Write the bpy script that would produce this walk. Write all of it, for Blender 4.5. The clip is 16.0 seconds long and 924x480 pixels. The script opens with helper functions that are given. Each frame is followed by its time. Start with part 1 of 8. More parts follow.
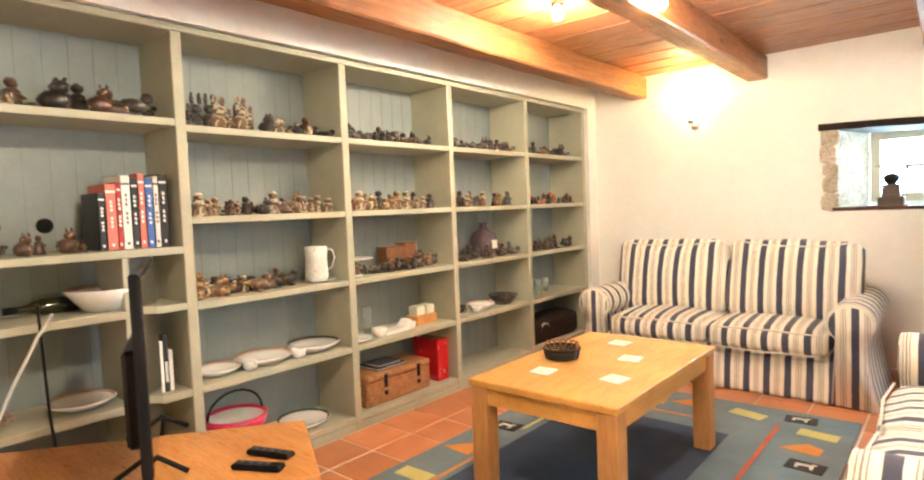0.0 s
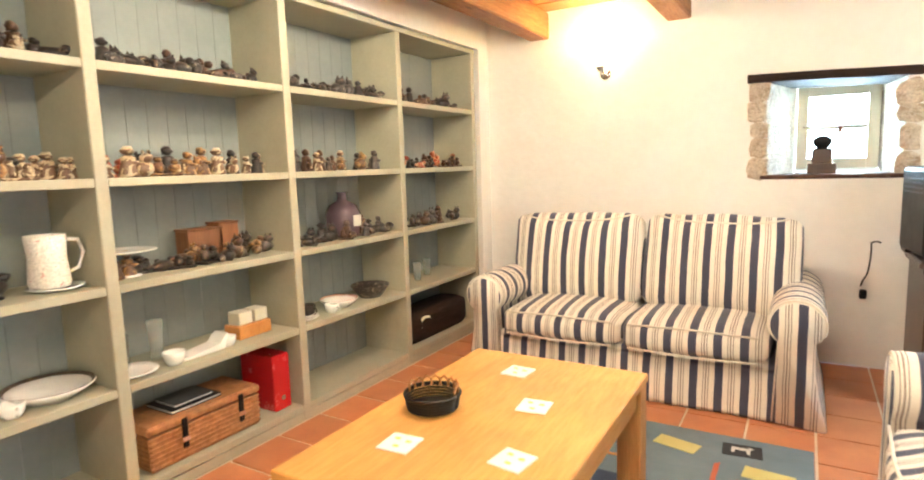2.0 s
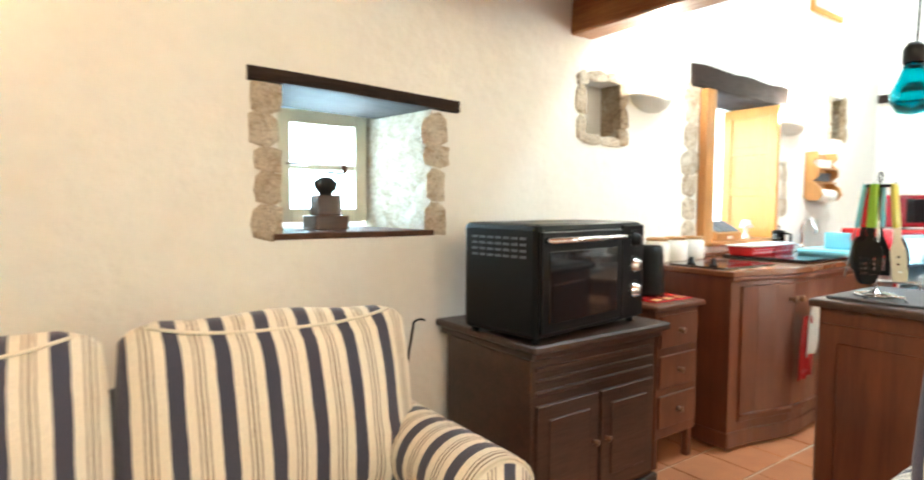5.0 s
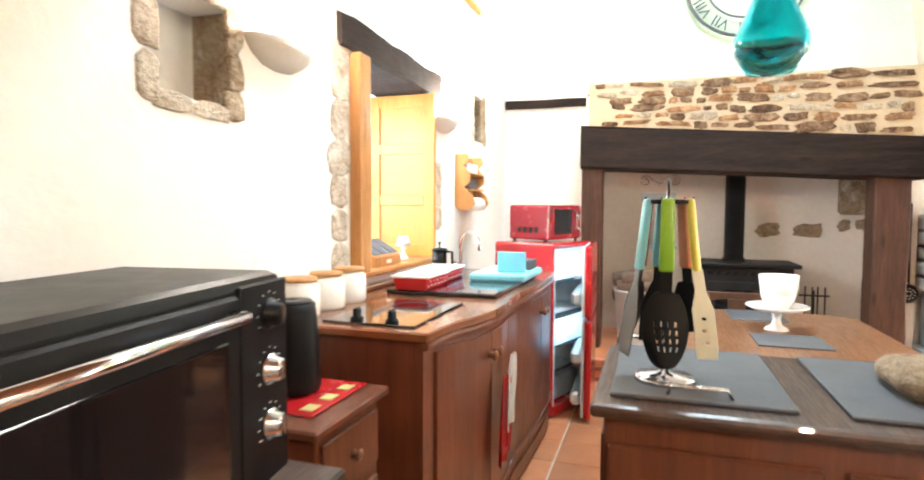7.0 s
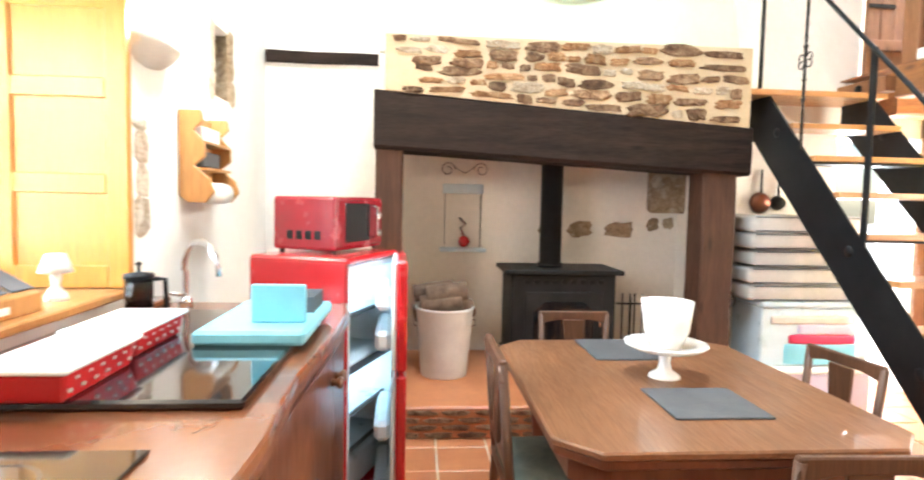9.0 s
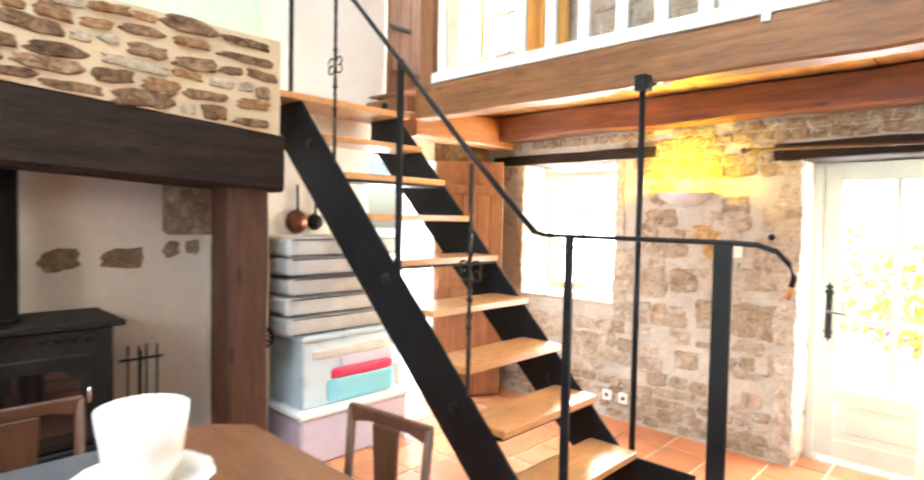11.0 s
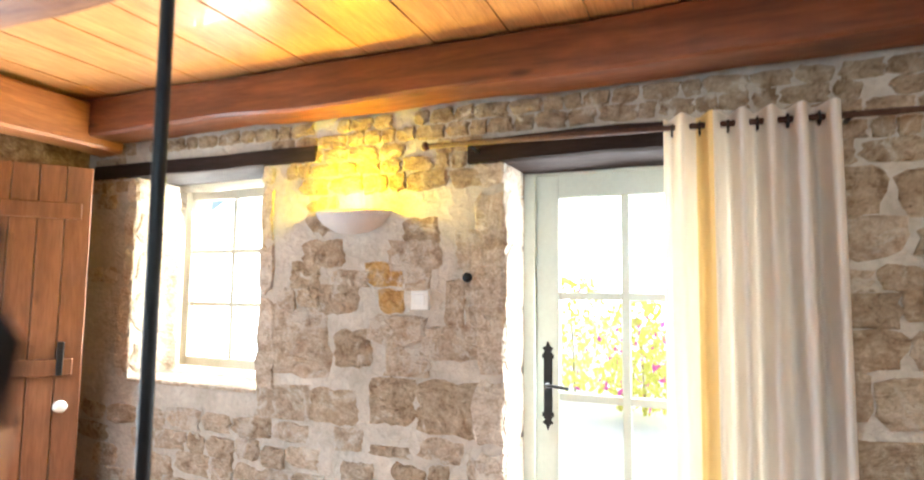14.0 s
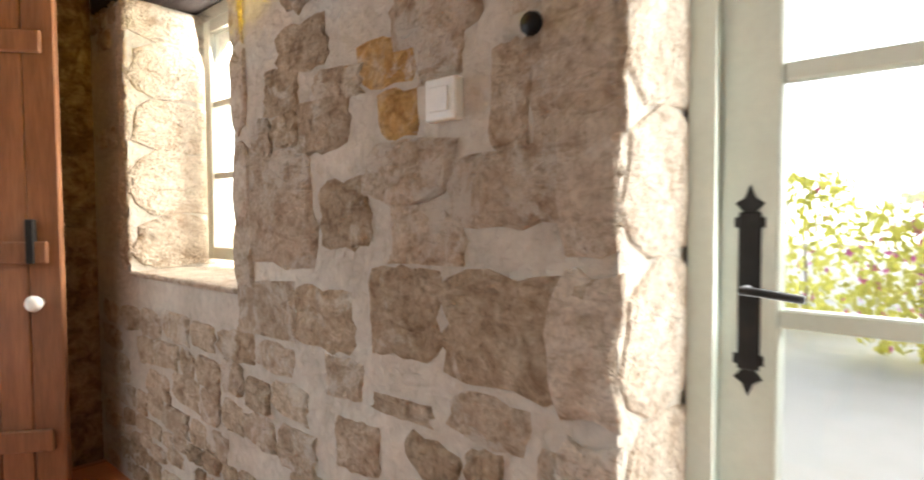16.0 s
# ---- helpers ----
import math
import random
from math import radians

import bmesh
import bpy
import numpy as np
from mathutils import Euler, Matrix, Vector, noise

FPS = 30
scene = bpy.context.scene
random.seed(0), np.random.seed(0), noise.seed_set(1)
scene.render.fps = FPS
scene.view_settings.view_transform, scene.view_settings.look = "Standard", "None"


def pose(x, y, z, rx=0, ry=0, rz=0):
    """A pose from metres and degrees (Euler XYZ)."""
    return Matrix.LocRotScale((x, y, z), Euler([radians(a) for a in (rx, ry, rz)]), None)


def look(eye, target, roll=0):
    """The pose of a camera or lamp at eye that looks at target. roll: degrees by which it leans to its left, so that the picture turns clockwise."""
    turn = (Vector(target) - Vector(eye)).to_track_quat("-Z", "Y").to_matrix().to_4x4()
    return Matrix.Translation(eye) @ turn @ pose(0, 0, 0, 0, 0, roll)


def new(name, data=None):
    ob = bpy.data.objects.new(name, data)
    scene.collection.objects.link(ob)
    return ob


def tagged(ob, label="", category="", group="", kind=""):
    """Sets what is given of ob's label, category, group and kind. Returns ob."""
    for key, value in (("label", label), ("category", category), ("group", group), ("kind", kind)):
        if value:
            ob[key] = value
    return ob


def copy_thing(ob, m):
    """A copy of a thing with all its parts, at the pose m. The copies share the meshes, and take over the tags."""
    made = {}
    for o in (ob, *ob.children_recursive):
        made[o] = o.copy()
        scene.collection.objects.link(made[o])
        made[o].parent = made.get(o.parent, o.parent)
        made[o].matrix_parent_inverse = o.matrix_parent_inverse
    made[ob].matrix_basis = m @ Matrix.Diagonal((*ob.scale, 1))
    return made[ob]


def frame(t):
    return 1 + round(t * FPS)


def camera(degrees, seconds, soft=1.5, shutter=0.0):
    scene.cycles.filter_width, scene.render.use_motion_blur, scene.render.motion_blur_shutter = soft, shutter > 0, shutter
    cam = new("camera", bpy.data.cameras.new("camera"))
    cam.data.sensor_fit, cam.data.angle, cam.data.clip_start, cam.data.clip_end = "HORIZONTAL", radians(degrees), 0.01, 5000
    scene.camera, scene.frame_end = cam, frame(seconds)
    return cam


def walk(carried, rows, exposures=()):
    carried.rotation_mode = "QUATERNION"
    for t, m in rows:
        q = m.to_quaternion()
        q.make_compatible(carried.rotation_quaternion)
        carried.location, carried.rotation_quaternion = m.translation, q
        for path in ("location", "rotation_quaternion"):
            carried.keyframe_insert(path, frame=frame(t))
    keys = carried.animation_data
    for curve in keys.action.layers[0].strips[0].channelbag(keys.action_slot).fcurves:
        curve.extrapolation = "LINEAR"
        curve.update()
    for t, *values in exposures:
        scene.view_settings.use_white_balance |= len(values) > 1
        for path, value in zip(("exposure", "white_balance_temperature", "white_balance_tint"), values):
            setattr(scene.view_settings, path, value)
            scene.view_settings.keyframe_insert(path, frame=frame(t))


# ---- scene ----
cam = camera(76.9, 16.0, 1.9, 0.35)
PATH = [
    (0, (0.02, -0.074, 1.363), (-1.281, 1.441, 1.255), -2.3),
    (0.5, (-0.01, 0.024, 1.27), (-1.206, 1.619, 1.106), -2.3),
    (1, (-0.115, 0.337, 1.252), (-1.217, 1.991, 1.033), -2.1),
    (1.5, (-0.22, 0.658, 1.317), (-1.279, 2.337, 1.071), -1.9),
    (2, (-0.491, 0.953, 1.378), (-1.501, 2.66, 1.126), -1.8),
    (2.5, (-0.782, 1.251, 1.44), (-1.674, 3.025, 1.201), -1.5),
    (3, (-1.062, 1.615, 1.493), (-1.731, 3.487, 1.279), -1.1),
    (3.5, (-1.292, 1.944, 1.444), (-1.594, 3.912, 1.256), -0.5),
    (4, (-1.472, 2.27, 1.439), (-1.291, 4.253, 1.254), 0.0),
    (4.5, (-1.519, 2.654, 1.375), (-0.823, 4.526, 1.24), 0.1),
    (5, (-1.518, 2.994, 1.372), (-0.355, 4.617, 1.253), 0.3),
    (5.2, (-1.482, 3.124, 1.378), (-0.163, 4.624, 1.271), 0.3),
    (7.3, (-0.026, 4.081, 1.47), (1.899, 4.607, 1.346), 1.5),
    (7.4, (0.065, 4.119, 1.478), (1.999, 4.613, 1.349), 2.0),
    (8, (0.525, 4.317, 1.458), (2.498, 4.619, 1.332), 1.9),
    (8.2, (0.671, 4.336, 1.462), (2.653, 4.573, 1.334), 1.6),
    (9.25, (1.255, 4.29, 1.452), (3.225, 3.95, 1.325), 1.1),
    (9.8, (1.565, 4.2, 1.458), (3.41, 3.465, 1.325), 0.8),
    (10.3, (1.693, 4.039, 1.469), (3.391, 2.992, 1.324), 0.5),
    (10.5, (1.758, 3.959, 1.492), (3.374, 2.788, 1.356), 0.7),
    (11, (1.857, 3.776, 1.548), (3.235, 2.328, 1.472), 1.1),
    (11.5, (1.966, 3.614, 1.635), (3.108, 1.972, 1.649), 1.4),
    (12, (2.034, 3.452, 1.728), (2.979, 1.694, 1.863), 1.4),
    (12.5, (2.028, 3.139, 1.751), (2.84, 1.327, 1.983), 0.9),
    (13, (2.002, 2.754, 1.675), (2.745, 0.919, 1.96), 0.7),
    (13.5, (2.042, 2.377, 1.554), (2.774, 0.535, 1.822), 0.7),
    (14, (2.081, 2.001, 1.414), (2.833, 0.155, 1.579), 0.6),
    (14.5, (2.115, 1.609, 1.316), (2.911, -0.224, 1.395), 0.56),
    (15, (2.182, 1.193, 1.24), (3.079, -0.593, 1.207), 0.17),
    (15.5, (2.242, 0.833, 1.158), (3.311, -0.853, 1.064), -0.15),
    (16, (2.399, 0.545, 1.125), (3.732, -0.944, 1.042), -0.3),
]
walk(cam, [(t, look(eye, target, roll)) for t, eye, target, roll in PATH], [(0.0, 1.15, 6200, 8), (0.7, 1.24, 6250, 8), (2.0, 1.16, 6100, 7), (3.0, 1.02, 5700, 3), (3.5, 0.86, 5650, 1), (4.5, 0.86, 5950, 3), (5.2, 0.68, 6100, 2), (7.3, 0.85, 6400, 10), (10.3, 0.8, 6500, 10), (11.0, 0.6, 6300, 10), (12.5, 0.15, 6200, 8), (13.5, 0.15, 5800, 6), (14.0, 0.1, 5700, 6), (14.7, -0.2, 5550, 7), (15.3, -0.54, 5700, 7), (16.0, -0.86, 6200, 10)])

# ---- light ----
world = bpy.data.worlds.new("daylight")
scene.world = world
world.use_nodes = True
wn = world.node_tree.nodes
sky = wn.new("ShaderNodeTexSky")
sky.sky_type, sky.sun_disc = "NISHITA", False
sky.sun_elevation, sky.sun_rotation = radians(42), radians(218)
world.node_tree.links.new(sky.outputs[0], wn["Background"].inputs[0])
wn["Background"].inputs[1].default_value = 0.15


def lamp(name, kind, energy, colour, m, **kw):
    data = bpy.data.lights.new(name, kind)
    data.energy, data.color = energy, colour
    for k, v in kw.items():
        if k == "radius":
            data.shadow_soft_size = v
        elif k == "angle":
            data.angle = v
        elif k == "size":
            data.shape, data.size, data.size_y = "RECTANGLE", v[0], v[1]
    ob = new(name, data)
    ob.matrix_basis = m
    return ob


SUN_FROM = Vector((-0.50, -0.62, 0.62))
lamp("sun", "SUN", 5.0, (1.0, 0.93, 0.82), look(SUN_FROM * 30, (0, 0, 0)), angle=radians(0.6))
DAY = (0.86, 0.94, 1.0)
lamp("window_light", "AREA", 90, (1.0, 0.93, 0.8), look((4.60, -0.76, 1.46), (4.4, 1, 1.1)), size=(0.86, 1.1))
lamp("window_light", "AREA", 38, (1.0, 0.97, 0.92), look((2.40, -0.57, 1.1), (2.7, 1.5, 1.0)), size=(0.74, 1.6))
lamp("window_light", "AREA", 34, (0.62, 0.86, 1.0), look((-0.31, 6.02, 1.57), (-0.4, 4, 1.2)), size=(0.5, 0.6))
lamp("window_light", "AREA", 62, (0.68, 0.86, 1.0), look((2.80, 6.04, 1.66), (4.4, 3.0, 0.9)), size=(0.98, 1.08))
lamp("window_light", "AREA", 75, DAY, look((5.90, 0.72, 1.05), (4, 0.9, 0.9)), size=(0.75, 2.0))
lamp("window_light", "AREA", 200, (1.0, 0.96, 0.88), look((5.45, -0.76, 3.7), (4.4, 3.4, 2.6)), size=(0.8, 1.3))
lamp("roof_window_light", "AREA", 135, (0.74, 0.90, 1.0), look((3.1, 3.7, 4.93), (3.3, 3.6, 0)), size=(0.9, 1.1))
WARM = (1.0, 0.78, 0.48)
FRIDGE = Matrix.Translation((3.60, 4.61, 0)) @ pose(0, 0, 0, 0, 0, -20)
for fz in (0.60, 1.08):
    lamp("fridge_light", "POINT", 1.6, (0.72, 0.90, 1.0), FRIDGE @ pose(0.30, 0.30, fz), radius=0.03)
lamp("sconce_light", "POINT", 19, (1.0, 0.64, 0.22), pose(-1.82, 5.27, 2.2), radius=0.05)
lamp("sconce_light", "POINT", 24, (1.0, 0.90, 0.76), pose(1.69, 5.29, 2.12), radius=0.05)
lamp("sconce_light", "POINT", 44, (1.0, 0.90, 0.76), pose(3.56, 5.29, 2.12), radius=0.05)
lamp("sconce_light", "POINT", 38, (1.0, 0.70, 0.0), pose(3.57, -0.24, 1.82), radius=0.04)
lamp("spot_light", "POINT", 42, (1.0, 0.84, 0.60), pose(-1.79, 2.98, 2.38), radius=0.04)
lamp("spot_light", "POINT", 42, (1.0, 0.86, 0.63), pose(-1.13, 2.93, 2.36), radius=0.05)
# Added fill lamp, out of view, to brighten the bookcase and sofa fronts.
lamp("spot_light", "POINT", 74, (1.0, 0.86, 0.63), pose(-0.60, 0.9, 2.40), radius=0.05)


# ---- materials ----
def nodes_of(name):
    m = bpy.data.materials.new(name)
    m.use_nodes = True
    nt = m.node_tree
    return m, nt.nodes, nt.links, nt.nodes["Principled BSDF"]


def coords(N, L, scale=(1, 1, 1), rot=(0, 0, 0), world_space=False):
    mp = N.new("ShaderNodeMapping")
    mp.inputs["Scale"].default_value = scale
    mp.inputs["Rotation"].default_value = rot
    if world_space:
        g = N.new("ShaderNodeNewGeometry")
        L.new(g.outputs["Position"], mp.inputs["Vector"])
    else:
        t = N.new("ShaderNodeTexCoord")
        L.new(t.outputs["Object"], mp.inputs["Vector"])
    return mp.outputs[0]


def noise_node(N, L, vec, scale, detail=4, rough=0.6, dist=0.0):
    n = N.new("ShaderNodeTexNoise")
    n.inputs["Scale"].default_value, n.inputs["Detail"].default_value = scale, detail
    n.inputs["Roughness"].default_value, n.inputs["Distortion"].default_value = rough, dist
    L.new(vec, n.inputs["Vector"])
    return n.outputs["Fac"]


def ramp(N, L, fac, stops, constant=False):
    r = N.new("ShaderNodeValToRGB")
    r.color_ramp.interpolation = "CONSTANT" if constant else "LINEAR"
    e = r.color_ramp.elements
    while len(e) < len(stops):
        e.new(0.5)
    for el, (p, c) in zip(e, stops):
        el.position, el.color = p, (*c, 1)
    L.new(fac, r.inputs[0])
    return r.outputs[0]


def mix(N, L, fac, a, b, blend="MIX"):
    m = N.new("ShaderNodeMix")
    m.data_type, m.blend_type = "RGBA", blend
    for s, v in ((m.inputs[0], fac), (m.inputs[6], a), (m.inputs[7], b)):
        if isinstance(v, (int, float)):
            s.default_value = v
        elif isinstance(v, tuple):
            s.default_value = (*v, 1)
        else:
            L.new(v, s)
    return m.outputs[2]


def bump(N, L, B, height, strength, dist=0.01):
    b = N.new("ShaderNodeBump")
    b.inputs["Strength"].default_value, b.inputs["Distance"].default_value = strength, dist
    L.new(height, b.inputs["Height"])
    L.new(b.outputs[0], B.inputs["Normal"])


def surf(name, c1, c2, scale=6, fine=80, rough=0.6, relief=0.2, metal=0.0, dist=0.01, world_space=False, by_object=0.0, coat=0.0, sheen=0.0, mottle=0.05):
    """Two-scale mottled surface."""
    m, N, L, B = nodes_of(name)
    v = coords(N, L, world_space=world_space)
    big, small = noise_node(N, L, v, scale, 4), noise_node(N, L, v, fine, 5)
    col = ramp(N, L, big, [(0.3, c1), (0.7, c2)])
    dark = ramp(N, L, small, [(0.25, (1 - mottle,) * 3), (0.65, (1 + mottle * 0.4,) * 3)])
    col = mix(N, L, 1.0, col, dark, "MULTIPLY")
    if by_object:
        o = N.new("ShaderNodeObjectInfo")
        lo, hi = 1 - by_object, 1 + by_object * 0.6
        col = mix(N, L, 1.0, col, ramp(N, L, o.outputs["Random"], [(0, (lo, lo, lo)), (1, (hi, hi, hi))]), "MULTIPLY")
    L.new(col, B.inputs["Base Color"])
    r = N.new("ShaderNodeMapRange")
    r.inputs["To Min"].default_value, r.inputs["To Max"].default_value = max(0.02, rough - 0.1), min(1, rough + 0.1)
    L.new(big, r.inputs["Value"])
    L.new(r.outputs[0], B.inputs["Roughness"])
    B.inputs["Metallic"].default_value = metal
    B.inputs["Coat Weight"].default_value = coat
    B.inputs["Sheen Weight"].default_value = sheen
    if relief:
        bump(N, L, B, mix(N, L, 0.35, big, small), relief, dist)
    return m


def wood(name, c1, c2, axis="x", rough=0.5, knots=True, world_space=False, by_object=0.0, coat=0.0, grain=1.0, relief=0.15, line=0.78):
    """Wood with its grain along one axis, with knots and lighter and darker streaks."""
    m, N, L, B = nodes_of(name)
    s = {"x": (1.2, 14, 14), "y": (14, 1.2, 14), "z": (14, 14, 1.2)}[axis]
    v = coords(N, L, tuple(q * grain for q in s), world_space=world_space)
    streak, fine = noise_node(N, L, v, 1.4, 5, 0.65, 0.6), noise_node(N, L, v, 9, 4)
    big = noise_node(N, L, coords(N, L, world_space=world_space), 2.2, 3)
    col = ramp(N, L, streak, [(0.28, c1), (0.72, c2)])
    col = mix(N, L, 1.0, col, ramp(N, L, fine, [(0.25, (line, line - 0.02, line - 0.04)), (0.6, (1.05, 1.05, 1.05))]), "MULTIPLY")
    col = mix(N, L, 1.0, col, ramp(N, L, big, [(0.3, (0.80, 0.78, 0.75)), (0.7, (1.12, 1.1, 1.06))]), "MULTIPLY")
    if knots:
        vo = N.new("ShaderNodeTexVoronoi")
        vo.inputs["Scale"].default_value = 3.0
        kv = {"x": (0.7, 2.2, 2.2), "y": (2.2, 0.7, 2.2), "z": (2.2, 2.2, 0.7)}[axis]
        L.new(coords(N, L, kv, world_space=world_space), vo.inputs["Vector"])
        col = mix(N, L, ramp(N, L, vo.outputs["Distance"], [(0.05, (0.8, 0.8, 0.8)), (0.13, (0, 0, 0))]), col, tuple(q * 0.45 for q in c1))
    if by_object:
        o = N.new("ShaderNodeObjectInfo")
        lo, hi = 1 - by_object, 1 + by_object * 0.6
        col = mix(N, L, 1.0, col, ramp(N, L, o.outputs["Random"], [(0, (lo, lo, lo)), (1, (hi, hi, hi))]), "MULTIPLY")
    L.new(col, B.inputs["Base Color"])
    L.new(ramp(N, L, fine, [(0.3, (rough + 0.12,) * 3), (0.7, (rough - 0.06,) * 3)]), B.inputs["Roughness"])
    B.inputs["Coat Weight"].default_value = coat
    bump(N, L, B, fine, relief, 0.004)
    return m


def plain(name, c, rough=0.4, metal=0.0, coat=0.0):
    return surf(name, tuple(q * 0.93 for q in c), tuple(min(1, q * 1.05) for q in c), 9, 140, rough, 0.05, metal, 0.003, coat=coat)


def glass(name, tint=(1, 1, 1), rough=0.0):
    m, N, L, B = nodes_of(name)
    B.inputs["Base Color"].default_value = (*tint, 1)
    B.inputs["Transmission Weight"].default_value = 1
    B.inputs["Roughness"].default_value = rough
    B.inputs["IOR"].default_value = 1.45
    return m


def glow(name, c, strength):
    m, N, L, B = nodes_of(name)
    B.inputs["Base Color"].default_value = (*c, 1)
    B.inputs["Emission Color"].default_value = (*c, 1)
    B.inputs["Emission Strength"].default_value = strength
    return m


def striped(name, axis, period=0.128):
    """Woven cotton with navy, sand and cream stripes across one axis."""
    m, N, L, B = nodes_of(name)
    v = coords(N, L)
    sep = N.new("ShaderNodeSeparateXYZ")
    L.new(v, sep.inputs[0])
    w = noise_node(N, L, v, 5, 2)
    add = N.new("ShaderNodeMath")
    add.operation = "MULTIPLY_ADD"
    L.new(w, add.inputs[0])
    add.inputs[1].default_value = 0.012
    L.new(sep.outputs["XYZ".index(axis)], add.inputs[2])
    f = N.new("ShaderNodeMath")
    f.operation = "MULTIPLY"
    f.inputs[1].default_value = 1 / period
    L.new(add.outputs[0], f.inputs[0])
    fr = N.new("ShaderNodeMath")
    fr.operation = "FRACT"
    L.new(f.outputs[0], fr.inputs[0])
    cream, navy, sand = (0.86, 0.80, 0.69), (0.060, 0.062, 0.10), (0.30, 0.245, 0.19)
    col = ramp(N, L, fr.outputs[0], [(0.0, navy), (0.33, cream), (0.54, sand), (0.575, cream), (0.635, sand), (0.685, cream), (0.745, sand), (0.78, cream)], True)
    weave = noise_node(N, L, v, 260, 2)
    col = mix(N, L, 1.0, col, ramp(N, L, weave, [(0.3, (0.84, 0.84, 0.84)), (0.7, (1.06, 1.06, 1.06))]), "MULTIPLY")
    L.new(col, B.inputs["Base Color"])
    B.inputs["Roughness"].default_value = 0.9
    B.inputs["Sheen Weight"].default_value = 0.2
    bump(N, L, B, mix(N, L, 0.5, weave, noise_node(N, L, v, 9, 4)), 0.5, 0.008)
    return m


def rubble(name, dark, mid, pale, lime, cover=0.6, by_object=0.15):
    """Old limestone with brown and pale patches, partly smeared with lime."""
    m, N, L, B = nodes_of(name)
    v = coords(N, L, world_space=True)
    med, fine = noise_node(N, L, v, 13, 6, 0.62, 0.8), noise_node(N, L, v, 75, 5, 0.65)
    streak = noise_node(N, L, coords(N, L, (1, 1, 2.2), (0, 0.3, 0), True), 12, 6, 0.6, 1.5)
    col = ramp(N, L, med, [(0.30, dark), (0.47, mid), (0.66, pale)])
    col = mix(N, L, 1.0, col, ramp(N, L, streak, [(0.30, (0.70, 0.66, 0.61)), (0.50, (1, 1, 1))]), "MULTIPLY")
    col = mix(N, L, 1.0, col, ramp(N, L, fine, [(0.3, (0.74, 0.72, 0.70)), (0.6, (1.08, 1.08, 1.08))]), "MULTIPLY")
    o = N.new("ShaderNodeObjectInfo")
    lo, hi = 1 - by_object, 1 + by_object * 0.6
    col = mix(N, L, 1.0, col, ramp(N, L, o.outputs["Random"], [(0, (lo, lo * 0.97, lo * 0.94)), (1, (hi, hi, hi))]), "MULTIPLY")
    wash = noise_node(N, L, v, 8, 6, 0.65, 0.5)
    a, c = 0.62 - 0.12 * cover, 0.72 - 0.12 * cover
    col = mix(N, L, ramp(N, L, wash, [(a, (0, 0, 0)), (c, (0.85, 0.85, 0.85))]), col, lime)
    L.new(col, B.inputs["Base Color"])
    B.inputs["Roughness"].default_value = 0.92
    B.inputs["Specular IOR Level"].default_value = 0.25
    bump(N, L, B, mix(N, L, 0.3, mix(N, L, 0.5, med, streak), fine), 1.0, 0.05)
    return m


M = {}
M["plaster"] = surf("plaster", (0.79, 0.765, 0.715), (0.84, 0.82, 0.775), 1.6, 14, 0.9, 0.38, mottle=0.03, dist=0.035, world_space=True)
M["plaster_green"] = surf("plaster_green", (0.50, 0.60, 0.44), (0.57, 0.66, 0.50), 1.3, 20, 0.9, 0.35, dist=0.02, world_space=True)
M["soot"] = surf("soot", (0.78, 0.74, 0.67), (0.87, 0.84, 0.79), 1.1, 18, 0.9, 0.4, dist=0.02, world_space=True)
M["mortar"] = surf("mortar", (0.43, 0.385, 0.315), (0.575, 0.53, 0.45), 5, 30, 0.95, 0.9, dist=0.04, world_space=True, mottle=0.16)
M["mortar_pale"] = surf("mortar_pale", (0.50, 0.375, 0.235), (0.61, 0.475, 0.32), 5, 60, 0.95, 0.6, dist=0.02, world_space=True)
M["stone"] = rubble("stone", (0.22, 0.145, 0.085), (0.40, 0.31, 0.212), (0.53, 0.44, 0.325), (0.60, 0.555, 0.465), 0.42, 0.2)
M["stone_mid"] = rubble("stone_mid", (0.30, 0.215, 0.14), (0.475, 0.385, 0.28), (0.56, 0.475, 0.365), (0.60, 0.555, 0.465), 0.5, 0.16)
M["stone_wash"] = rubble("stone_wash", (0.32, 0.225, 0.15), (0.47, 0.38, 0.28), (0.555, 0.48, 0.38), (0.575, 0.53, 0.45), 1.0, 0.12)
M["stone_pale"] = rubble("stone_pale", (0.44, 0.34, 0.24), (0.60, 0.515, 0.41), (0.70, 0.63, 0.52), (0.72, 0.67, 0.58), 0.5, 0.12)
M["stone_brown"] = rubble("stone_brown", (0.09, 0.044, 0.026), (0.22, 0.125, 0.07), (0.38, 0.255, 0.155), (0.48, 0.36, 0.23), 0.15, 0.35)
M["stone_rust"] = rubble("stone_rust", (0.20, 0.085, 0.035), (0.36, 0.19, 0.09), (0.50, 0.32, 0.18), (0.52, 0.40, 0.26), 0.3, 0.3)
M["terracotta"] = surf("terracotta", (0.50, 0.175, 0.072), (0.63, 0.26, 0.115), 5, 60, 0.42, 0.25, by_object=0.22, dist=0.006, world_space=True)
M["grout"] = surf("grout", (0.60, 0.51, 0.38), (0.72, 0.63, 0.49), 10, 90, 0.9, 0.4, world_space=True)
M["beam"] = wood("beam_wood", (0.22, 0.075, 0.022), (0.42, 0.175, 0.055), "y", 0.5, world_space=True, coat=0.1)
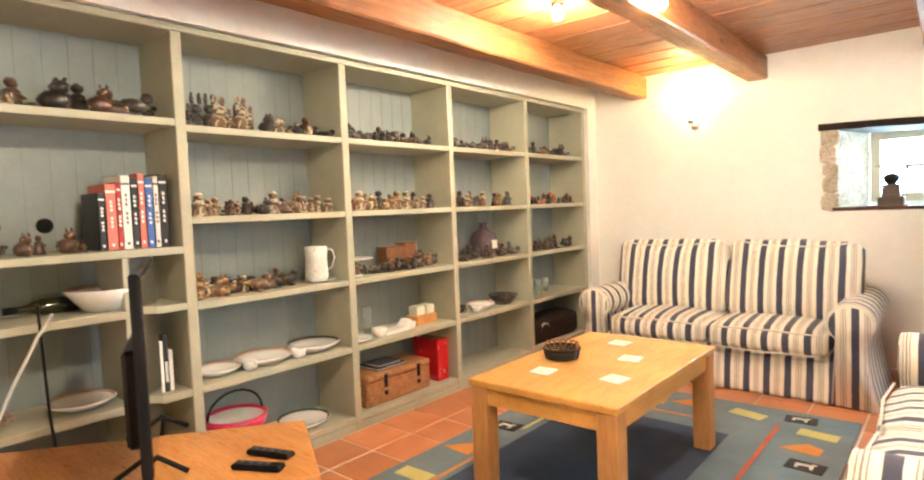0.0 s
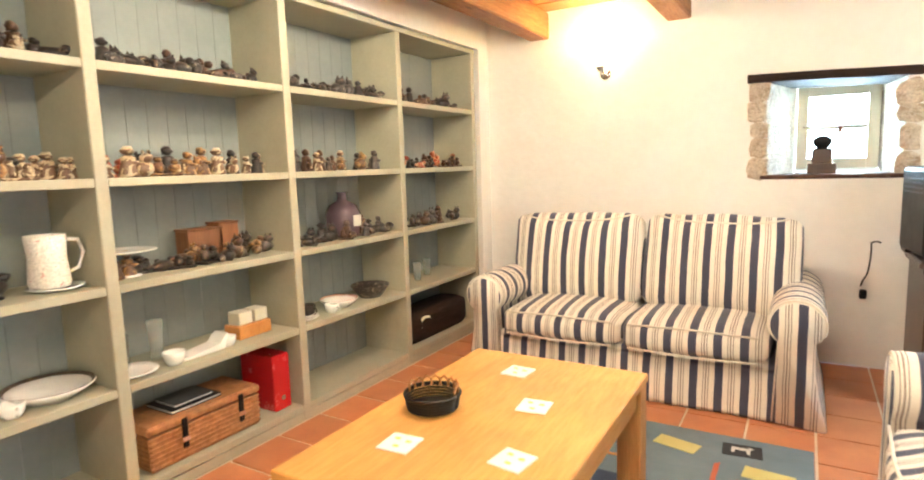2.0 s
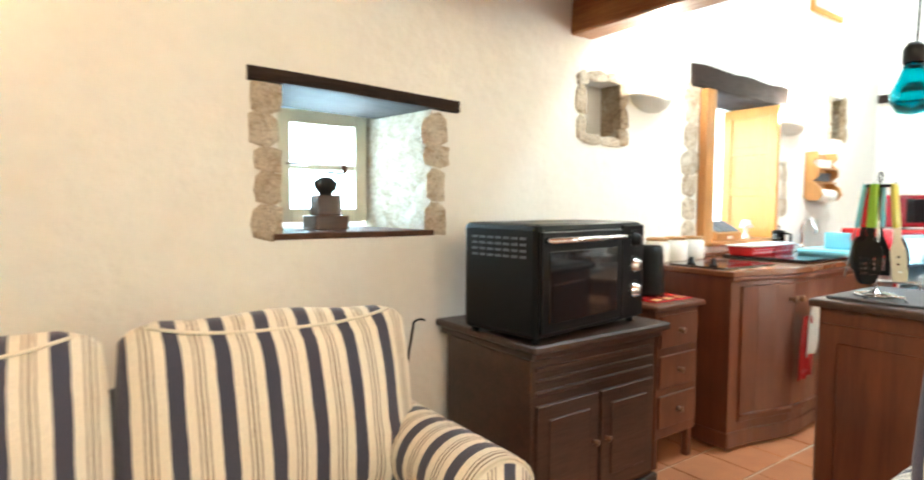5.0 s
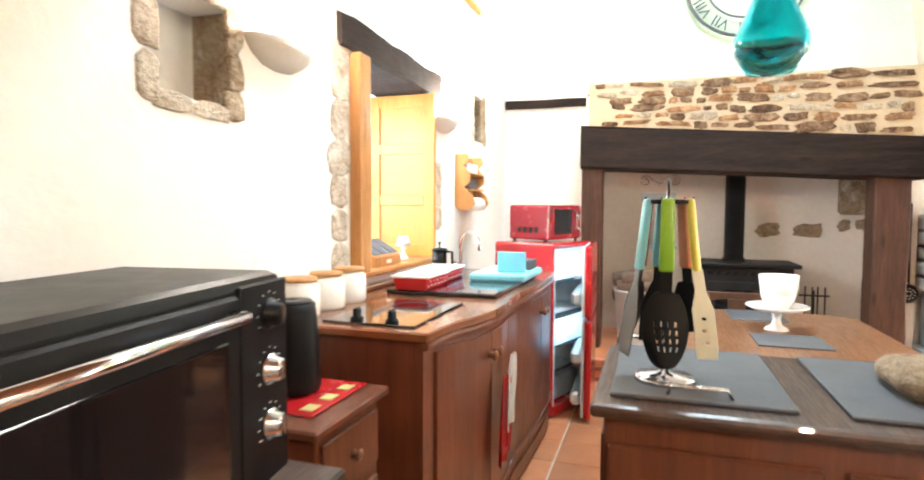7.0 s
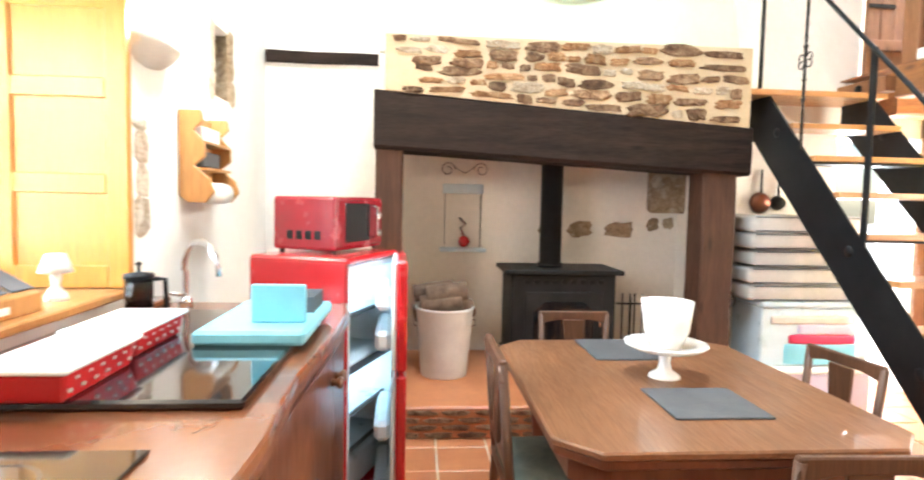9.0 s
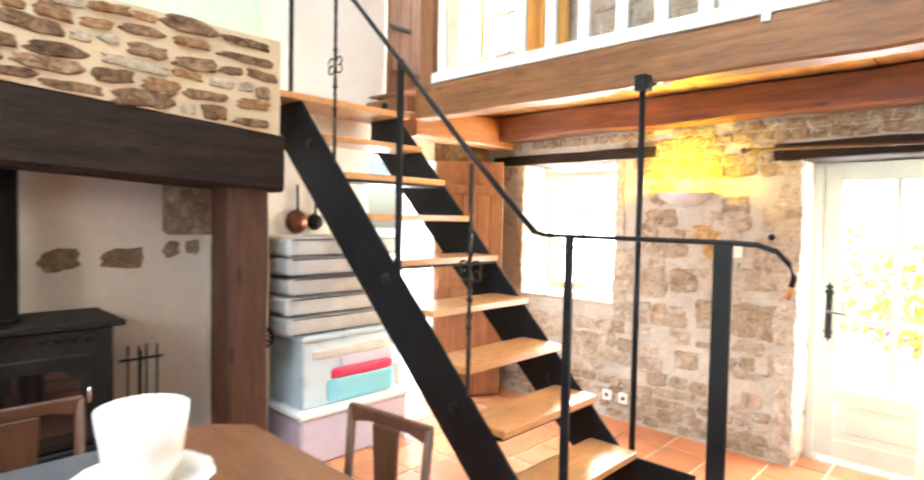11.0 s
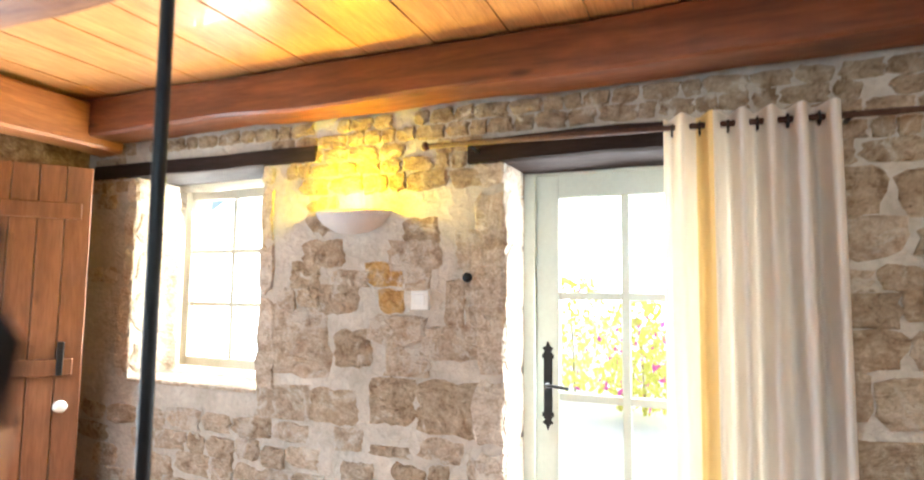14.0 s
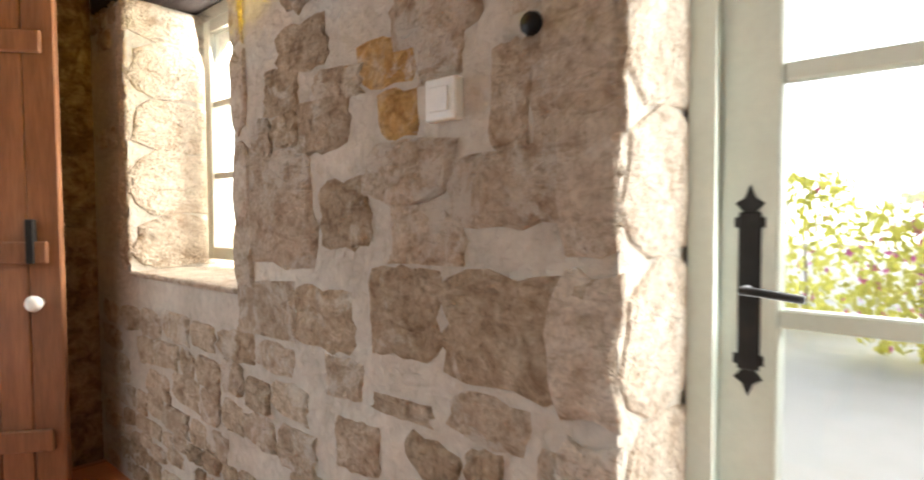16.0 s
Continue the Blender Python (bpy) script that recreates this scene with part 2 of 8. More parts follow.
M["beam_x"] = wood("beam_wood_x", (0.085, 0.024, 0.010), (0.24, 0.080, 0.027), "x", 0.42, world_space=True, coat=0.2)
M["beam_pale_x"] = wood("beam_pale", (0.15, 0.056, 0.019), (0.32, 0.14, 0.048), "x", 0.5, world_space=True)
M["board"] = wood("ceiling_board", (0.26, 0.085, 0.03), (0.46, 0.19, 0.07), "x", 0.4, world_space=True, by_object=0.2, coat=0.2)
M["board_pine"] = wood("pine_board", (0.48, 0.23, 0.075), (0.64, 0.36, 0.14), "y", 0.35, world_space=True, by_object=0.25, coat=0.25)
M["oldwood"] = wood("old_dark_wood", (0.012, 0.008, 0.007), (0.034, 0.020, 0.016), "y", 0.78, world_space=True, relief=0.5)
M["oldwood_x"] = wood("old_dark_wood_x", (0.012, 0.008, 0.007), (0.034, 0.020, 0.016), "x", 0.78, world_space=True, relief=0.5)
M["post"] = wood("fireplace_post", (0.045, 0.019, 0.012), (0.10, 0.045, 0.026), "z", 0.65, world_space=True)
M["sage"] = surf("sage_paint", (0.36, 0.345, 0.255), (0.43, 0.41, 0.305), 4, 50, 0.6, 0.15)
# Same sage paint, darkened and blued to carry the shade inside the bays.
M["sage_shaded"] = surf("sage_shaded", (0.20, 0.228, 0.222), (0.265, 0.285, 0.27), 3, 40, 0.65, 0.15)
M["oak"] = wood("oak", (0.56, 0.285, 0.068), (0.66, 0.37, 0.105), "y", 0.38, knots=False, coat=0.2, line=0.9, relief=0.05)
M["oak_z"] = wood("oak_leg", (0.44, 0.21, 0.07), (0.56, 0.30, 0.11), "z", 0.42, knots=False)
M["pine"] = wood("pine", (0.52, 0.21, 0.055), (0.66, 0.32, 0.10), "x", 0.3, knots=False, coat=0.3)
M["mahogany"] = wood("mahogany", (0.085, 0.024, 0.012), (0.16, 0.052, 0.024), "z", 0.34, knots=False, coat=0.2, line=0.92, relief=0.03)
M["mahogany_x"] = surf("mahogany_top", (0.165, 0.056, 0.024), (0.215, 0.078, 0.034), 2.5, 40, 0.24, 0.02, coat=0.4)
M["darkcab"] = wood("dark_cabinet", (0.035, 0.017, 0.012), (0.075, 0.038, 0.026), "x", 0.4, knots=False, coat=0.2)
M["walnut"] = wood("walnut_table", (0.165, 0.070, 0.033), (0.27, 0.125, 0.062), "x", 0.34, knots=False, coat=0.3, relief=0.04, line=0.88)
M["chairwood"] = wood("chair_wood", (0.07, 0.030, 0.017), (0.14, 0.064, 0.034), "z", 0.4, knots=False)
M["step"] = wood("stair_tread", (0.46, 0.215, 0.08), (0.62, 0.33, 0.14), "y", 0.3, knots=False, coat=0.3)
M["plank"] = wood("door_plank", (0.18, 0.070, 0.028), (0.29, 0.128, 0.055), "z", 0.5, by_object=0.1)
M["shutter"] = wood("shutter_wood", (0.46, 0.185, 0.018), (0.56, 0.25, 0.032), "z", 0.4, knots=False)
M["casing"] = wood("casing_wood", (0.38, 0.17, 0.05), (0.54, 0.27, 0.09), "z", 0.4, knots=False)
M["steel"] = surf("black_steel", (0.006, 0.0065, 0.0075), (0.013, 0.0135, 0.015), 7, 90, 0.5, 0.15, 0.0)
M["iron"] = surf("wrought_iron", (0.012, 0.012, 0.012), (0.03, 0.028, 0.026), 12, 120, 0.5, 0.3, 0.6)
M["white_paint"] = surf("white_paint", (0.76, 0.77, 0.74), (0.83, 0.84, 0.81), 4, 60, 0.35, 0.1)
M["greygreen"] = surf("door_paint", (0.60, 0.66, 0.58), (0.68, 0.73, 0.65), 4, 60, 0.4, 0.1)
M["cream_paint"] = surf("cream_paint", (0.62, 0.60, 0.48), (0.70, 0.68, 0.55), 4, 60, 0.4, 0.1)
M["black"] = plain("black_plastic", (0.006, 0.006, 0.007), 0.4)
M["black_gloss"] = plain("black_glass", (0.008, 0.008, 0.010), 0.06, coat=0.6)
M["chrome"] = plain("chrome", (0.75, 0.75, 0.76), 0.15, 1.0)
M["knob"] = plain("knob_wood", (0.16, 0.07, 0.035), 0.3)
M["white"] = plain("white_china", (0.82, 0.81, 0.78), 0.18, coat=0.3)
M["plasterlamp"] = surf("plaster_bowl", (0.56, 0.53, 0.48), (0.62, 0.59, 0.54), 6, 80, 0.8, 0.1)
M["red"] = plain("red_enamel", (0.50, 0.015, 0.020), 0.25, coat=0.4)
M["crimson"] = plain("crimson_enamel", (0.24, 0.008, 0.018), 0.25, coat=0.4)
M["pink"] = plain("pink_plastic", (0.62, 0.03, 0.10), 0.35)
M["blue"] = plain("sky_blue_plastic", (0.22, 0.58, 0.70), 0.35)
M["teal_glass"] = glass("teal_glass", (0.05, 0.62, 0.70), 0.05)
M["green"] = plain("green_plastic", (0.24, 0.46, 0.03), 0.35)
M["yellow"] = plain("yellow_plastic", (0.62, 0.55, 0.08), 0.35)
M["peach"] = plain("peach_plastic", (0.70, 0.30, 0.18), 0.35)
M["smoke_plastic"] = plain("smoky_plastic", (0.11, 0.135, 0.14), 0.25)
M["slate"] = surf("slate", (0.055, 0.06, 0.07), (0.10, 0.105, 0.115), 8, 90, 0.6, 0.4)
M["liner"] = plain("blue_white_plastic", (0.78, 0.88, 0.93), 0.35)
M["glass"] = glass("clear_glass")
gm, GN, GL, GB = nodes_of("thin_glass")
gt, gx = GN.new("ShaderNodeBsdfTransparent"), GN.new("ShaderNodeMixShader")
gt.inputs["Color"].default_value = (0.93, 0.95, 0.94, 1)
GB.inputs["Base Color"].default_value, GB.inputs["Roughness"].default_value = (0.6, 0.62, 0.6, 1), 0.05
gx.inputs[0].default_value = 0.22
GL.new(gt.outputs[0], gx.inputs[1])
GL.new(GB.outputs[0], gx.inputs[2])
GL.new(gx.outputs[0], GN["Material Output"].inputs[0])
M["thin_glass"] = gm
M["fabric"] = surf("linen_curtain", (0.74, 0.69, 0.62), (0.82, 0.78, 0.71), 3, 240, 0.9, 0.3, sheen=0.2)
M["yellow_fabric"] = surf("yellow_curtain", (0.72, 0.42, 0.10), (0.80, 0.52, 0.18), 3, 240, 0.9, 0.3)
# Yellow of the curtain strip that imitates light coming through a fold.
M["lining"] = surf("backlit_yellow", (0.86, 0.64, 0.26), (0.90, 0.72, 0.36), 3, 240, 0.9, 0.3)
M["stem"] = surf("pale_stem", (0.30, 0.25, 0.14), (0.42, 0.36, 0.22), 8, 60, 0.9, 0.5)
M["purple_fabric"] = surf("flowered_fabric", (0.15, 0.065, 0.095), (0.52, 0.42, 0.43), 14, 60, 0.9, 0.3)
M["seat_fabric"] = surf("seat_fabric", (0.045, 0.055, 0.045), (0.10, 0.11, 0.085), 16, 140, 0.9, 0.3)
M["mauve_fabric"] = surf("mauve_fabric", (0.44, 0.32, 0.34), (0.66, 0.58, 0.56), 7, 200, 0.9, 0.3)
M["grey_fabric"] = surf("pale_fabric", (0.48, 0.46, 0.42), (0.62, 0.60, 0.55), 6, 200, 0.9, 0.3)
M["mattress"] = surf("mattress_ticking", (0.40, 0.385, 0.36), (0.52, 0.50, 0.465), 8, 200, 0.9, 0.3)
M["wicker"] = surf("wicker", (0.25, 0.10, 0.035), (0.46, 0.22, 0.085), 30, 90, 0.6, 0.8)
M["bark"] = surf("log_bark", (0.10, 0.06, 0.04), (0.24, 0.16, 0.11), 12, 60, 0.9, 0.9)
M["zinc"] = surf("white_enamel_bin", (0.62, 0.62, 0.60), (0.74, 0.74, 0.71), 6, 80, 0.4, 0.1)
M["castiron"] = surf("cast_iron", (0.008, 0.0085, 0.0095), (0.018, 0.0185, 0.02), 8, 120, 0.55, 0.3, 0.2)
M["stripe_x"], M["stripe_y"] = striped("striped_cotton", "X"), striped("striped_cotton_across", "Y")
M["piping"] = plain("cream_piping", (0.78, 0.73, 0.62), 0.8)
M["rug"] = surf("rug_wool", (0.115, 0.165, 0.195), (0.165, 0.215, 0.24), 5, 160, 0.95, 0.6)
M["rug_navy"] = surf("rug_navy", (0.028, 0.045, 0.085), (0.045, 0.068, 0.115), 5, 160, 0.95, 0.6)
M["rug_orange"] = surf("rug_orange", (0.50, 0.18, 0.035), (0.60, 0.25, 0.06), 6, 160, 0.95, 0.5)
M["rug_red"] = surf("rug_red", (0.42, 0.075, 0.035), (0.50, 0.12, 0.05), 6, 160, 0.95, 0.5)
M["rug_yellow"] = surf("rug_yellow", (0.48, 0.43, 0.15), (0.56, 0.50, 0.20), 6, 160, 0.95, 0.5)
M["rug_black"] = surf("rug_black", (0.018, 0.018, 0.02), (0.035, 0.035, 0.04), 6, 160, 0.95, 0.5)
M["clear_box"] = plain("cloudy_plastic", (0.50, 0.62, 0.70), 0.3)
M["lilac"] = plain("lilac_plastic", (0.55, 0.52, 0.66), 0.4)
M["bulb"] = glow("bulb_glow", (1.0, 0.85, 0.6), 30)
M["bulb_yellow"] = glow("yellow_bulb", (1.0, 0.66, 0.02), 30)
M["ochre_stone"] = rubble("ochre_stone", (0.40, 0.22, 0.07), (0.55, 0.35, 0.13), (0.60, 0.46, 0.28), (0.64, 0.58, 0.50), 0.45, 0.1)
M["bulb_soft"] = glow("shade_glow", (1.0, 0.76, 0.40), 7)
lm, LN, LL, LB = nodes_of("leaf")
tr = LN.new("ShaderNodeBsdfTranslucent")
tr.inputs["Color"].default_value = (0.55, 0.52, 0.12, 1)
LB.inputs["Base Color"].default_value = (0.11, 0.12, 0.035, 1)
ad = LN.new("ShaderNodeAddShader")
LL.new(LB.outputs[0], ad.inputs[0])
LL.new(tr.outputs[0], ad.inputs[1])
LL.new(ad.outputs[0], LN["Material Output"].inputs[0])
M["leaf"] = lm
# Emission for the added backdrop, standing in for bright sky outside.
M["backdrop_glow"] = glow("glowing_backdrop", (1.0, 1.0, 0.96), 9.0)
M["flower"] = plain("pink_flower", (0.75, 0.16, 0.50), 0.6)
M["gravel"] = surf("gravel", (0.74, 0.72, 0.66), (0.84, 0.82, 0.78), 2, 60, 0.95, 0.6, world_space=True)
for key, spec in (("steel", 0.18), ("oldwood", 0.2), ("oldwood_x", 0.2), ("post", 0.3), ("castiron", 0.3), ("black", 0.18)):
    M[key].node_tree.nodes["Principled BSDF"].inputs["Specular IOR Level"].default_value = spec


def mottled(name, a, c, d):
    """Glazed pottery painted in patches of three colours."""
    m, N, L, B = nodes_of(name)
    v = coords(N, L)
    col = ramp(N, L, noise_node(N, L, v, 34, 2, 0.5, 0.6), [(0.0, a), (0.52, c), (0.66, d)], True)
    col = mix(N, L, 1.0, col, ramp(N, L, noise_node(N, L, v, 120, 3), [(0.3, (0.7, 0.7, 0.7)), (0.65, (1.1, 1.1, 1.1))]), "MULTIPLY")
    L.new(col, B.inputs["Base Color"])
    B.inputs["Roughness"].default_value = 0.35
    B.inputs["Coat Weight"].default_value = 0.3
    return m


def translucent(m, colour, amount):
    N, L = m.node_tree.nodes, m.node_tree.links
    B, out = N["Principled BSDF"], N["Material Output"]
    t, x = N.new("ShaderNodeBsdfTranslucent"), N.new("ShaderNodeMixShader")
    t.inputs["Color"].default_value = (*colour, 1)
    x.inputs[0].default_value = amount
    L.new(B.outputs[0], x.inputs[1])
    L.new(t.outputs[0], x.inputs[2])
    L.new(x.outputs[0], out.inputs[0])


translucent(M["fabric"], (0.88, 0.80, 0.68), 0.42)
translucent(M["lining"], (0.92, 0.72, 0.34), 0.45)
translucent(M["yellow_fabric"], (0.85, 0.55, 0.16), 0.4)
FIG = [mottled("glaze_brown", (0.06, 0.028, 0.017), (0.10, 0.052, 0.028), (0.44, 0.34, 0.20)), mottled("glaze_dark", (0.016, 0.013, 0.012), (0.036, 0.024, 0.020), (0.24, 0.18, 0.12)), mottled("glaze_cream", (0.16, 0.09, 0.05), (0.52, 0.42, 0.27), (0.60, 0.52, 0.38)), mottled("glaze_grey", (0.040, 0.033, 0.030), (0.10, 0.082, 0.068), (0.32, 0.27, 0.20)), mottled("glaze_rust", (0.36, 0.075, 0.04), (0.48, 0.24, 0.12), (0.62, 0.50, 0.36)), mottled("glaze_ochre", (0.13, 0.07, 0.04), (0.34, 0.19, 0.07), (0.55, 0.42, 0.24))]
FIGW = ["brown", "near-black", "cream", "grey", "rust-red", "ochre"]


# ---- building blocks ----
WM = {}


def thing(name, label, category, loc=(0, 0, 0), rz=0, group="", kind=""):
    ob = new(name)
    ob.empty_display_size = 0.05
    ob.matrix_basis = pose(*loc, 0, 0, rz)
    WM[ob] = ob.matrix_basis.copy()
    return tagged(ob, label, category, group, kind)


def part(name, bm, material, parent, label="", smooth=False):
    """Links a bmesh, built in world places, as one mesh object under a thing or part."""
    me = bpy.data.meshes.new(name)
    inv = WM[parent].inverted() if parent else Matrix()
    bm.transform(inv)
    bm.normal_update()
    if smooth:
        for f in bm.faces:
            f.smooth = True
    bm.to_mesh(me)
    bm.free()
    me.materials.append(M[material] if isinstance(material, str) else material)
    ob = new(name, me)
    if parent:
        ob.parent = parent
        WM[ob] = WM[parent]
    else:
        WM[ob] = Matrix()
    if label:
        ob["label"] = label
    return ob


def setting(name, bm, material, label="", category="", smooth=False):
    ob = part(name, bm, material, None, smooth=smooth)
    return tagged(ob, label, category, kind="structure")


def box(x0, x1, y0, y1, z0, z1, bevel=0.0, bm=None, m=None, seg=1):
    b = bmesh.new()
    bmesh.ops.create_cube(b, size=1)
    for v in b.verts:
        v.co = Vector(((x0 + x1) / 2 + v.co.x * (x1 - x0), (y0 + y1) / 2 + v.co.y * (y1 - y0), (z0 + z1) / 2 + v.co.z * (z1 - z0)))
    if bevel:
        bmesh.ops.bevel(b, geom=b.edges[:], offset=bevel, segments=seg, profile=0.5, affect="EDGES")
    if m:
        b.transform(m)
    if bm is None:
        return b
    join(bm, b)
    return bm


def join(bm, b):
    vm = [bm.verts.new(v.co) for v in b.verts]
    b.verts.index_update()
    for f in b.faces:
        nf = bm.faces.new([vm[v.index] for v in f.verts])
        nf.smooth = f.smooth
    b.free()


def prism(poly, axis, a, c, bevel=0.0, bm=None):
    """A polygon in the plane across an axis, drawn out from a to c. Axis x: (y, z); y: (x, z); z: (x, y)."""
    b = bmesh.new()
    def at(p, q):
        return {"x": (q, p[0], p[1]), "y": (p[0], q, p[1]), "z": (p[0], p[1], q)}[axis]
    v0, v1 = [b.verts.new(at(p, a)) for p in poly], [b.verts.new(at(p, c)) for p in poly]
    n = len(poly)
    b.faces.new(v0)
    b.faces.new(v1[::-1])
    for i in range(n):
        b.faces.new((v0[i], v1[i], v1[(i + 1) % n], v0[(i + 1) % n]))
    bmesh.ops.recalc_face_normals(b, faces=b.faces[:])
    if bevel:
        bmesh.ops.bevel(b, geom=b.edges[:], offset=bevel, segments=1, affect="EDGES")
    if bm is None:
        return b
    join(bm, b)
    return bm


def lathe(profile, at=(0, 0, 0), n=20, m=None, bm=None, arc=360, cap=True):
    """Turns (radius, height) pairs round z."""
    b = bmesh.new()
    closed = arc == 360
    k = n if closed else n + 1
    rings = []
    for r, z in profile:
        rings.append([b.verts.new((r * math.cos(radians(arc) * i / n), r * math.sin(radians(arc) * i / n), z)) for i in range(k)])
    for p, q in zip(rings, rings[1:]):
        for i in range(n):
            j = (i + 1) % k
            b.faces.new((p[i], p[j], q[j], q[i]))
    if closed and cap:
        b.faces.new(rings[0][::-1])
        b.faces.new(rings[-1])
    bmesh.ops.remove_doubles(b, verts=b.verts[:], dist=1e-5)
    bmesh.ops.recalc_face_normals(b, faces=b.faces[:])
    for f in b.faces:
        f.smooth = True
    b.transform(Matrix.Translation(at) @ (m or Matrix()))
    if bm is None:
        return b
    join(bm, b)
    return bm


def tube(points, r, n=8, bm=None):
    """A round bar along points."""
    b = bmesh.new()
    pts = [Vector(p) for p in points]
    rings = []
    for i, p in enumerate(pts):
        d = (pts[min(i + 1, len(pts) - 1)] - pts[max(i - 1, 0)]).normalized()
        u = d.cross(Vector((0, 0, 1)) if abs(d.z) < 0.9 else Vector((1, 0, 0))).normalized()
        w = d.cross(u)
        rings.append([b.verts.new(p + r * (u * math.cos(2 * math.pi * k / n) + w * math.sin(2 * math.pi * k / n))) for k in range(n)])
    for p, q in zip(rings, rings[1:]):
        for k in range(n):
            f = b.faces.new((p[k], p[(k + 1) % n], q[(k + 1) % n], q[k]))
            f.smooth = True
    b.faces.new(rings[0][::-1])
    b.faces.new(rings[-1])
    bmesh.ops.recalc_face_normals(b, faces=b.faces[:])
    if bm is None:
        return b
    join(bm, b)
    return bm


def cushion(x0, x1, y0, y1, z0, z1, puff=0.04, r=0.05, m=None, seed=0):
    """A soft block with rounded edges and a swollen, slightly uneven skin."""
    b = bmesh.new()
    bmesh.ops.create_cube(b, size=1)
    bmesh.ops.subdivide_edges(b, edges=b.edges[:], cuts=9, use_grid_fill=True)
    sx, sy, sz = x1 - x0, y1 - y0, z1 - z0
    for v in b.verts:
        c = v.co.copy() * 2
        p = Vector((c.x * sx / 2, c.y * sy / 2, c.z * sz / 2))
        q = Vector([max(-s / 2 + r, min(s / 2 - r, k)) for k, s in zip(p, (sx, sy, sz))])
        d = p - q
        if d.length > 1e-6:
            p = q + d.normalized() * r
        g = [max(0.0, 1 - k * k) for k in c]
        p.x += puff * 0.5 * g[1] * g[2] * (1 if c.x > 0 else -1) * abs(c.x) ** 4
        p.y += puff * g[0] * g[2] * (1 if c.y > 0 else -1) * abs(c.y) ** 4
        p.z += puff * g[0] * g[1] * (1 if c.z > 0 else -1) * abs(c.z) ** 4
        w = noise.noise(p * 4 + Vector((seed * 7.1, 0, 0))) * 0.010
        v.co = p + d.normalized() * w if d.length > 1e-6 else p
    for f in b.faces:
        f.smooth = True
    b.transform(Matrix.Translation(((x0 + x1) / 2, (y0 + y1) / 2, (z0 + z1) / 2)) @ (m or Matrix()))
    return b


def slab_with_holes(axis, p0, p1, a0, a1, z0, z1, holes):
    """A wall across an axis, from p0 to p1 thick, a0 to a1 long, with rectangular holes (a0, a1, z0, z1)."""
    A = sorted({a0, a1, *[q for h in holes for q in h[:2]]})
    Z = sorted({z0, z1, *[q for h in holes for q in h[2:]]})
    bm = bmesh.new()
    for i in range(len(A) - 1):
        for j in range(len(Z) - 1):
            ca, cz = (A[i] + A[i + 1]) / 2, (Z[j] + Z[j + 1]) / 2
            if any(h[0] < ca < h[1] and h[2] < cz < h[3] for h in holes):
                continue
            if axis == "y":
                box(A[i], A[i + 1], p0, p1, Z[j], Z[j + 1], bm=bm)
            else:
                box(p0, p1, A[i], A[i + 1], Z[j], Z[j + 1], bm=bm)
    bmesh.ops.remove_doubles(bm, verts=bm.verts[:], dist=1e-5)
    seen = {}
    for f in bm.faces:
        k = tuple(round(q, 4) for q in f.calc_center_median())
        seen.setdefault(k, []).append(f)
    bmesh.ops.delete(bm, geom=[f for fs in seen.values() if len(fs) > 1 for f in fs], context="FACES")
    bmesh.ops.recalc_face_normals(bm, faces=bm.faces[:])
    return bm

# ---- the shell of the house ----
NY, SY, WX = 5.40, -0.33, -2.82          # inner faces of the north, south and west walls
LOW, TOP = 2.55, 4.9                      # ceiling over the sitting room, and over the tall room

wall_north = setting("wall_north", slab_with_holes("y", NY, NY + 0.62, -3.9, 6.6, 0, TOP, [(-0.73, 0.02, 1.25, 1.88), (2.28, 3.34, 1.10, 2.22), (1.05, 1.47, 1.79, 2.14), (4.30, 4.62, 2.00, 2.38)]), "plaster", "uneven white plaster wall of an old farmhouse", "wall")
for nx0, nx1, nz0, nz1 in ((1.05, 1.47, 1.79, 2.14), (4.30, 4.62, 2.00, 2.38)):
    setting("trim", box(nx0 - 0.02, nx1 + 0.02, NY + 0.2, NY + 0.24, nz0 - 0.02, nz1 + 0.02), "plaster", "plastered back of a small wall niche", "niche")
wall_west = setting("wall_west", slab_with_holes("x", WX - 0.55, WX, -1.4, NY, 0, LOW + 0.3, [(0.16, 5.24, 0.0, 2.31)]), "plaster", "white plaster wall with a deep recess for the bookcase", "wall")
setting("trim", box(WX - 0.55, WX - 0.50, 0.1, 5.3, 0, 2.4), "plaster", "plastered back of the bookcase recess", "wall")
wall_south = setting("wall_south", slab_with_holes("y", SY - 0.55, SY, 0.95, 6.6, 0, TOP, [(4.12, 5.02, 0.90, 2.03), (1.95, 2.84, 0.0, 1.97), (5.05, 5.85, 3.05, 4.35)]), "mortar", "rubble stone wall with wide pale mortar joints", "wall")
setting("wall_sitting_south", box(-3.4, 0.95, -1.4, -1.15, 0, TOP), "plaster", "plain white plaster wall behind the sitting room", "wall")
setting("wall_return", box(0.95, 1.15, -1.4, SY - 0.55, 0, TOP), "plaster", "short plain plaster wall", "wall")
setting("wall_east_north", box(5.40, 6.6, 4.60, NY, 0, TOP), "plaster", "white plaster wall beside the fireplace", "wall")
setting("wall_east_upper", box(5.40, 6.6, 4.38, 4.60, 2.53, TOP), "plaster", "white plaster wall beside the chimney breast", "wall")
setting("wall_east_upper", box(5.56, 6.6, 2.05, 2.30, 2.53, TOP), "plaster", "white plaster wall beside the chimney breast", "wall")
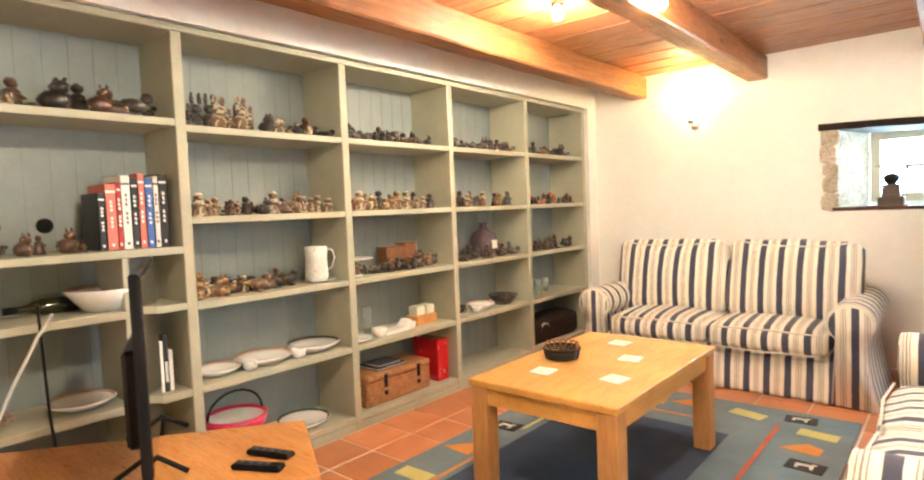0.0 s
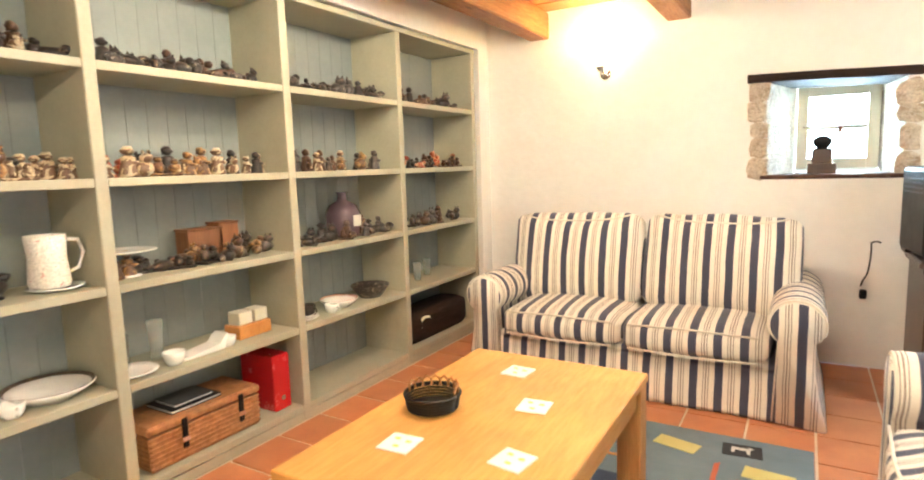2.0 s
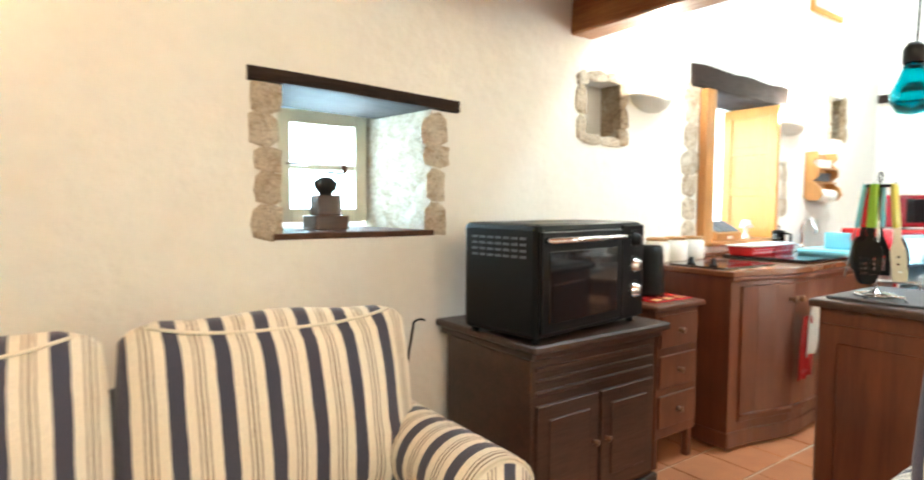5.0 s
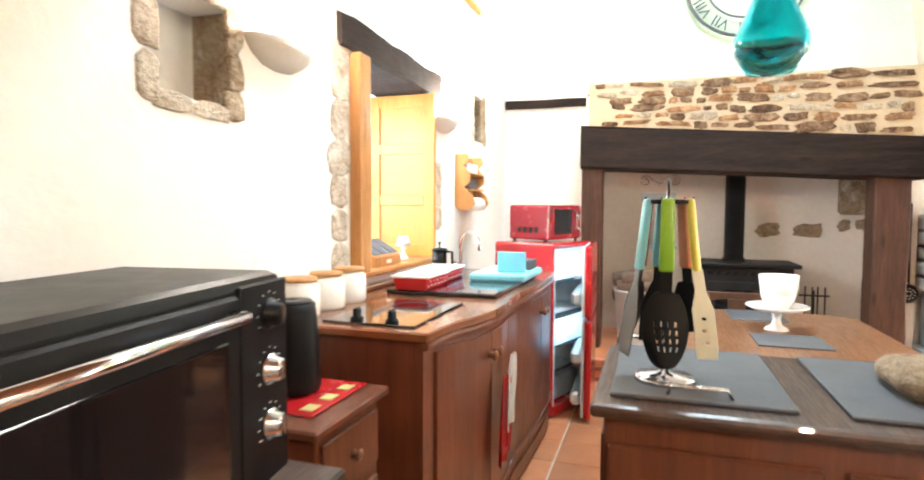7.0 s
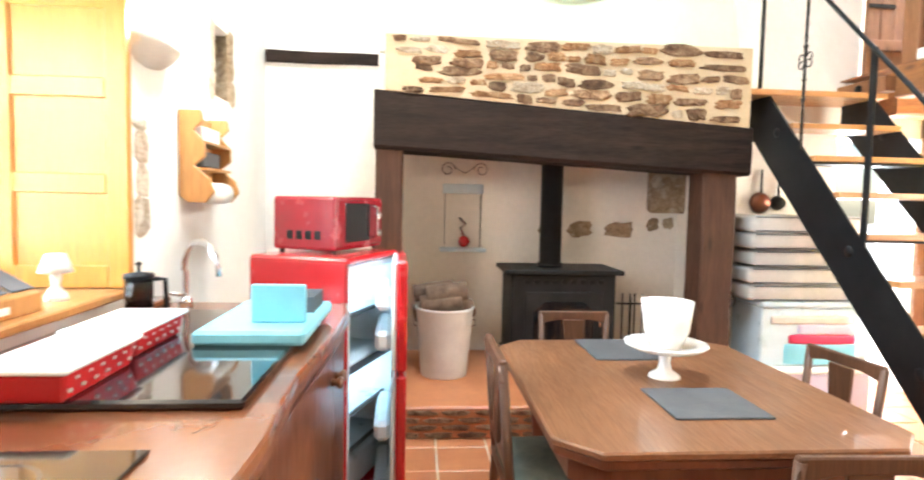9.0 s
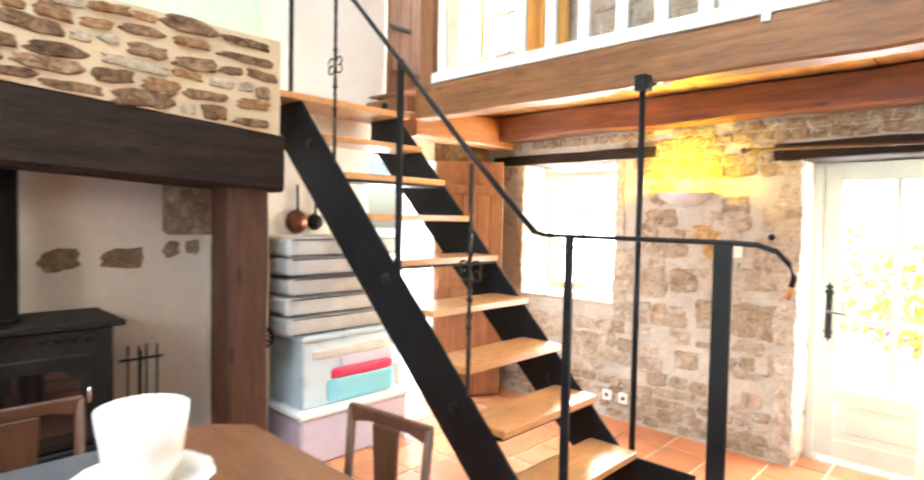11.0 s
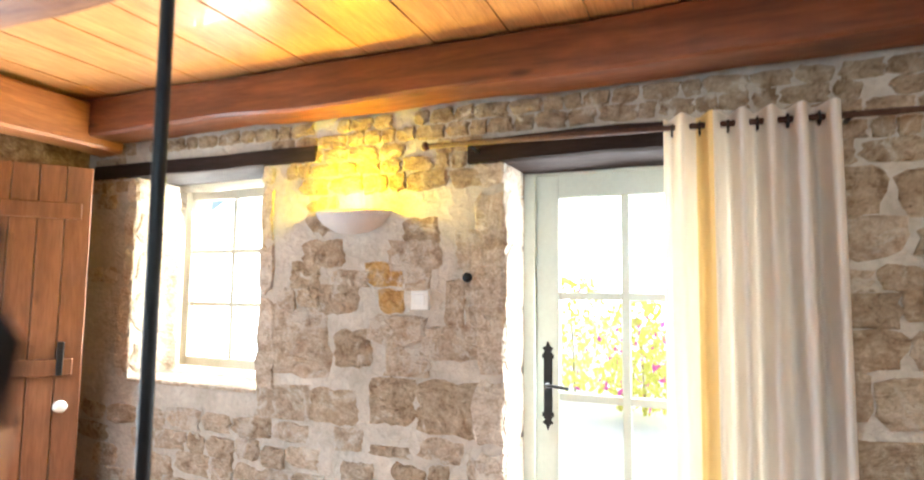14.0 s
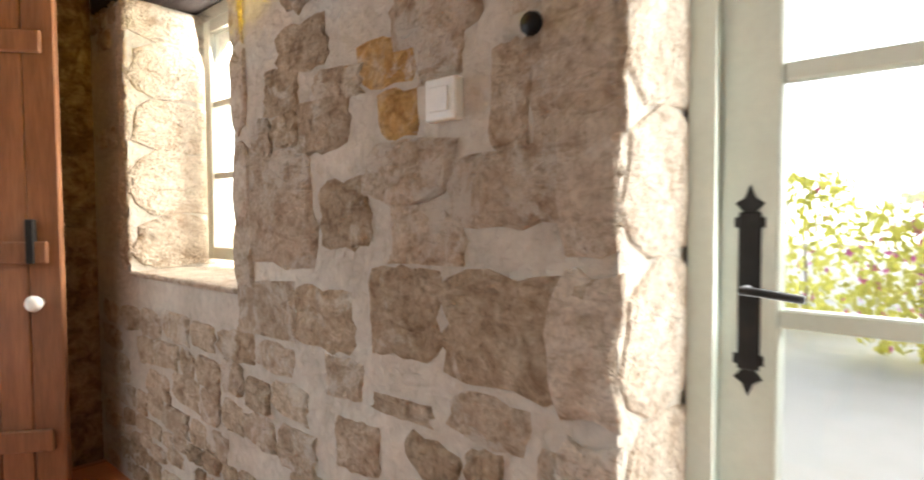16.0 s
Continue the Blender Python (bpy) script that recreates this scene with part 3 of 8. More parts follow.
setting("wall_hearth_back", box(6.0, 6.6, 2.05, 4.60, 0, 2.6), "soot", "smoke-stained plaster at the back of the fireplace", "wall")
setting("wall_hearth_side", box(5.22, 6.6, 1.98, 2.06, 0, 2.5), "soot", "smoke-stained plaster cheek of the fireplace", "wall")
setting("wall_hearth_side", box(5.40, 6.0, 4.48, 4.60, 0, 1.95), "soot", "smoke-stained plaster cheek of the fireplace", "wall")
setting("wall_east_south", slab_with_holes("x", 5.45, 5.85, SY, 2.05, 0, 2.44, [(0.36, 1.05, 0.0, 2.02)]), "plaster", "white plaster wall with an open doorway under the stairs", "wall")
setting("wall_upper_pier", box(5.55, 6.6, 0.83, 2.05, 2.44, TOP), "plaster", "white plaster wall on the landing, with a rough edge", "wall")
setting("wall_upper_east", box(6.3, 6.6, SY, 0.83, 2.44, TOP), "plaster", "plain plaster wall of the upper room", "wall")
setting("wall_upper_west", box(-3.6, -3.4, -1.4, NY, LOW + 0.3, TOP), "plaster", "plain plaster wall of the upper room", "wall")
roof = bmesh.new()
for rb in ((-3.6, 2.6, -1.4, NY + 0.6), (3.6, 6.6, -1.4, NY + 0.6), (2.6, 3.6, -1.4, 3.1), (2.6, 3.6, 4.3, NY + 0.6)):
    box(*rb, TOP, TOP + 0.15, bm=roof)
setting("ceiling_upper", roof, "plaster", "plain white ceiling of the tall room", "ceiling")
# chimney breast above the stone course, leaning back
hood = prism([(2.06, 2.50), (4.53, 2.50), (4.42, TOP), (2.22, TOP)], "x", 5.12, 6.6)
for v in hood.verts:
    if v.co.x < 5.2 and v.co.z > 3:
        v.co.x += 0.35
setting("chimney_breast", hood, "plaster_green", "pale green-cream plaster chimney breast", "chimney")

# floor bed under the tiles
floor = setting("floor", box(-3.4, 6.6, -1.4, NY, -0.12, -0.006), "grout", "terracotta tiled floor with pale wide joints", "floor")

# ceiling of the sitting room: boards in one mesh
bm = bmesh.new()
y = -1.15
k = 0
while y < NY:
    box(-3.4, 1.16, y + 0.002, min(y + 0.148, NY), LOW + 0.004 * (k % 2), LOW + 0.03, bm=bm)
    y += 0.15
    k += 1
setting("ceiling", bm, "board", "reddish varnished board ceiling between beams", "ceiling")
setting("upper_floor", box(-3.4, 1.16, -1.15, NY, LOW + 0.03, LOW + 0.09), "plank", "boards of the upper floor", "floor")
bm = bmesh.new()
x = 1.16
k = 0
while x < 5.5:
    box(x + 0.002, x + 0.158, SY, 0.86, 2.43 + 0.003 * (k % 2), 2.46, bm=bm)
    x += 0.16
    k += 1
setting("ceiling_under_loft", bm, "board_pine", "honey-coloured pine boards under the loft", "ceiling")
setting("loft_floor", box(1.16, 6.3, SY, 0.98, 2.46, 2.475), "plank", "wooden boards of the loft floor", "floor")


def rough_beam(x0, x1, y0, y1, z0, z1, long, seed, amount=0.012):
    """A hand-hewn beam: long faces a little wavy, edges worn."""
    b = bmesh.new()
    n = 24
    rings = []
    for i in range(n + 1):
        f = i / n
        r = []
        for a, c in ((0.06, 0), (0.94, 0), (1, 0.06), (1, 0.94), (0.94, 1), (0.06, 1), (0, 0.94), (0, 0.06)):
            if long == "x":
                p = Vector((x0 + f * (x1 - x0), y0 + a * (y1 - y0), z0 + c * (z1 - z0)))
            elif long == "y":
                p = Vector((x0 + a * (x1 - x0), y0 + f * (y1 - y0), z0 + c * (z1 - z0)))
            else:
                p = Vector((x0 + a * (x1 - x0), y0 + c * (y1 - y0), z0 + f * (z1 - z0)))
            w = noise.noise_vector(p * 2.3 + Vector((seed, seed, 0))) * amount + noise.noise_vector(p * 9 + Vector((seed, 0, 0))) * amount * 0.3
            if long == "x":
                w.x = 0
            elif long == "y":
                w.y = 0
            else:
                w.z = 0
            r.append(b.verts.new(p + w))
        rings.append(r)
    for p, q in zip(rings, rings[1:]):
        for j in range(8):
            b.faces.new((p[j], p[(j + 1) % 8], q[(j + 1) % 8], q[j]))
    b.faces.new(rings[0])
    b.faces.new(rings[-1][::-1])
    bmesh.ops.recalc_face_normals(b, faces=b.faces[:])
    return b


for i, (bx0, bx1) in enumerate(((-2.44, -2.27), (-1.38, -1.22), (-0.17, 0.01), (0.97, 1.16))):
    tagged(part("ceiling_beam", rough_beam(bx0, bx1, -1.15, NY, 2.35, LOW + 0.002, "y", i * 3.3), "beam", None), "exposed reddish-brown ceiling beam over the sitting room", "beam", "ceiling beams", "structure")
tagged(part("loft_beam", rough_beam(1.16, 4.98, 0.86, 1.0, 2.24, 2.465, "x", 8.1, 0.010), "beam_pale_x", None), "pale squared edge beam of the loft", "beam", kind="structure")
tagged(part("wall_beam", rough_beam(1.0, 5.45, -0.30, -0.10, 2.22, 2.42, "x", 4.4, 0.018), "beam_x", None), "dark reddish beam along the stone wall", "beam", kind="structure")
tagged(part("short_beam", rough_beam(5.12, 5.30, -0.3, 0.86, 2.16, 2.40, "y", 5.4, 0.012), "beam", None), "short dark beam end under the loft", "beam", kind="structure")
# lintels
tagged(part("lintel", rough_beam(3.80, 5.36, SY - 0.30, SY + 0.02, 2.02, 2.105, "x", 2.0, 0.006), "oldwood_x", None), "dark wooden lintel over the stone window", "lintel", kind="structure")
tagged(part("lintel", rough_beam(1.75, 3.0, SY - 0.30, SY + 0.025, 1.95, 2.06, "x", 2.9, 0.012), "oldwood_x", None), "dark weathered lintel over the glazed door", "lintel", kind="structure")
lb = rough_beam(-0.85, 0.17, NY - 0.03, NY + 0.5, 1.865, 1.925, "x", 7.7, 0.006)
for v in lb.verts:
    v.co.z -= (v.co.x + 0.85) * 0.035
tagged(part("lintel", lb, "oldwood_x", None), "thin black-brown oak lintel over the small window", "lintel", kind="structure")
tagged(part("lintel", rough_beam(2.15, 3.48, NY - 0.03, NY + 0.4, 2.20, 2.36, "x", 6.2, 0.02), "oldwood_x", None), "weathered grey-brown lintel over the kitchen window", "lintel", kind="structure")
tagged(part("wall_timber", rough_beam(5.36, 5.43, 4.57, 5.39, 2.42, 2.50, "y", 1.2, 0.008), "oldwood", None), "thin dark timber set in the white wall", "beam", kind="structure")

# fireplace
fp = rough_beam(4.94, 5.34, 2.04, 4.60, 0.0, 1.0, "y", 3.1, 0.014)
for v in fp.verts:
    f = (v.co.y - 2.04) / 2.56
    lo, hi = 1.675 + 0.125 * f, 2.01 + 0.17 * f
    v.co.z = lo + (hi - lo) * v.co.z
tagged(part("mantel_beam", fp, "oldwood", None), "massive dark oak beam across the fireplace", "mantel beam", kind="structure")
for py0, py1 in ((2.11, 2.35), (4.41, 4.59)):
    tagged(part("fireplace_post", rough_beam(4.98, 5.22, py0, py1, 0.0, 1.80 if py0 > 3 else 1.69, "z", py0, 0.008), "post", None), "dark brown timber post carrying the mantel beam", "post", "fireplace posts", "structure")
course = prism([(2.07, 2.00), (4.53, 2.17), (4.53, 2.53), (2.07, 2.53)], "x", 4.94, 5.42)
stone_course = setting("stone_course", course, "mortar_pale", "band of flat brown stones in cream mortar above the mantel", "stonework")
setting("hearth_back_fill", box(5.34, 6.0, 2.05, 4.6, 1.95, 2.5), "soot", "dark underside of the chimney", "chimney")
hearth = setting("hearth", box(4.60, 6.0, 2.40, 4.48, 0, 0.20, 0.01), "terracotta", "raised brick hearth with a tiled top", "hearth")


# ---- windows and doors ----
def glazed(name, label, x0, x1, z0, z1, y, face, cols, rows, fw, bar, material, th=0.05, kind="structure", panel=0.0, category="window"):
    """A glazed frame in a wall across y. panel: height of the solid part at the foot."""
    w = thing(name, label, category, ((x0 + x1) / 2, y, z0), kind=kind)
    y0, y1 = y - th / 2, y + th / 2
    part("stile", box(x0, x0 + fw, y0, y1, z0, z1, 0.004), material, w)
    part("stile", box(x1 - fw, x1, y0, y1, z0, z1, 0.004), material, w)
    part("rail", box(x0 + fw, x1 - fw, y0, y1, z1 - fw, z1, 0.004), material, w)
    gz0 = z0 + (panel or fw)
    part("rail", box(x0 + fw, x1 - fw, y0, y1, gz0 - (0.10 if panel else fw), gz0, 0.004), material, w)
    gx0, gx1, gz1 = x0 + fw, x1 - fw, z1 - fw
    for i in range(1, cols):
        c = gx0 + (gx1 - gx0) * i / cols
        part("glazing_bar", box(c - bar / 2, c + bar / 2, y0 + 0.006, y1 - 0.006, gz0, gz1, 0.004), material, w)
    for j in range(1, rows):
        c = gz0 + (gz1 - gz0) * j / rows
        part("glazing_bar", box(gx0, gx1, y0 + 0.008, y1 - 0.008, c - bar / 2, c + bar / 2, 0.004), material, w)
    for i in range(cols):
        for j in range(rows):
            a, c = gx0 + (gx1 - gx0) * i / cols, gz0 + (gz1 - gz0) * j / rows
            g = part("pane", box(a + 0.002, a + (gx1 - gx0) / cols - 0.002, y - 0.003, y + 0.003, c + 0.002, c + (gz1 - gz0) / rows - 0.002), "glass", w, "clear glass pane")
            g.visible_shadow = False
    if panel:
        part("rail", box(x0 + fw, x1 - fw, y0, y1, z0, z0 + 0.12, 0.004), material, w)
        part("panel", box(x0 + fw, x1 - fw, y - 0.012, y + 0.012, z0 + 0.12, gz0 - 0.10), material, w)
        part("raised_panel", box(x0 + fw + 0.05, x1 - fw - 0.05, y - 0.02, y + 0.02, z0 + 0.17, gz0 - 0.15, 0.006), material, w)
    return w


win_s = glazed("window_1", "white-framed casement window deep in the stone wall", 4.22, 4.98, 0.94, 1.98, -0.66, 1, 2, 3, 0.055, 0.028, "cream_paint")
setting("window_sill", box(4.12, 5.02, -0.80, SY + 0.01, 0.885, 0.905, 0.006), "stone_pale", "worn pale stone window sill", "sill")
door_1 = glazed("door_1", "grey-green glazed garden door with six panes, closed", 1.98, 2.78, 0.03, 1.94, -0.66, 1, 2, 3, 0.105, 0.035, "greygreen", 0.055, panel=0.45, category="door")
for fx0, fx1 in ((1.95, 1.98), (2.78, 2.83)):
    part("door_frame", box(fx0, fx1, -0.74, -0.60, 0, 1.965), "greygreen", door_1)
part("door_frame", box(1.98, 2.78, -0.74, -0.60, 1.94, 1.965), "greygreen", door_1)
pl = part("handle_plate", box(2.705, 2.745, -0.636, -0.628, 0.83, 1.13, 0.003), "iron", door_1, "black iron handle plate with pierced ends")
part("plate_end", box(2.698, 2.752, -0.637, -0.630, 1.10, 1.12), "iron", pl)
part("plate_end", box(2.698, 2.752, -0.637, -0.630, 0.84, 0.86), "iron", pl)
for pz, sg in ((1.13, 1), (0.83, -1)):
    part("finial", prism([(2.725 - 0.012, pz), (2.725 + 0.012, pz), (2.725 + 0.026, pz + sg * 0.016), (2.725 + 0.010, pz + sg * 0.026), (2.725, pz + sg * 0.05), (2.725 - 0.010, pz + sg * 0.026), (2.725 - 0.026, pz + sg * 0.016)], "y", -0.636, -0.629), "iron", pl)
part("lever", tube([(2.725, -0.63, 0.985), (2.725, -0.585, 0.985), (2.70, -0.58, 0.985), (2.62, -0.58, 0.978)], 0.008), "iron", pl, "black iron lever handle")
win_n = glazed("window_2", "small cream-painted casement window in a thick wall", -0.56, -0.06, 1.28, 1.86, 5.96, 1, 1, 2, 0.07, 0.03, "cream_paint")
part("latch", tube([(-0.52, 5.925, 1.58), (-0.40, 5.92, 1.58)], 0.008), "chrome", win_n)
win_k = glazed("window_3", "wooden kitchen window with two casements", 2.32, 3.26, 1.14, 2.18, 5.90, 1, 2, 2, 0.06, 0.03, "casing")
# splayed reveals of the small window
setting("window_reveal", prism([(-0.73, 5.40), (-0.56, 6.0), (-0.73, 6.0)], "z", 1.25, 1.88), "stone_pale", "rough stone splay of the small window", "reveal")
setting("window_reveal", prism([(0.02, 5.40), (0.02, 6.0), (-0.06, 6.0)], "z", 1.25, 1.88), "stone_pale", "rough stone splay of the small window", "reveal")
setting("window_sill", box(-0.76, 0.03, NY - 0.015, 5.98, 1.225, 1.252, 0.005), "post", "reddish-brown wooden window sill", "sill")
setting("window_sill", box(2.24, 3.40, NY - 0.05, 5.88, 1.085, 1.115, 0.006), "casing", "wide wooden sill of the kitchen window", "sill")
# kitchen window woodwork
setting("window_casing", box(2.27, 2.31, NY - 0.06, 5.86, 1.115, 2.2, 0.004), "casing", "warm brown wooden jamb of the kitchen window", "casing")
setting("window_casing", box(2.31, 2.385, NY - 0.06, NY - 0.02, 1.115, 2.2, 0.006), "casing", "warm brown wooden jamb board of the kitchen window", "casing")
sh = thing("window_shutter", "yellow-varnished panelled wooden shutter, folded open", "shutter", (3.3, 5.6, 1.115), kind="structure")
part("stile", box(3.285, 3.32, 5.345, 5.42, 1.12, 2.19, 0.003), "shutter", sh)
part("stile", box(3.285, 3.32, 5.74, 5.815, 1.12, 2.19, 0.003), "shutter", sh)
for rz0, rz1 in ((1.12, 1.20), (1.46, 1.53), (1.80, 1.87), (2.11, 2.19)):
    part("rail", box(3.285, 3.32, 5.42, 5.74, rz0, rz1, 0.003), "shutter", sh)
for rz0, rz1 in ((1.20, 1.46), (1.53, 1.80), (1.87, 2.11)):
    part("panel", box(3.297, 3.312, 5.42, 5.74, rz0, rz1), "shutter", sh)
# plank door standing open under the stairs
def plank_door(loc, rz, width, height, label, planks):
    d = thing("door_2", label, "door", loc, rz, kind="structure")
    base = WM[d]
    for i in range(planks):
        a, c = width * i / planks, width * (i + 1) / planks
        b = box(a + 0.002, c - 0.002, -0.018, 0.018, 0.02, height, 0.004)
        b.transform(base)
        part("plank", b, "plank", d)
    for z in (0.22, 0.95, height - 0.28):
        b = box(0.02, width - 0.04, -0.042, -0.018, z, z + 0.085, 0.005)
        b.transform(base)
        part("batten", b, "plank", d)
    return d


setting("wall_return", box(5.432, 5.448, SY + 0.002, 0.355, 0, 2.2), "stone_brown", "rough dark brown stone beside the plank door", "wall")
d2 = plank_door((5.43, 0.35, 0.0), 232, 0.58, 2.03, "brown plank door with battens, standing open", 5)
b = lathe([(0.0, 0), (0.018, 0.0), (0.016, 0.02), (0.03, 0.034), (0.032, 0.048), (0.02, 0.06), (0.0, 0.063)], (0.50, -0.018, 0.80), 16, pose(0, 0, 0, 90))
b.transform(WM[d2])
part("door_knob", b, "white", d2, "round white porcelain knob", True)
for nm, z0, z1, rr in (("latch", 0.95, 1.12, 0.02),):
    b = box(0.47, 0.50, -0.05, -0.018, z0, z1, 0.004)
    b.transform(WM[d2])
    part(nm, b, "iron" if nm == "latch" else "chrome", d2)
d3 = plank_door((5.50, 0.84, 2.48), 270, 0.44, 1.9, "upstairs plank door with black strap hinges, standing open", 4)
for z in (0.55, 1.35):
    b = box(0.0, 0.22, -0.03, -0.02, z, z + 0.03)
    b.transform(WM[d3])
    part("hinge", b, "iron", d3)
# upper window with its bright panes
glazed("window_4", "upstairs window with pale wooden frame", 5.09, 5.81, 3.09, 4.31, -0.60, 1, 2, 3, 0.06, 0.03, "casing")
# loft post and balustrade
setting("loft_post", box(4.83, 4.96, 0.87, 0.99, 2.466, 4.4, 0.006), "plank", "squared brown timber post at the loft's edge", "post")
bal = thing("loft_balustrade", "white-painted wooden balustrade along the loft edge", "balustrade", (3, 0.96, 2.466), kind="structure")
part("bottom_rail", box(2.70, 4.82, 0.925, 1.005, 2.468, 2.54, 0.005), "white_paint", bal)
part("bottom_rail", box(1.10, 2.67, 0.925, 1.005, 2.468, 2.54, 0.005), "white_paint", bal)
part("joint_post", box(2.665, 2.705, 0.90, 1.012, 2.43, 3.40, 0.004), "white_paint", bal)
part("top_rail", box(1.10, 4.82, 0.92, 1.0, 3.38, 3.44, 0.006), "white_paint", bal)
slat = None
for sx in (4.75, 4.52, 4.29, 4.07, 3.85, 3.63, 3.40, 3.18, 2.96, 2.42, 2.18, 1.97, 1.75, 1.54, 1.33, 1.15):
    if slat is None:
        slat = part("slat", box(-0.036, 0.036, -0.014, 0.014, 0, 0.84, 0.003), "white_paint", None)
        slat.parent, WM[slat] = bal, WM[bal]
        slat.location = (sx - 3, 0.005, 0.074)
    else:
        s = slat.copy()
        scene.collection.objects.link(s)
        s.location = (sx - 3, 0.005, 0.074)
# bracket of the thin support
sup = thing("loft_support", "thin black steel prop under the loft beam", "prop", (3.24, 1.02, 0), kind="structure")
part("pole", tube([(3.24, 1.03, 0), (3.24, 1.03, 2.20)], 0.016, 10), "steel", sup)
part("bracket", box(3.205, 3.275, 0.99, 1.06, 2.20, 2.28, 0.006), "steel", sup)
part("flange", box(3.15, 3.33, 0.90, 1.0, 2.225, 2.24), "chrome", sup)
# switches and sockets
def plate(x, z, w, hgt, label, n=1, name="light_switch"):
    t = thing(name, label, "switch" if name == "light_switch" else "socket", (x, SY + 0.005, z))
    part("plate", box(x - w / 2, x + w / 2, SY - 0.004, SY + 0.024, z - hgt / 2, z + hgt / 2, 0.003), "white_paint", t)
    for i in range(n):
        c = z + (i - (n - 1) / 2) * hgt / max(n, 1)
        if name == "light_switch":
            part("rocker", box(x - w * 0.3, x + w * 0.3, SY + 0.024, SY + 0.029, c - 0.025, c + 0.025, 0.002), "white_paint", t)
        else:
            part("hole", lathe([(0.016, 0), (0.016, 0.003)], (x, SY + 0.024, c), 12, pose(0, 0, 0, -90)), "slate", t)


plate(3.22, 1.36, 0.085, 0.085, "white square light switch on the stone wall")
plate(1.35, 1.48, 0.085, 0.165, "white double light switch on the stone wall", 2)
plate(4.14, 0.18, 0.08, 0.08, "white wall socket low on the stone wall", 1, "wall_socket")
plate(4.00, 0.18, 0.08, 0.08, "white wall socket low on the stone wall", 1, "wall_socket")
tagged(part("beam_end", rough_beam(1.01, 1.19, SY - 0.02, SY + 0.03, 2.03, 2.14, "y", 9.1, 0.006), "plank", None), "sawn wooden beam end set in the stone wall", "beam", kind="structure")
tagged(part("bolt_head", lathe([(0.0, 0), (0.03, 0.0), (0.03, 0.014), (0.022, 0.02), (0.0, 0.022)], (5.22, 1.08, 2.345), 14, pose(0, 0, 0, -90)), "steel", None), "round black bolt head in the landing timber", "bolt")
# small dark hole left in the wall
tagged(part("wall_anchor", lathe([(0.0, 0), (0.022, 0.002), (0.02, 0.012), (0.0, 0.014)], (2.995, SY + 0.02, 1.46), 12, pose(0, 0, 0, -90)), "black", None), "small black wall anchor in the mortar", "anchor")

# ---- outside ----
# Added glowing sheet: whitens the view outdoors and brightens the gravel.
setting("backdrop", box(-25, 30, -30.2, -30, -0.4, 30), "backdrop_glow", "added glowing white backdrop standing in for bright sky beyond the garden", "backdrop")
setting("ground", box(-60, 70, -60, 70, -0.4, -0.2), "gravel", "pale gravel garden ground", "ground")


def shrub(loc, r, hgt, n, flowers, label, seed):
    rnd = random.Random(seed)
    t = thing("garden_shrub", label, "shrub", loc)
    bl, bf = bmesh.new(), bmesh.new()
    for i in range(n):
        a, q = rnd.uniform(0, 6.28), rnd.random() ** 0.5
        z = rnd.uniform(0.05, 1)
        rr = r * q * math.sqrt(max(0.05, 1 - (2 * z - 1) ** 2 * 0.8)) * (0.8 + 0.4 * noise.noise(Vector((a, z * 3, seed))))
        p = Vector((loc[0] + rr * math.cos(a), loc[1] + rr * math.sin(a), loc[2] + z * hgt))
        s = rnd.uniform(0.03, 0.075)
        mm = Matrix.Translation(p) @ Euler((rnd.uniform(0, 6), rnd.uniform(0, 6), rnd.uniform(0, 6))).to_matrix().to_4x4()
        tgt = bf if rnd.random() < flowers else bl
        v = [tgt.verts.new(mm @ Vector(c)) for c in ((-s, 0, 0), (0, -s * 0.5, 0.01), (s, 0, 0), (0, s * 0.5, 0.01))]
        tgt.faces.new(v)
    part("foliage", bl, "leaf", t)
    part("blossom", bf, "flower", t)
    part("stem", tube([(loc[0], loc[1], loc[2]), (loc[0] + 0.05, loc[1], loc[2] + hgt * 0.6)], 0.014), "stem", t)


shrub((2.75, -6.0, -0.2), 0.75, 1.5, 1300, 0.10, "leafy garden shrub with pink flowers", 3)
shrub((3.9, -7.2, -0.2), 0.95, 1.8, 1300, 0.03, "leafy green garden shrub with a few flowers", 5)
shrub((1.2, -7.0, -0.2), 1.0, 1.7, 1300, 0.04, "leafy green garden shrub", 7)
shrub((8.6, -6.8, -0.2), 0.8, 1.8, 330, 0.0, "leafy green garden shrub", 9)

# ---- sitting room ----
COLS = [0.20, 1.21, 2.20, 3.18, 4.17, 5.17]
ROWS4 = [0.09, 0.53, 0.95, 1.375, 1.825]
BF, BB = -2.86 + 0.02, -3.22              # front and back of the bookcase
bc = thing("bookcase", "sage-green painted built-in bookcase with five bays", "bookcase", (-3.0, 2.7, 0))
for i, c in enumerate(COLS):
    part("upright", box(BB, BF, c - 0.026, c + 0.026, 0, 2.27, 0.004), "sage", bc)
part("top", box(BB, BF + 0.005, COLS[0] - 0.03, COLS[-1] + 0.03, 2.265, 2.30, 0.004), "sage", bc)
part("plinth", box(BB, BF - 0.004, COLS[0], COLS[-1], 0.0, 0.05), "sage", bc)
BAYROWS = [[0.09, 0.53, 0.96, 1.235, 1.85]] + [ROWS4] * 4
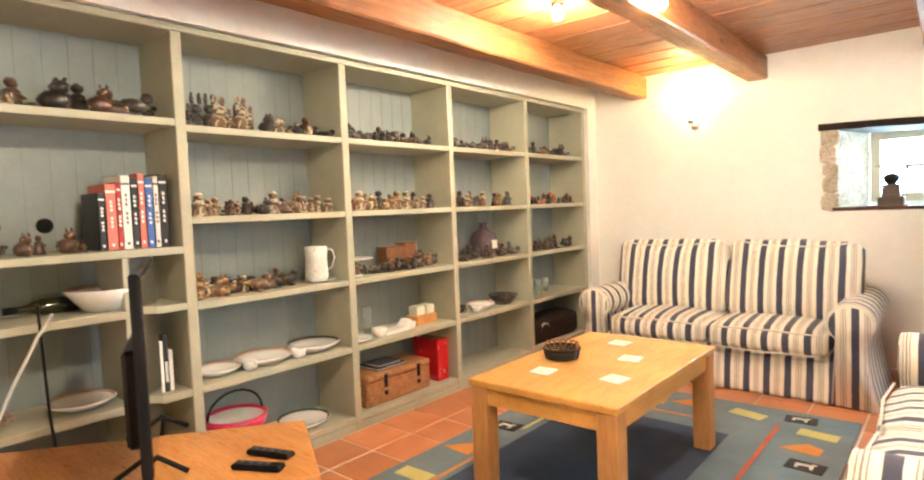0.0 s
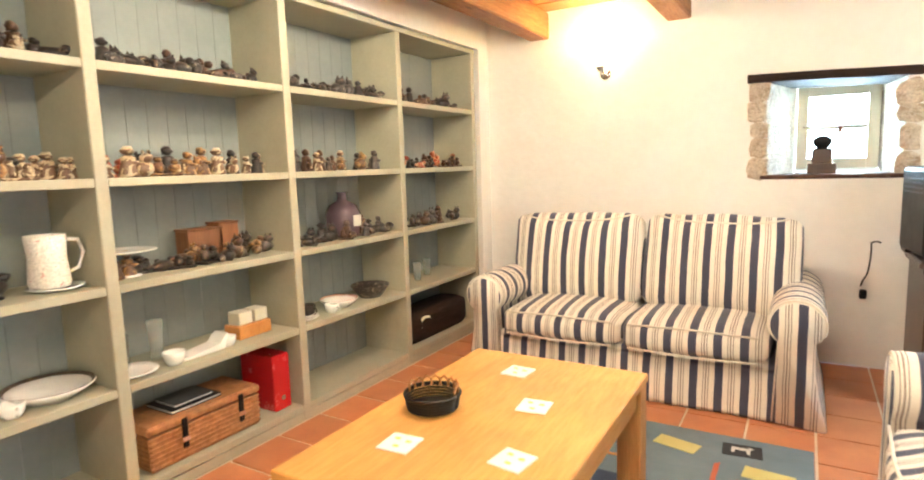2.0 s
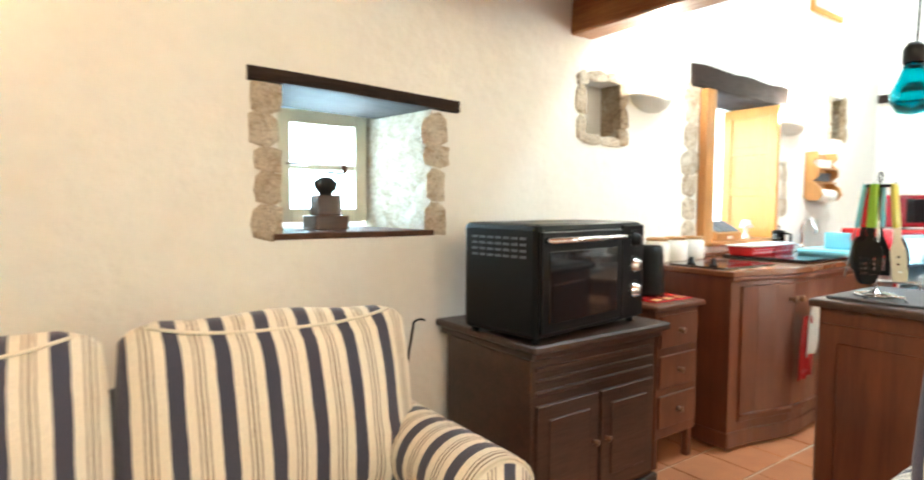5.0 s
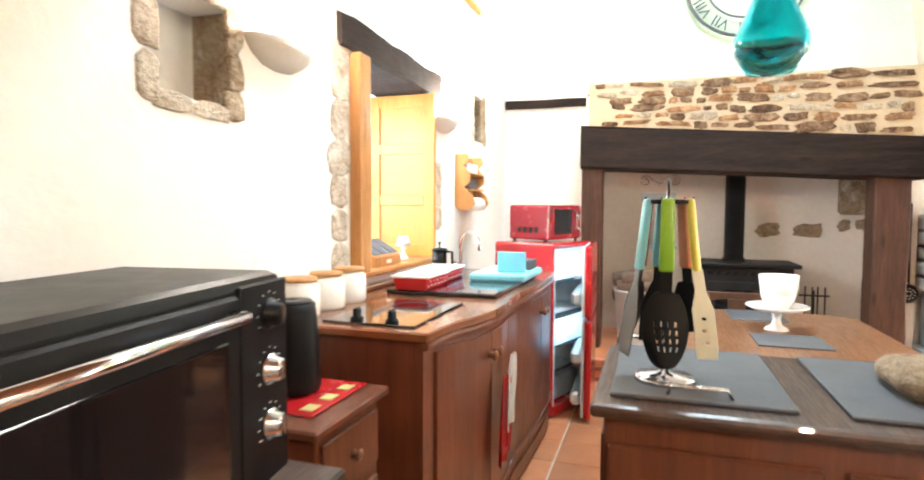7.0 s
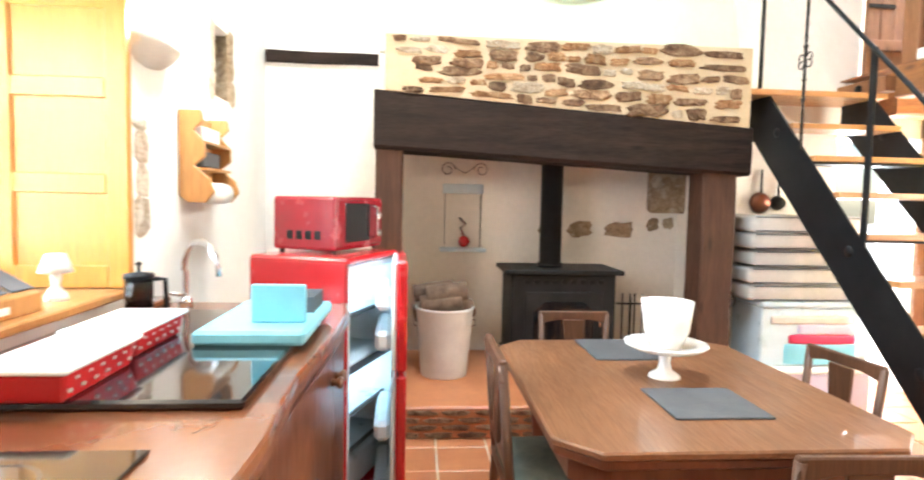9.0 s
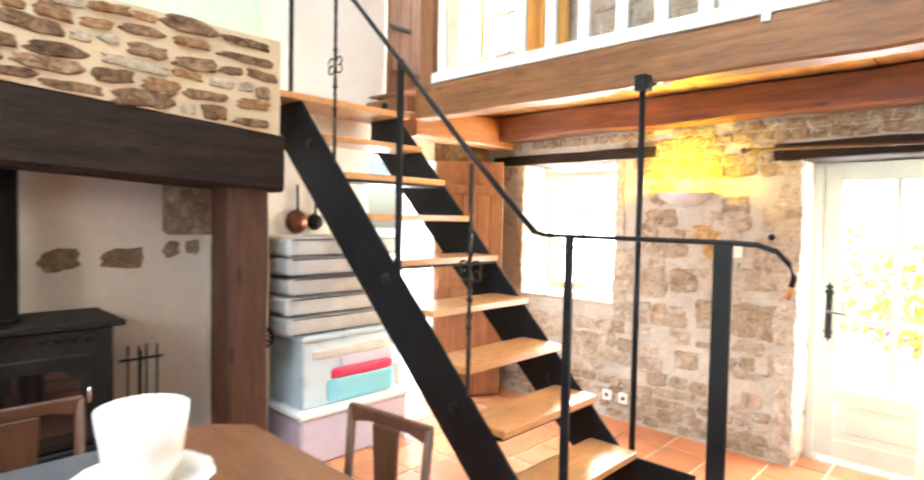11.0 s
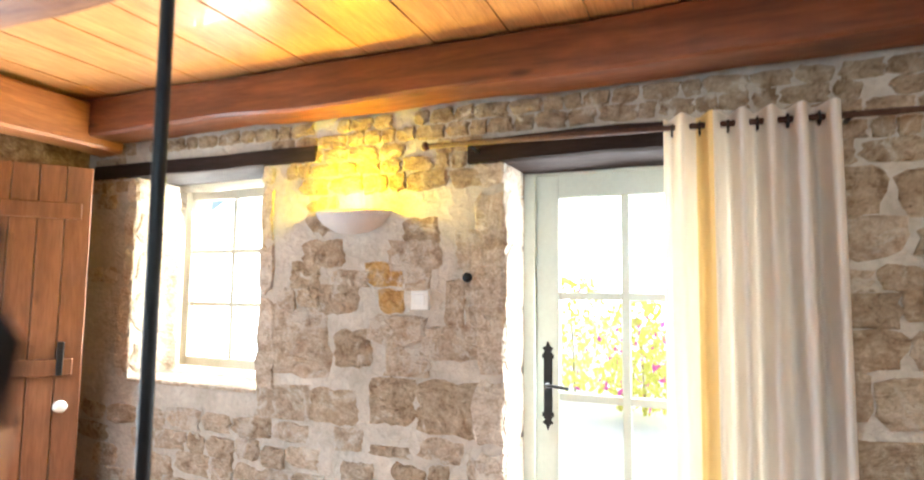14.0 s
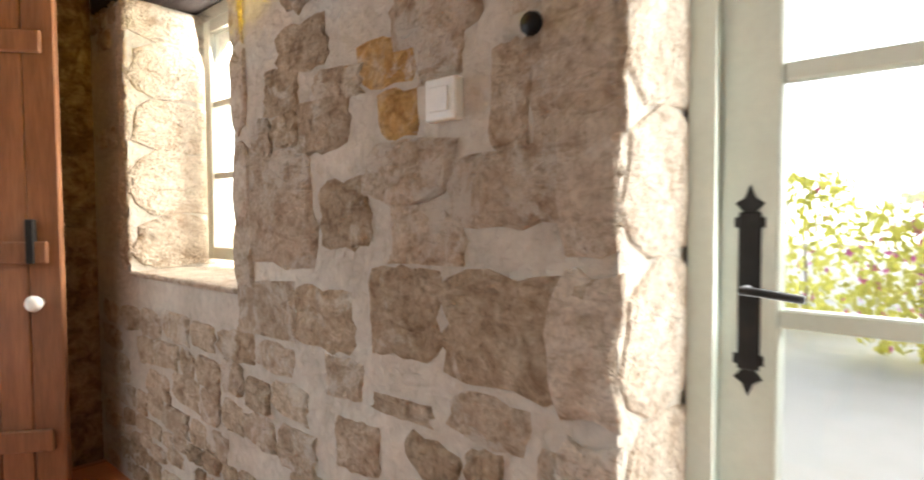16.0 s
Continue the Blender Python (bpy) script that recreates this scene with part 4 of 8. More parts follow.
for i in range(5):
    for z in BAYROWS[i]:
        part("shelf", box(BB, BF - 0.003, COLS[i] + 0.026, COLS[i + 1] - 0.026, z - 0.036, z, 0.003), "sage", bc)
    part("back_panel", box(BB - 0.03, BB - 0.006, COLS[i], COLS[i + 1], 0.03, 2.265), "sage_shaded", bc)
    n = 9
    a, c = COLS[i] + 0.026, COLS[i + 1] - 0.026
    for k in range(n):
        part("back_board", box(BB - 0.006, BB + 0.004, a + (c - a) * k / n + 0.0003, a + (c - a) * (k + 1) / n - 0.0003, 0.05, 2.265, 0.0008), "sage_shaded", bc)
dy = COLS[0] + 0.715 * (COLS[1] - COLS[0])
for z0, z1 in ((0.09, 0.494), (0.53, 0.924), (0.96, 1.199)):
    part("divider", box(BB + 0.004, BF - 0.004, dy - 0.014, dy + 0.014, z0, z1, 0.003), "sage", bc)
for gy in (0.52, 0.72):
    part("cable_hole", lathe([(0.0, 0), (0.035, 0), (0.035, 0.006), (0.0, 0.006)], (BB + 0.004, gy, 1.36), 16, pose(0, 0, 0, 0, 90)), "black", bc, "black round cable grommet")


def figurine_mesh(k, seed):
    """A small glazed ornament as one mesh: animals and little seated shapes."""
    r = random.Random(seed)
    b = bmesh.new()
    def blob(x, y, z, sx, sy, sz, seg=8):
        q = bmesh.new()
        bmesh.ops.create_uvsphere(q, u_segments=seg, v_segments=6, radius=1)
        for v in q.verts:
            v.co = Vector((x + v.co.x * sx, y + v.co.y * sy, z + v.co.z * sz)) + noise.noise_vector(v.co * 2 + Vector((seed, 0, 0))) * 0.007
        for f in q.faces:
            f.smooth = True
        join(b, q)
    if k == 0:      # sitting animal
        blob(0, 0, 0.035, 0.03, 0.035, 0.036)
        blob(0.006, 0.012, 0.078, 0.02, 0.022, 0.022)
        blob(0.0, 0.004, 0.10, 0.005, 0.005, 0.014, 6)
        blob(0.0, 0.022, 0.10, 0.005, 0.005, 0.014, 6)
    elif k == 1:    # lying animal
        blob(0, 0, 0.026, 0.026, 0.05, 0.027)
        blob(0.004, 0.048, 0.045, 0.018, 0.022, 0.019)
        blob(0, -0.052, 0.03, 0.008, 0.016, 0.008, 6)
        blob(0.02, 0.02, 0.009, 0.01, 0.03, 0.009, 6)
    elif k == 2:    # upright figure
        lathe([(0.026, 0), (0.028, 0.004), (0.022, 0.03), (0.017, 0.055), (0.019, 0.068), (0.008, 0.078)], bm=b, n=10)
        blob(0, 0, 0.093, 0.016, 0.016, 0.017)
        blob(0.012, 0.012, 0.05, 0.008, 0.02, 0.008, 6)
    elif k == 3:    # long-eared animal
        blob(0, 0, 0.04, 0.028, 0.028, 0.04)
        blob(0.004, 0.004, 0.095, 0.019, 0.02, 0.021)
        blob(0, -0.008, 0.135, 0.006, 0.007, 0.032, 6)
        blob(0, 0.016, 0.135, 0.006, 0.007, 0.03, 6)
    elif k == 4:    # pair of small shapes on a base
        box(-0.025, 0.025, -0.045, 0.045, 0, 0.012, 0.004, bm=b)
        blob(0, -0.02, 0.036, 0.017, 0.017, 0.026)
        blob(0, 0.022, 0.03, 0.016, 0.018, 0.02)
        blob(0.0, 0.022, 0.056, 0.011, 0.011, 0.012)
        blob(0.0, -0.02, 0.068, 0.011, 0.012, 0.012)
    else:           # bird
        blob(0, 0, 0.038, 0.02, 0.034, 0.026)
        blob(0.0, 0.03, 0.066, 0.014, 0.015, 0.015)
        blob(0, -0.04, 0.05, 0.007, 0.026, 0.009, 6)
        lathe([(0.018, 0), (0.018, 0.006), (0.005, 0.012), (0.005, 0.02)], bm=b, n=8)
    me = bpy.data.meshes.new("figurine")
    b.to_mesh(me)
    b.free()
    return me


FIGM = {}
KIND = ["sitting animal", "lying animal", "upright figure", "long-eared animal", "pair of creatures", "bird"]
frnd = random.Random(11)


def figurines(bay, z, n, y0=0.06, y1=0.92, colours=(0, 1, 2, 3), kinds=(0, 1, 2, 4, 5), size=1.0, rows=1):
    a, c = COLS[bay], COLS[bay + 1]
    n = round(n * 2.3)
    for i in range(n):
        f = y0 + (y1 - y0) * (i + 0.5 + frnd.uniform(-0.25, 0.25)) / n
        k, col = frnd.choice(kinds), frnd.choice(colours)
        if (k, col) not in FIGM:
            me = figurine_mesh(k, k * 6 + col)
            me.materials.append(FIG[col])
            FIGM[(k, col)] = me
        ob = new("figurine", FIGM[(k, col)])
        s = size * frnd.uniform(0.68, 1.2)
        ob.matrix_basis = Matrix.LocRotScale((-2.92 - frnd.uniform(0, 0.14), a + (c - a) * f, z), Euler((0, 0, frnd.uniform(-0.9, 0.9))), (s * 1.2, s * frnd.uniform(1.15, 1.5), s * 0.98))
        tagged(ob, "small %s glazed %s ornament on a bookcase shelf" % (FIGW[col], KIND[k]), "figurine", "shelf ornaments")


figurines(0, 1.85, 6, colours=(1, 2, 3, 0), size=1.15)
figurines(1, 1.825, 4, 0.04, 0.5, (2, 3), (3,), 1.1)
figurines(1, 1.825, 5, 0.5, 0.95, (1, 2, 0))
figurines(2, 1.825, 10, colours=(1, 1, 0, 3))
figurines(3, 1.825, 10, colours=(1, 1, 3))
figurines(4, 1.825, 8, colours=(1, 3, 0))
figurines(1, 1.375, 10, 0.03, 0.78, (0, 1, 2, 5, 3))
figurines(1, 1.375, 2, 0.80, 0.97, (2,), (2,), 1.15)
figurines(2, 1.375, 10, 0.04, 0.96, (4, 2, 1, 2, 5), (2, 2, 0, 4), 1.05)
figurines(3, 1.375, 8, 0.06, 0.94, (0, 2, 3, 5, 1), (2, 2, 0, 4))
figurines(4, 1.375, 9, 0.05, 0.92, (1, 0, 4, 3))
figurines(1, 0.95, 9, 0.03, 0.68, (1, 2, 5, 0), size=1.15)
figurines(2, 0.95, 10, 0.06, 0.95, (0, 1, 5, 3))
figurines(3, 0.95, 10, 0.05, 0.95, (1, 0, 3))
figurines(4, 0.95, 9, 0.05, 0.92, (1, 3, 0))
figurines(0, 1.235, 3, 0.1, 0.62, (1, 0, 1))


def bay_y(bay, f):
    return COLS[bay] + (COLS[bay + 1] - COLS[bay]) * f


def dish(x, y, z, r, h, label, material="white", name="plate", tilt=0.0, band=None):
    t = thing(name, label, name.replace("_", " "), (x, y, z))
    b = lathe([(0.0, 0.004), (r * 0.45, 0.004), (r * 0.5, 0.0), (r * 0.55, 0.002), (r * 0.75, h * 0.45), (r, h), (r * 0.98, h + 0.004), (r * 0.72, h * 0.5 + 0.006), (r * 0.5, 0.012), (0.0, 0.012)], n=24)
    b.transform(Matrix.Translation((x, y, z)) @ pose(0, 0, 0, 0, tilt, 0))
    part("dish", b, material, t)
    if band:
        b = lathe([(r * 0.86, h * 0.73 + 0.006), (r * 0.97, h + 0.0055), (r * 0.97, h + 0.004), (r * 0.86, h * 0.73 + 0.004), (r * 0.86, h * 0.73 + 0.006)], n=24, cap=False)
        b.transform(Matrix.Translation((x, y, z)) @ pose(0, 0, 0, 0, tilt, 0))
        part("rim_band", b, band, t, "coloured rim pattern")
    return t


def cup(x, y, z, r, h, label, material="white", handle=True, name="cup", rz=0.0):
    t = thing(name, label, name.replace("_", " "), (x, y, z))
    part("bowl", lathe([(0.0, 0.0), (r * 0.6, 0.0), (r * 0.85, h * 0.35), (r, h), (r * 0.93, h), (r * 0.78, h * 0.36), (r * 0.5, 0.008), (0.0, 0.008)], (x, y, z), 18), material, t)
    if handle:
        c, s = math.cos(rz), math.sin(rz)
        part("handle", tube([(x + c * (r * 0.8 + q) , y + s * (r * 0.8 + q), z + hh) for q, hh in ((0, h * 0.8), (r * 0.55, h * 0.75), (r * 0.65, h * 0.5), (r * 0.4, h * 0.3), (0, h * 0.25))], r * 0.09, 6), material, t)
    return t


FLOR = plain("floral_glaze", (0.58, 0.34, 0.26), 0.25, coat=0.3)
GREENB = plain("green_rim", (0.08, 0.14, 0.10), 0.25, coat=0.3)
dish(-3.0, bay_y(0, 0.68), 0.96, 0.17, 0.10, "footed white china bowl with a patterned rim on a shelf", name="bowl", band=FLOR)
t = thing("wine_bottle", "dark olive glass bottle lying on its side on a shelf", "bottle", (-3.1, 0.66, 0.96))
GREENGLASS = plain("olive_glass", (0.022, 0.024, 0.010), 0.12, coat=0.5)
part("body", lathe([(0.0, 0), (0.034, 0.0), (0.037, 0.006), (0.037, 0.17), (0.03, 0.20), (0.015, 0.225), (0.0135, 0.29), (0.0, 0.29)], (-3.1, 0.83, 0.998), 18, pose(0, 0, 0, 90)), GREENGLASS, t)
part("cap", lathe([(0.0, 0), (0.017, 0.0), (0.017, 0.05), (0.0, 0.05)], (-3.1, 0.565, 0.998), 14, pose(0, 0, 0, 90)), "black", t, "black foil cap")
dish(-3.02, bay_y(0, 0.16), 0.53, 0.15, 0.035, "patterned terracotta-coloured plate on a shelf", FIG[5], band=FLOR)
dish(-3.0, bay_y(0, 0.55), 0.53, 0.14, 0.04, "white china plate with a floral rim on a shelf", band=FLOR)
dish(-2.99, bay_y(1, 0.18), 0.53, 0.12, 0.04, "white china bowl with a floral rim", name="bowl", band=FLOR)
dish(-3.0, bay_y(1, 0.46), 0.53, 0.16, 0.045, "white china dish with a floral rim", band=FLOR)
dish(-3.0, bay_y(1, 0.80), 0.53, 0.16, 0.05, "white china plate with a brown rim", band=FIG[0])
for f in (0.33, 0.64):
    cup(-2.92, bay_y(1, f), 0.53, 0.045, 0.055, "small white china cup on a shelf")
dish(-3.0, bay_y(1, 0.70), 0.09, 0.16, 0.045, "white oval dish with a dark green rim", band=GREENB)
dish(-2.98, bay_y(1, 0.86), 0.95, 0.10, 0.014, "white saucer under a vase")
t = thing("pitcher", "tall white china jug with faint pink flowers on a saucer", "jug", (-2.98, bay_y(1, 0.84), 0.965))
part("body", lathe([(0.0, 0), (0.066, 0.0), (0.072, 0.02), (0.064, 0.12), (0.070, 0.20), (0.066, 0.20), (0.058, 0.12), (0.0, 0.03)], (-2.98, bay_y(1, 0.84), 0.967), 18), mottled("flowered_china", (0.76, 0.72, 0.66), (0.80, 0.77, 0.71), (0.62, 0.36, 0.32)), t)
part("handle", tube([(-2.97, bay_y(1, 0.84) + 0.063, 1.145), (-2.96, bay_y(1, 0.84) + 0.105, 1.14), (-2.955, bay_y(1, 0.84) + 0.118, 1.09), (-2.96, bay_y(1, 0.84) + 0.10, 1.03), (-2.97, bay_y(1, 0.84) + 0.064, 1.015)], 0.008, 8), "white", t)
dish(-3.0, bay_y(2, 0.16), 1.05, 0.12, 0.012, "flat white dish on a stand", name="plate")
t = thing("dish_stand", "small clear stand under a white dish", "stand", (-3.0, bay_y(2, 0.16), 0.95))
part("stem", lathe([(0.05, 0), (0.05, 0.006), (0.012, 0.012), (0.012, 0.09), (0.04, 0.1)], (-3.0, bay_y(2, 0.16), 0.95), 14), "white", t)
for f, w, h in ((0.60, 0.10, 0.15), (0.74, 0.06, 0.17)):
    t = thing("wooden_box", "small brown wooden box at the back of a shelf", "box", (-3.1, bay_y(2, f), 0.95))
    part("body", box(-3.16, -3.06, bay_y(2, f) - w, bay_y(2, f) + w, 0.952, 0.952 + h, 0.004), "plank", t)
    part("lid", box(-3.165, -3.055, bay_y(2, f) - w - 0.003, bay_y(2, f) + w + 0.003, 0.952 + h, 0.962 + h, 0.003), "plank", t)


def tumbler(x, y, z, r, h, label="clear drinking glass on a shelf"):
    t = thing("drinking_glass", label, "glass", (x, y, z), group="drinking glasses")
    part("bowl", lathe([(0.0, 0.0), (r * 0.75, 0.0), (r, h), (r * 0.94, h), (r * 0.68, 0.012), (0.0, 0.012)], (x, y, z), 14), "thin_glass", t)


for f, r, h in ((0.12, 0.032, 0.16), (0.28, 0.036, 0.19)):
    tumbler(-3.05, bay_y(2, f), 0.53, r, h, "tall clear glass at the back of a shelf")
dish(-2.96, bay_y(2, 0.10), 0.53, 0.11, 0.02, "white plate with a grey rim")
cup(-2.92, bay_y(2, 0.28), 0.53, 0.05, 0.06, "small white bowl-shaped cup", handle=False)
cup(-2.93, bay_y(2, 0.58), 0.53, 0.04, 0.05, "small white bowl-shaped cup", handle=False)
t = thing("napkin_holder", "curved white china napkin dish", "dish", (-2.95, bay_y(2, 0.43), 0.53))
b = bmesh.new()
prof = [(-0.11, 0.0), (0.11, 0.0), (0.13, 0.075), (0.105, 0.06), (0.08, 0.03), (-0.08, 0.012), (-0.13, 0.02)]
part("body", prism([(bay_y(2, 0.43) + p, 0.532 + q) for p, q in prof], "x", -3.0, -2.9, 0.003), "white", t)
t = thing("spice_box", "little wooden rack holding pale green packets", "box", (-3.0, bay_y(2, 0.76), 0.53))
part("rack", box(-3.06, -2.94, bay_y(2, 0.66), bay_y(2, 0.87), 0.532, 0.60, 0.004), "pine", t)
for f in (0.68, 0.78):
    part("packet", box(-3.05, -2.96, bay_y(2, f), bay_y(2, f + 0.085), 0.60, 0.665, 0.004), "cream_paint", t, "pale green packet")
# bottom shelf: hamper, books, red file
hx0, hx1, hy0, hy1 = -3.16, -2.88, bay_y(2, 0.10), bay_y(2, 0.70)
hm = thing("wicker_hamper", "brown wicker picnic hamper with leather straps", "hamper", (-3.0, (hy0 + hy1) / 2, 0.09))
part("base", box(hx0, hx1, hy0, hy1, 0.092, 0.25, 0.01), "wicker", hm)
for i in range(7):
    z = 0.105 + i * 0.022
    part("weave_band", box(hx0 - 0.004, hx1 + 0.004, hy0 - 0.004, hy1 + 0.004, z, z + 0.014, 0.006), "wicker", hm)
part("lid", box(hx0 - 0.008, hx1 + 0.008, hy0 - 0.008, hy1 + 0.008, 0.258, 0.30, 0.012), "wicker", hm)
for f in (0.28, 0.8):
    yy = hy0 + (hy1 - hy0) * f
    s = part("strap", box(hx1 + 0.004, hx1 + 0.014, yy - 0.014, yy + 0.014, 0.15, 0.29, 0.003), "black", hm, "dark leather strap")
    part("buckle", box(hx1 + 0.012, hx1 + 0.018, yy - 0.02, yy + 0.02, 0.18, 0.205, 0.002), "chrome", s)


def book(x0, x1, y0, y1, z0, z1, cover, label, flat=False):
    t = thing("book", label, "book", ((x0 + x1) / 2, (y0 + y1) / 2, z0), group="books")
    if flat:
        part("pages", box(x0 + 0.004, x1 - 0.004, y0 + 0.003, y1 - 0.004, z0 + 0.003, z1 - 0.003), "white_paint", t)
        part("cover", box(x0, x1, y0, y1, z0, z0 + 0.003), cover, t)
        part("cover", box(x0, x1, y0, y1, z1 - 0.003, z1), cover, t)
    else:
        part("pages", box(x0 + 0.004, x1 - 0.005, y0 + 0.003, y1 - 0.003, z0 + 0.002, z1 - 0.004), "white_paint", t)
        part("cover", box(x0, x1, y0, y0 + 0.0028, z0, z1), cover, t)
        part("cover", box(x0, x1, y1 - 0.0028, y1, z0, z1), cover, t)
        part("spine", box(x1 - 0.004, x1, y0, y1, z0, z1), cover, t)
        ink, yc, hgt = "slate" if "white" in label else "white_paint", (y0 + y1) / 2, z1 - z0
        for k in range(7):
            a = z0 + hgt * (0.34 + 0.062 * k)
            if k != 3:
                part("lettering", box(x1, x1 + 0.0008, yc - 0.0045, yc + 0.0045, a, a + hgt * 0.042), ink, t, "spine lettering")
        part("spine_band", box(x1, x1 + 0.0008, y0 + 0.002, y1 - 0.002, z0 + hgt * 0.87, z0 + hgt * 0.90), ink, t)
        part("publisher_mark", box(x1, x1 + 0.0008, yc - 0.005, yc + 0.005, z0 + hgt * 0.06, z0 + hgt * 0.10), ink, t)
    return t


book(-3.12, -2.92, hy0 + 0.14, hy0 + 0.40, 0.302, 0.318, "black", "dark hardback book lying on the hamper", True)
book(-3.10, -2.94, hy0 + 0.17, hy0 + 0.37, 0.319, 0.332, "slate", "grey paperback book lying on the hamper", True)
t = thing("red_file", "bright red lever-arch file standing on a shelf", "file", (-3.0, bay_y(2, 0.88), 0.09))
part("cover", box(-3.16, -2.90, bay_y(2, 0.82), bay_y(2, 0.94), 0.092, 0.40, 0.006), "red", t)
part("ring", lathe([(0.008, 0), (0.014, 0.0), (0.014, 0.003), (0.008, 0.003)], (-2.899, bay_y(2, 0.88), 0.16), 12, pose(0, 0, 0, 0, 90)), "chrome", t)
COVERS = [plain("cover_red", (0.45, 0.03, 0.03), 0.5), plain("cover_white", (0.72, 0.70, 0.66), 0.5), plain("cover_blue", (0.05, 0.12, 0.40), 0.5), plain("cover_black", (0.02, 0.02, 0.025), 0.5), plain("cover_salmon", (0.60, 0.16, 0.12), 0.5)]
yy = bay_y(0, 0.64)
for i, (w, h, c) in enumerate(((0.03, 0.26, 3), (0.045, 0.30, 4), (0.02, 0.31, 0), (0.04, 0.34, 1), (0.03, 0.33, 3), (0.03, 0.35, 4), (0.035, 0.33, 2), (0.025, 0.34, 1), (0.04, 0.35, 3))):
    book(-3.12, -2.90, yy, yy + w, 1.237, 1.237 + h, COVERS[c], "%s hardback book standing in a row" % ["red", "white", "blue", "black", "salmon-red"][c])
    yy += w + 0.001
yy = bay_y(0, 0.74)
for i in range(8):
    c = (1, 1, 3, 1, 4, 1, 3, 1)[i]
    t = thing("disc_case", "%s disc case standing in a row" % ["red", "white", "blue", "black", "salmon-red"][c], "disc case", (-3.0, yy, 0.53), group="disc cases")
    part("case", box(-3.04, -2.90, yy, yy + 0.020, 0.532, 0.532 + (0.19, 0.26, 0.22, 0.28, 0.27, 0.25, 0.28, 0.2)[i], 0.002), COVERS[c], t)
    part("label", box(-2.90, -2.899, yy + 0.004, yy + 0.016, 0.58, 0.68), "white_paint", t)
    yy += 0.0225
# pail and bag
t = thing("bucket", "white and pink enamel pail with a black handle", "bucket", (-3.0, bay_y(1, 0.30), 0.09))
part("body", lathe([(0.0, 0), (0.10, 0.0), (0.155, 0.16), (0.165, 0.175), (0.15, 0.172), (0.095, 0.01), (0.0, 0.01)], (-3.02, bay_y(1, 0.28), 0.092), 24), "white", t)
part("rim", lathe([(0.14, 0.12), (0.156, 0.135), (0.168, 0.19), (0.157, 0.19), (0.14, 0.12)], (-3.02, bay_y(1, 0.28), 0.092), 24, cap=False), "pink", t, "raspberry-pink rim")
part("handle", tube([(-3.02, bay_y(1, 0.28) + 0.16 * math.cos(a), 0.28 + 0.13 * math.sin(a)) for a in [math.pi * i / 10 for i in range(11)]], 0.007), "black", t)
t = thing("travel_bag", "dark leather bag lying on the bottom shelf", "bag", (-3.02, bay_y(4, 0.5), 0.09))
part("body", cushion(-3.16, -2.90, bay_y(4, 0.08), bay_y(4, 0.92), 0.085, 0.31, 0.03, 0.06), "oldwood", t)
part("handle", tube([(-2.90, bay_y(4, 0.22) + 0.05 * q, 0.2 + h) for q, h in ((0, 0), (0.3, 0.06), (1.2, 0.07), (2.2, 0.06), (2.6, 0))], 0.01), "cream_paint", t)
part("clasp", box(-2.895, -2.885, bay_y(4, 0.45), bay_y(4, 0.52), 0.17, 0.20, 0.003), "chrome", t)
# dishes and bottle in the fourth bay, glasses in the fifth
dish(-2.95, bay_y(3, 0.10), 0.53, 0.10, 0.02, "pale grey plate on a shelf")
cup(-2.98, bay_y(3, 0.18), 0.53, 0.05, 0.07, "dark pottery cup on a shelf", FIG[1])
cup(-2.92, bay_y(3, 0.32), 0.53, 0.045, 0.05, "white china cup on a shelf")
dish(-2.98, bay_y(3, 0.45), 0.53, 0.12, 0.05, "white china bowl with a patterned rim", name="bowl", band=FLOR)
dish(-2.98, bay_y(3, 0.76), 0.53, 0.13, 0.08, "grey pottery bowl with a lip", FIG[3], name="bowl")
t = thing("stone_bottle", "large dark mauve glass bottle with a short neck", "bottle", (-3.06, bay_y(3, 0.62), 0.95))
part("body", lathe([(0.0, 0), (0.10, 0.0), (0.115, 0.02), (0.115, 0.15), (0.09, 0.20), (0.035, 0.23), (0.03, 0.27), (0.04, 0.285), (0.0, 0.285)], (-3.06, bay_y(3, 0.62), 0.952), 20), plain("mauve_glass", (0.09, 0.06, 0.075), 0.15, coat=0.4), t)
part("label", box(-2.948, -2.944, bay_y(3, 0.59), bay_y(3, 0.66), 1.02, 1.09), "grey_fabric", t)
for f in (0.12, 0.26, 0.40, 0.55, 0.33):
    tumbler(-2.95 - 0.12 * (f * 7 % 1), bay_y(4, f), 0.53, 0.034, 0.13)


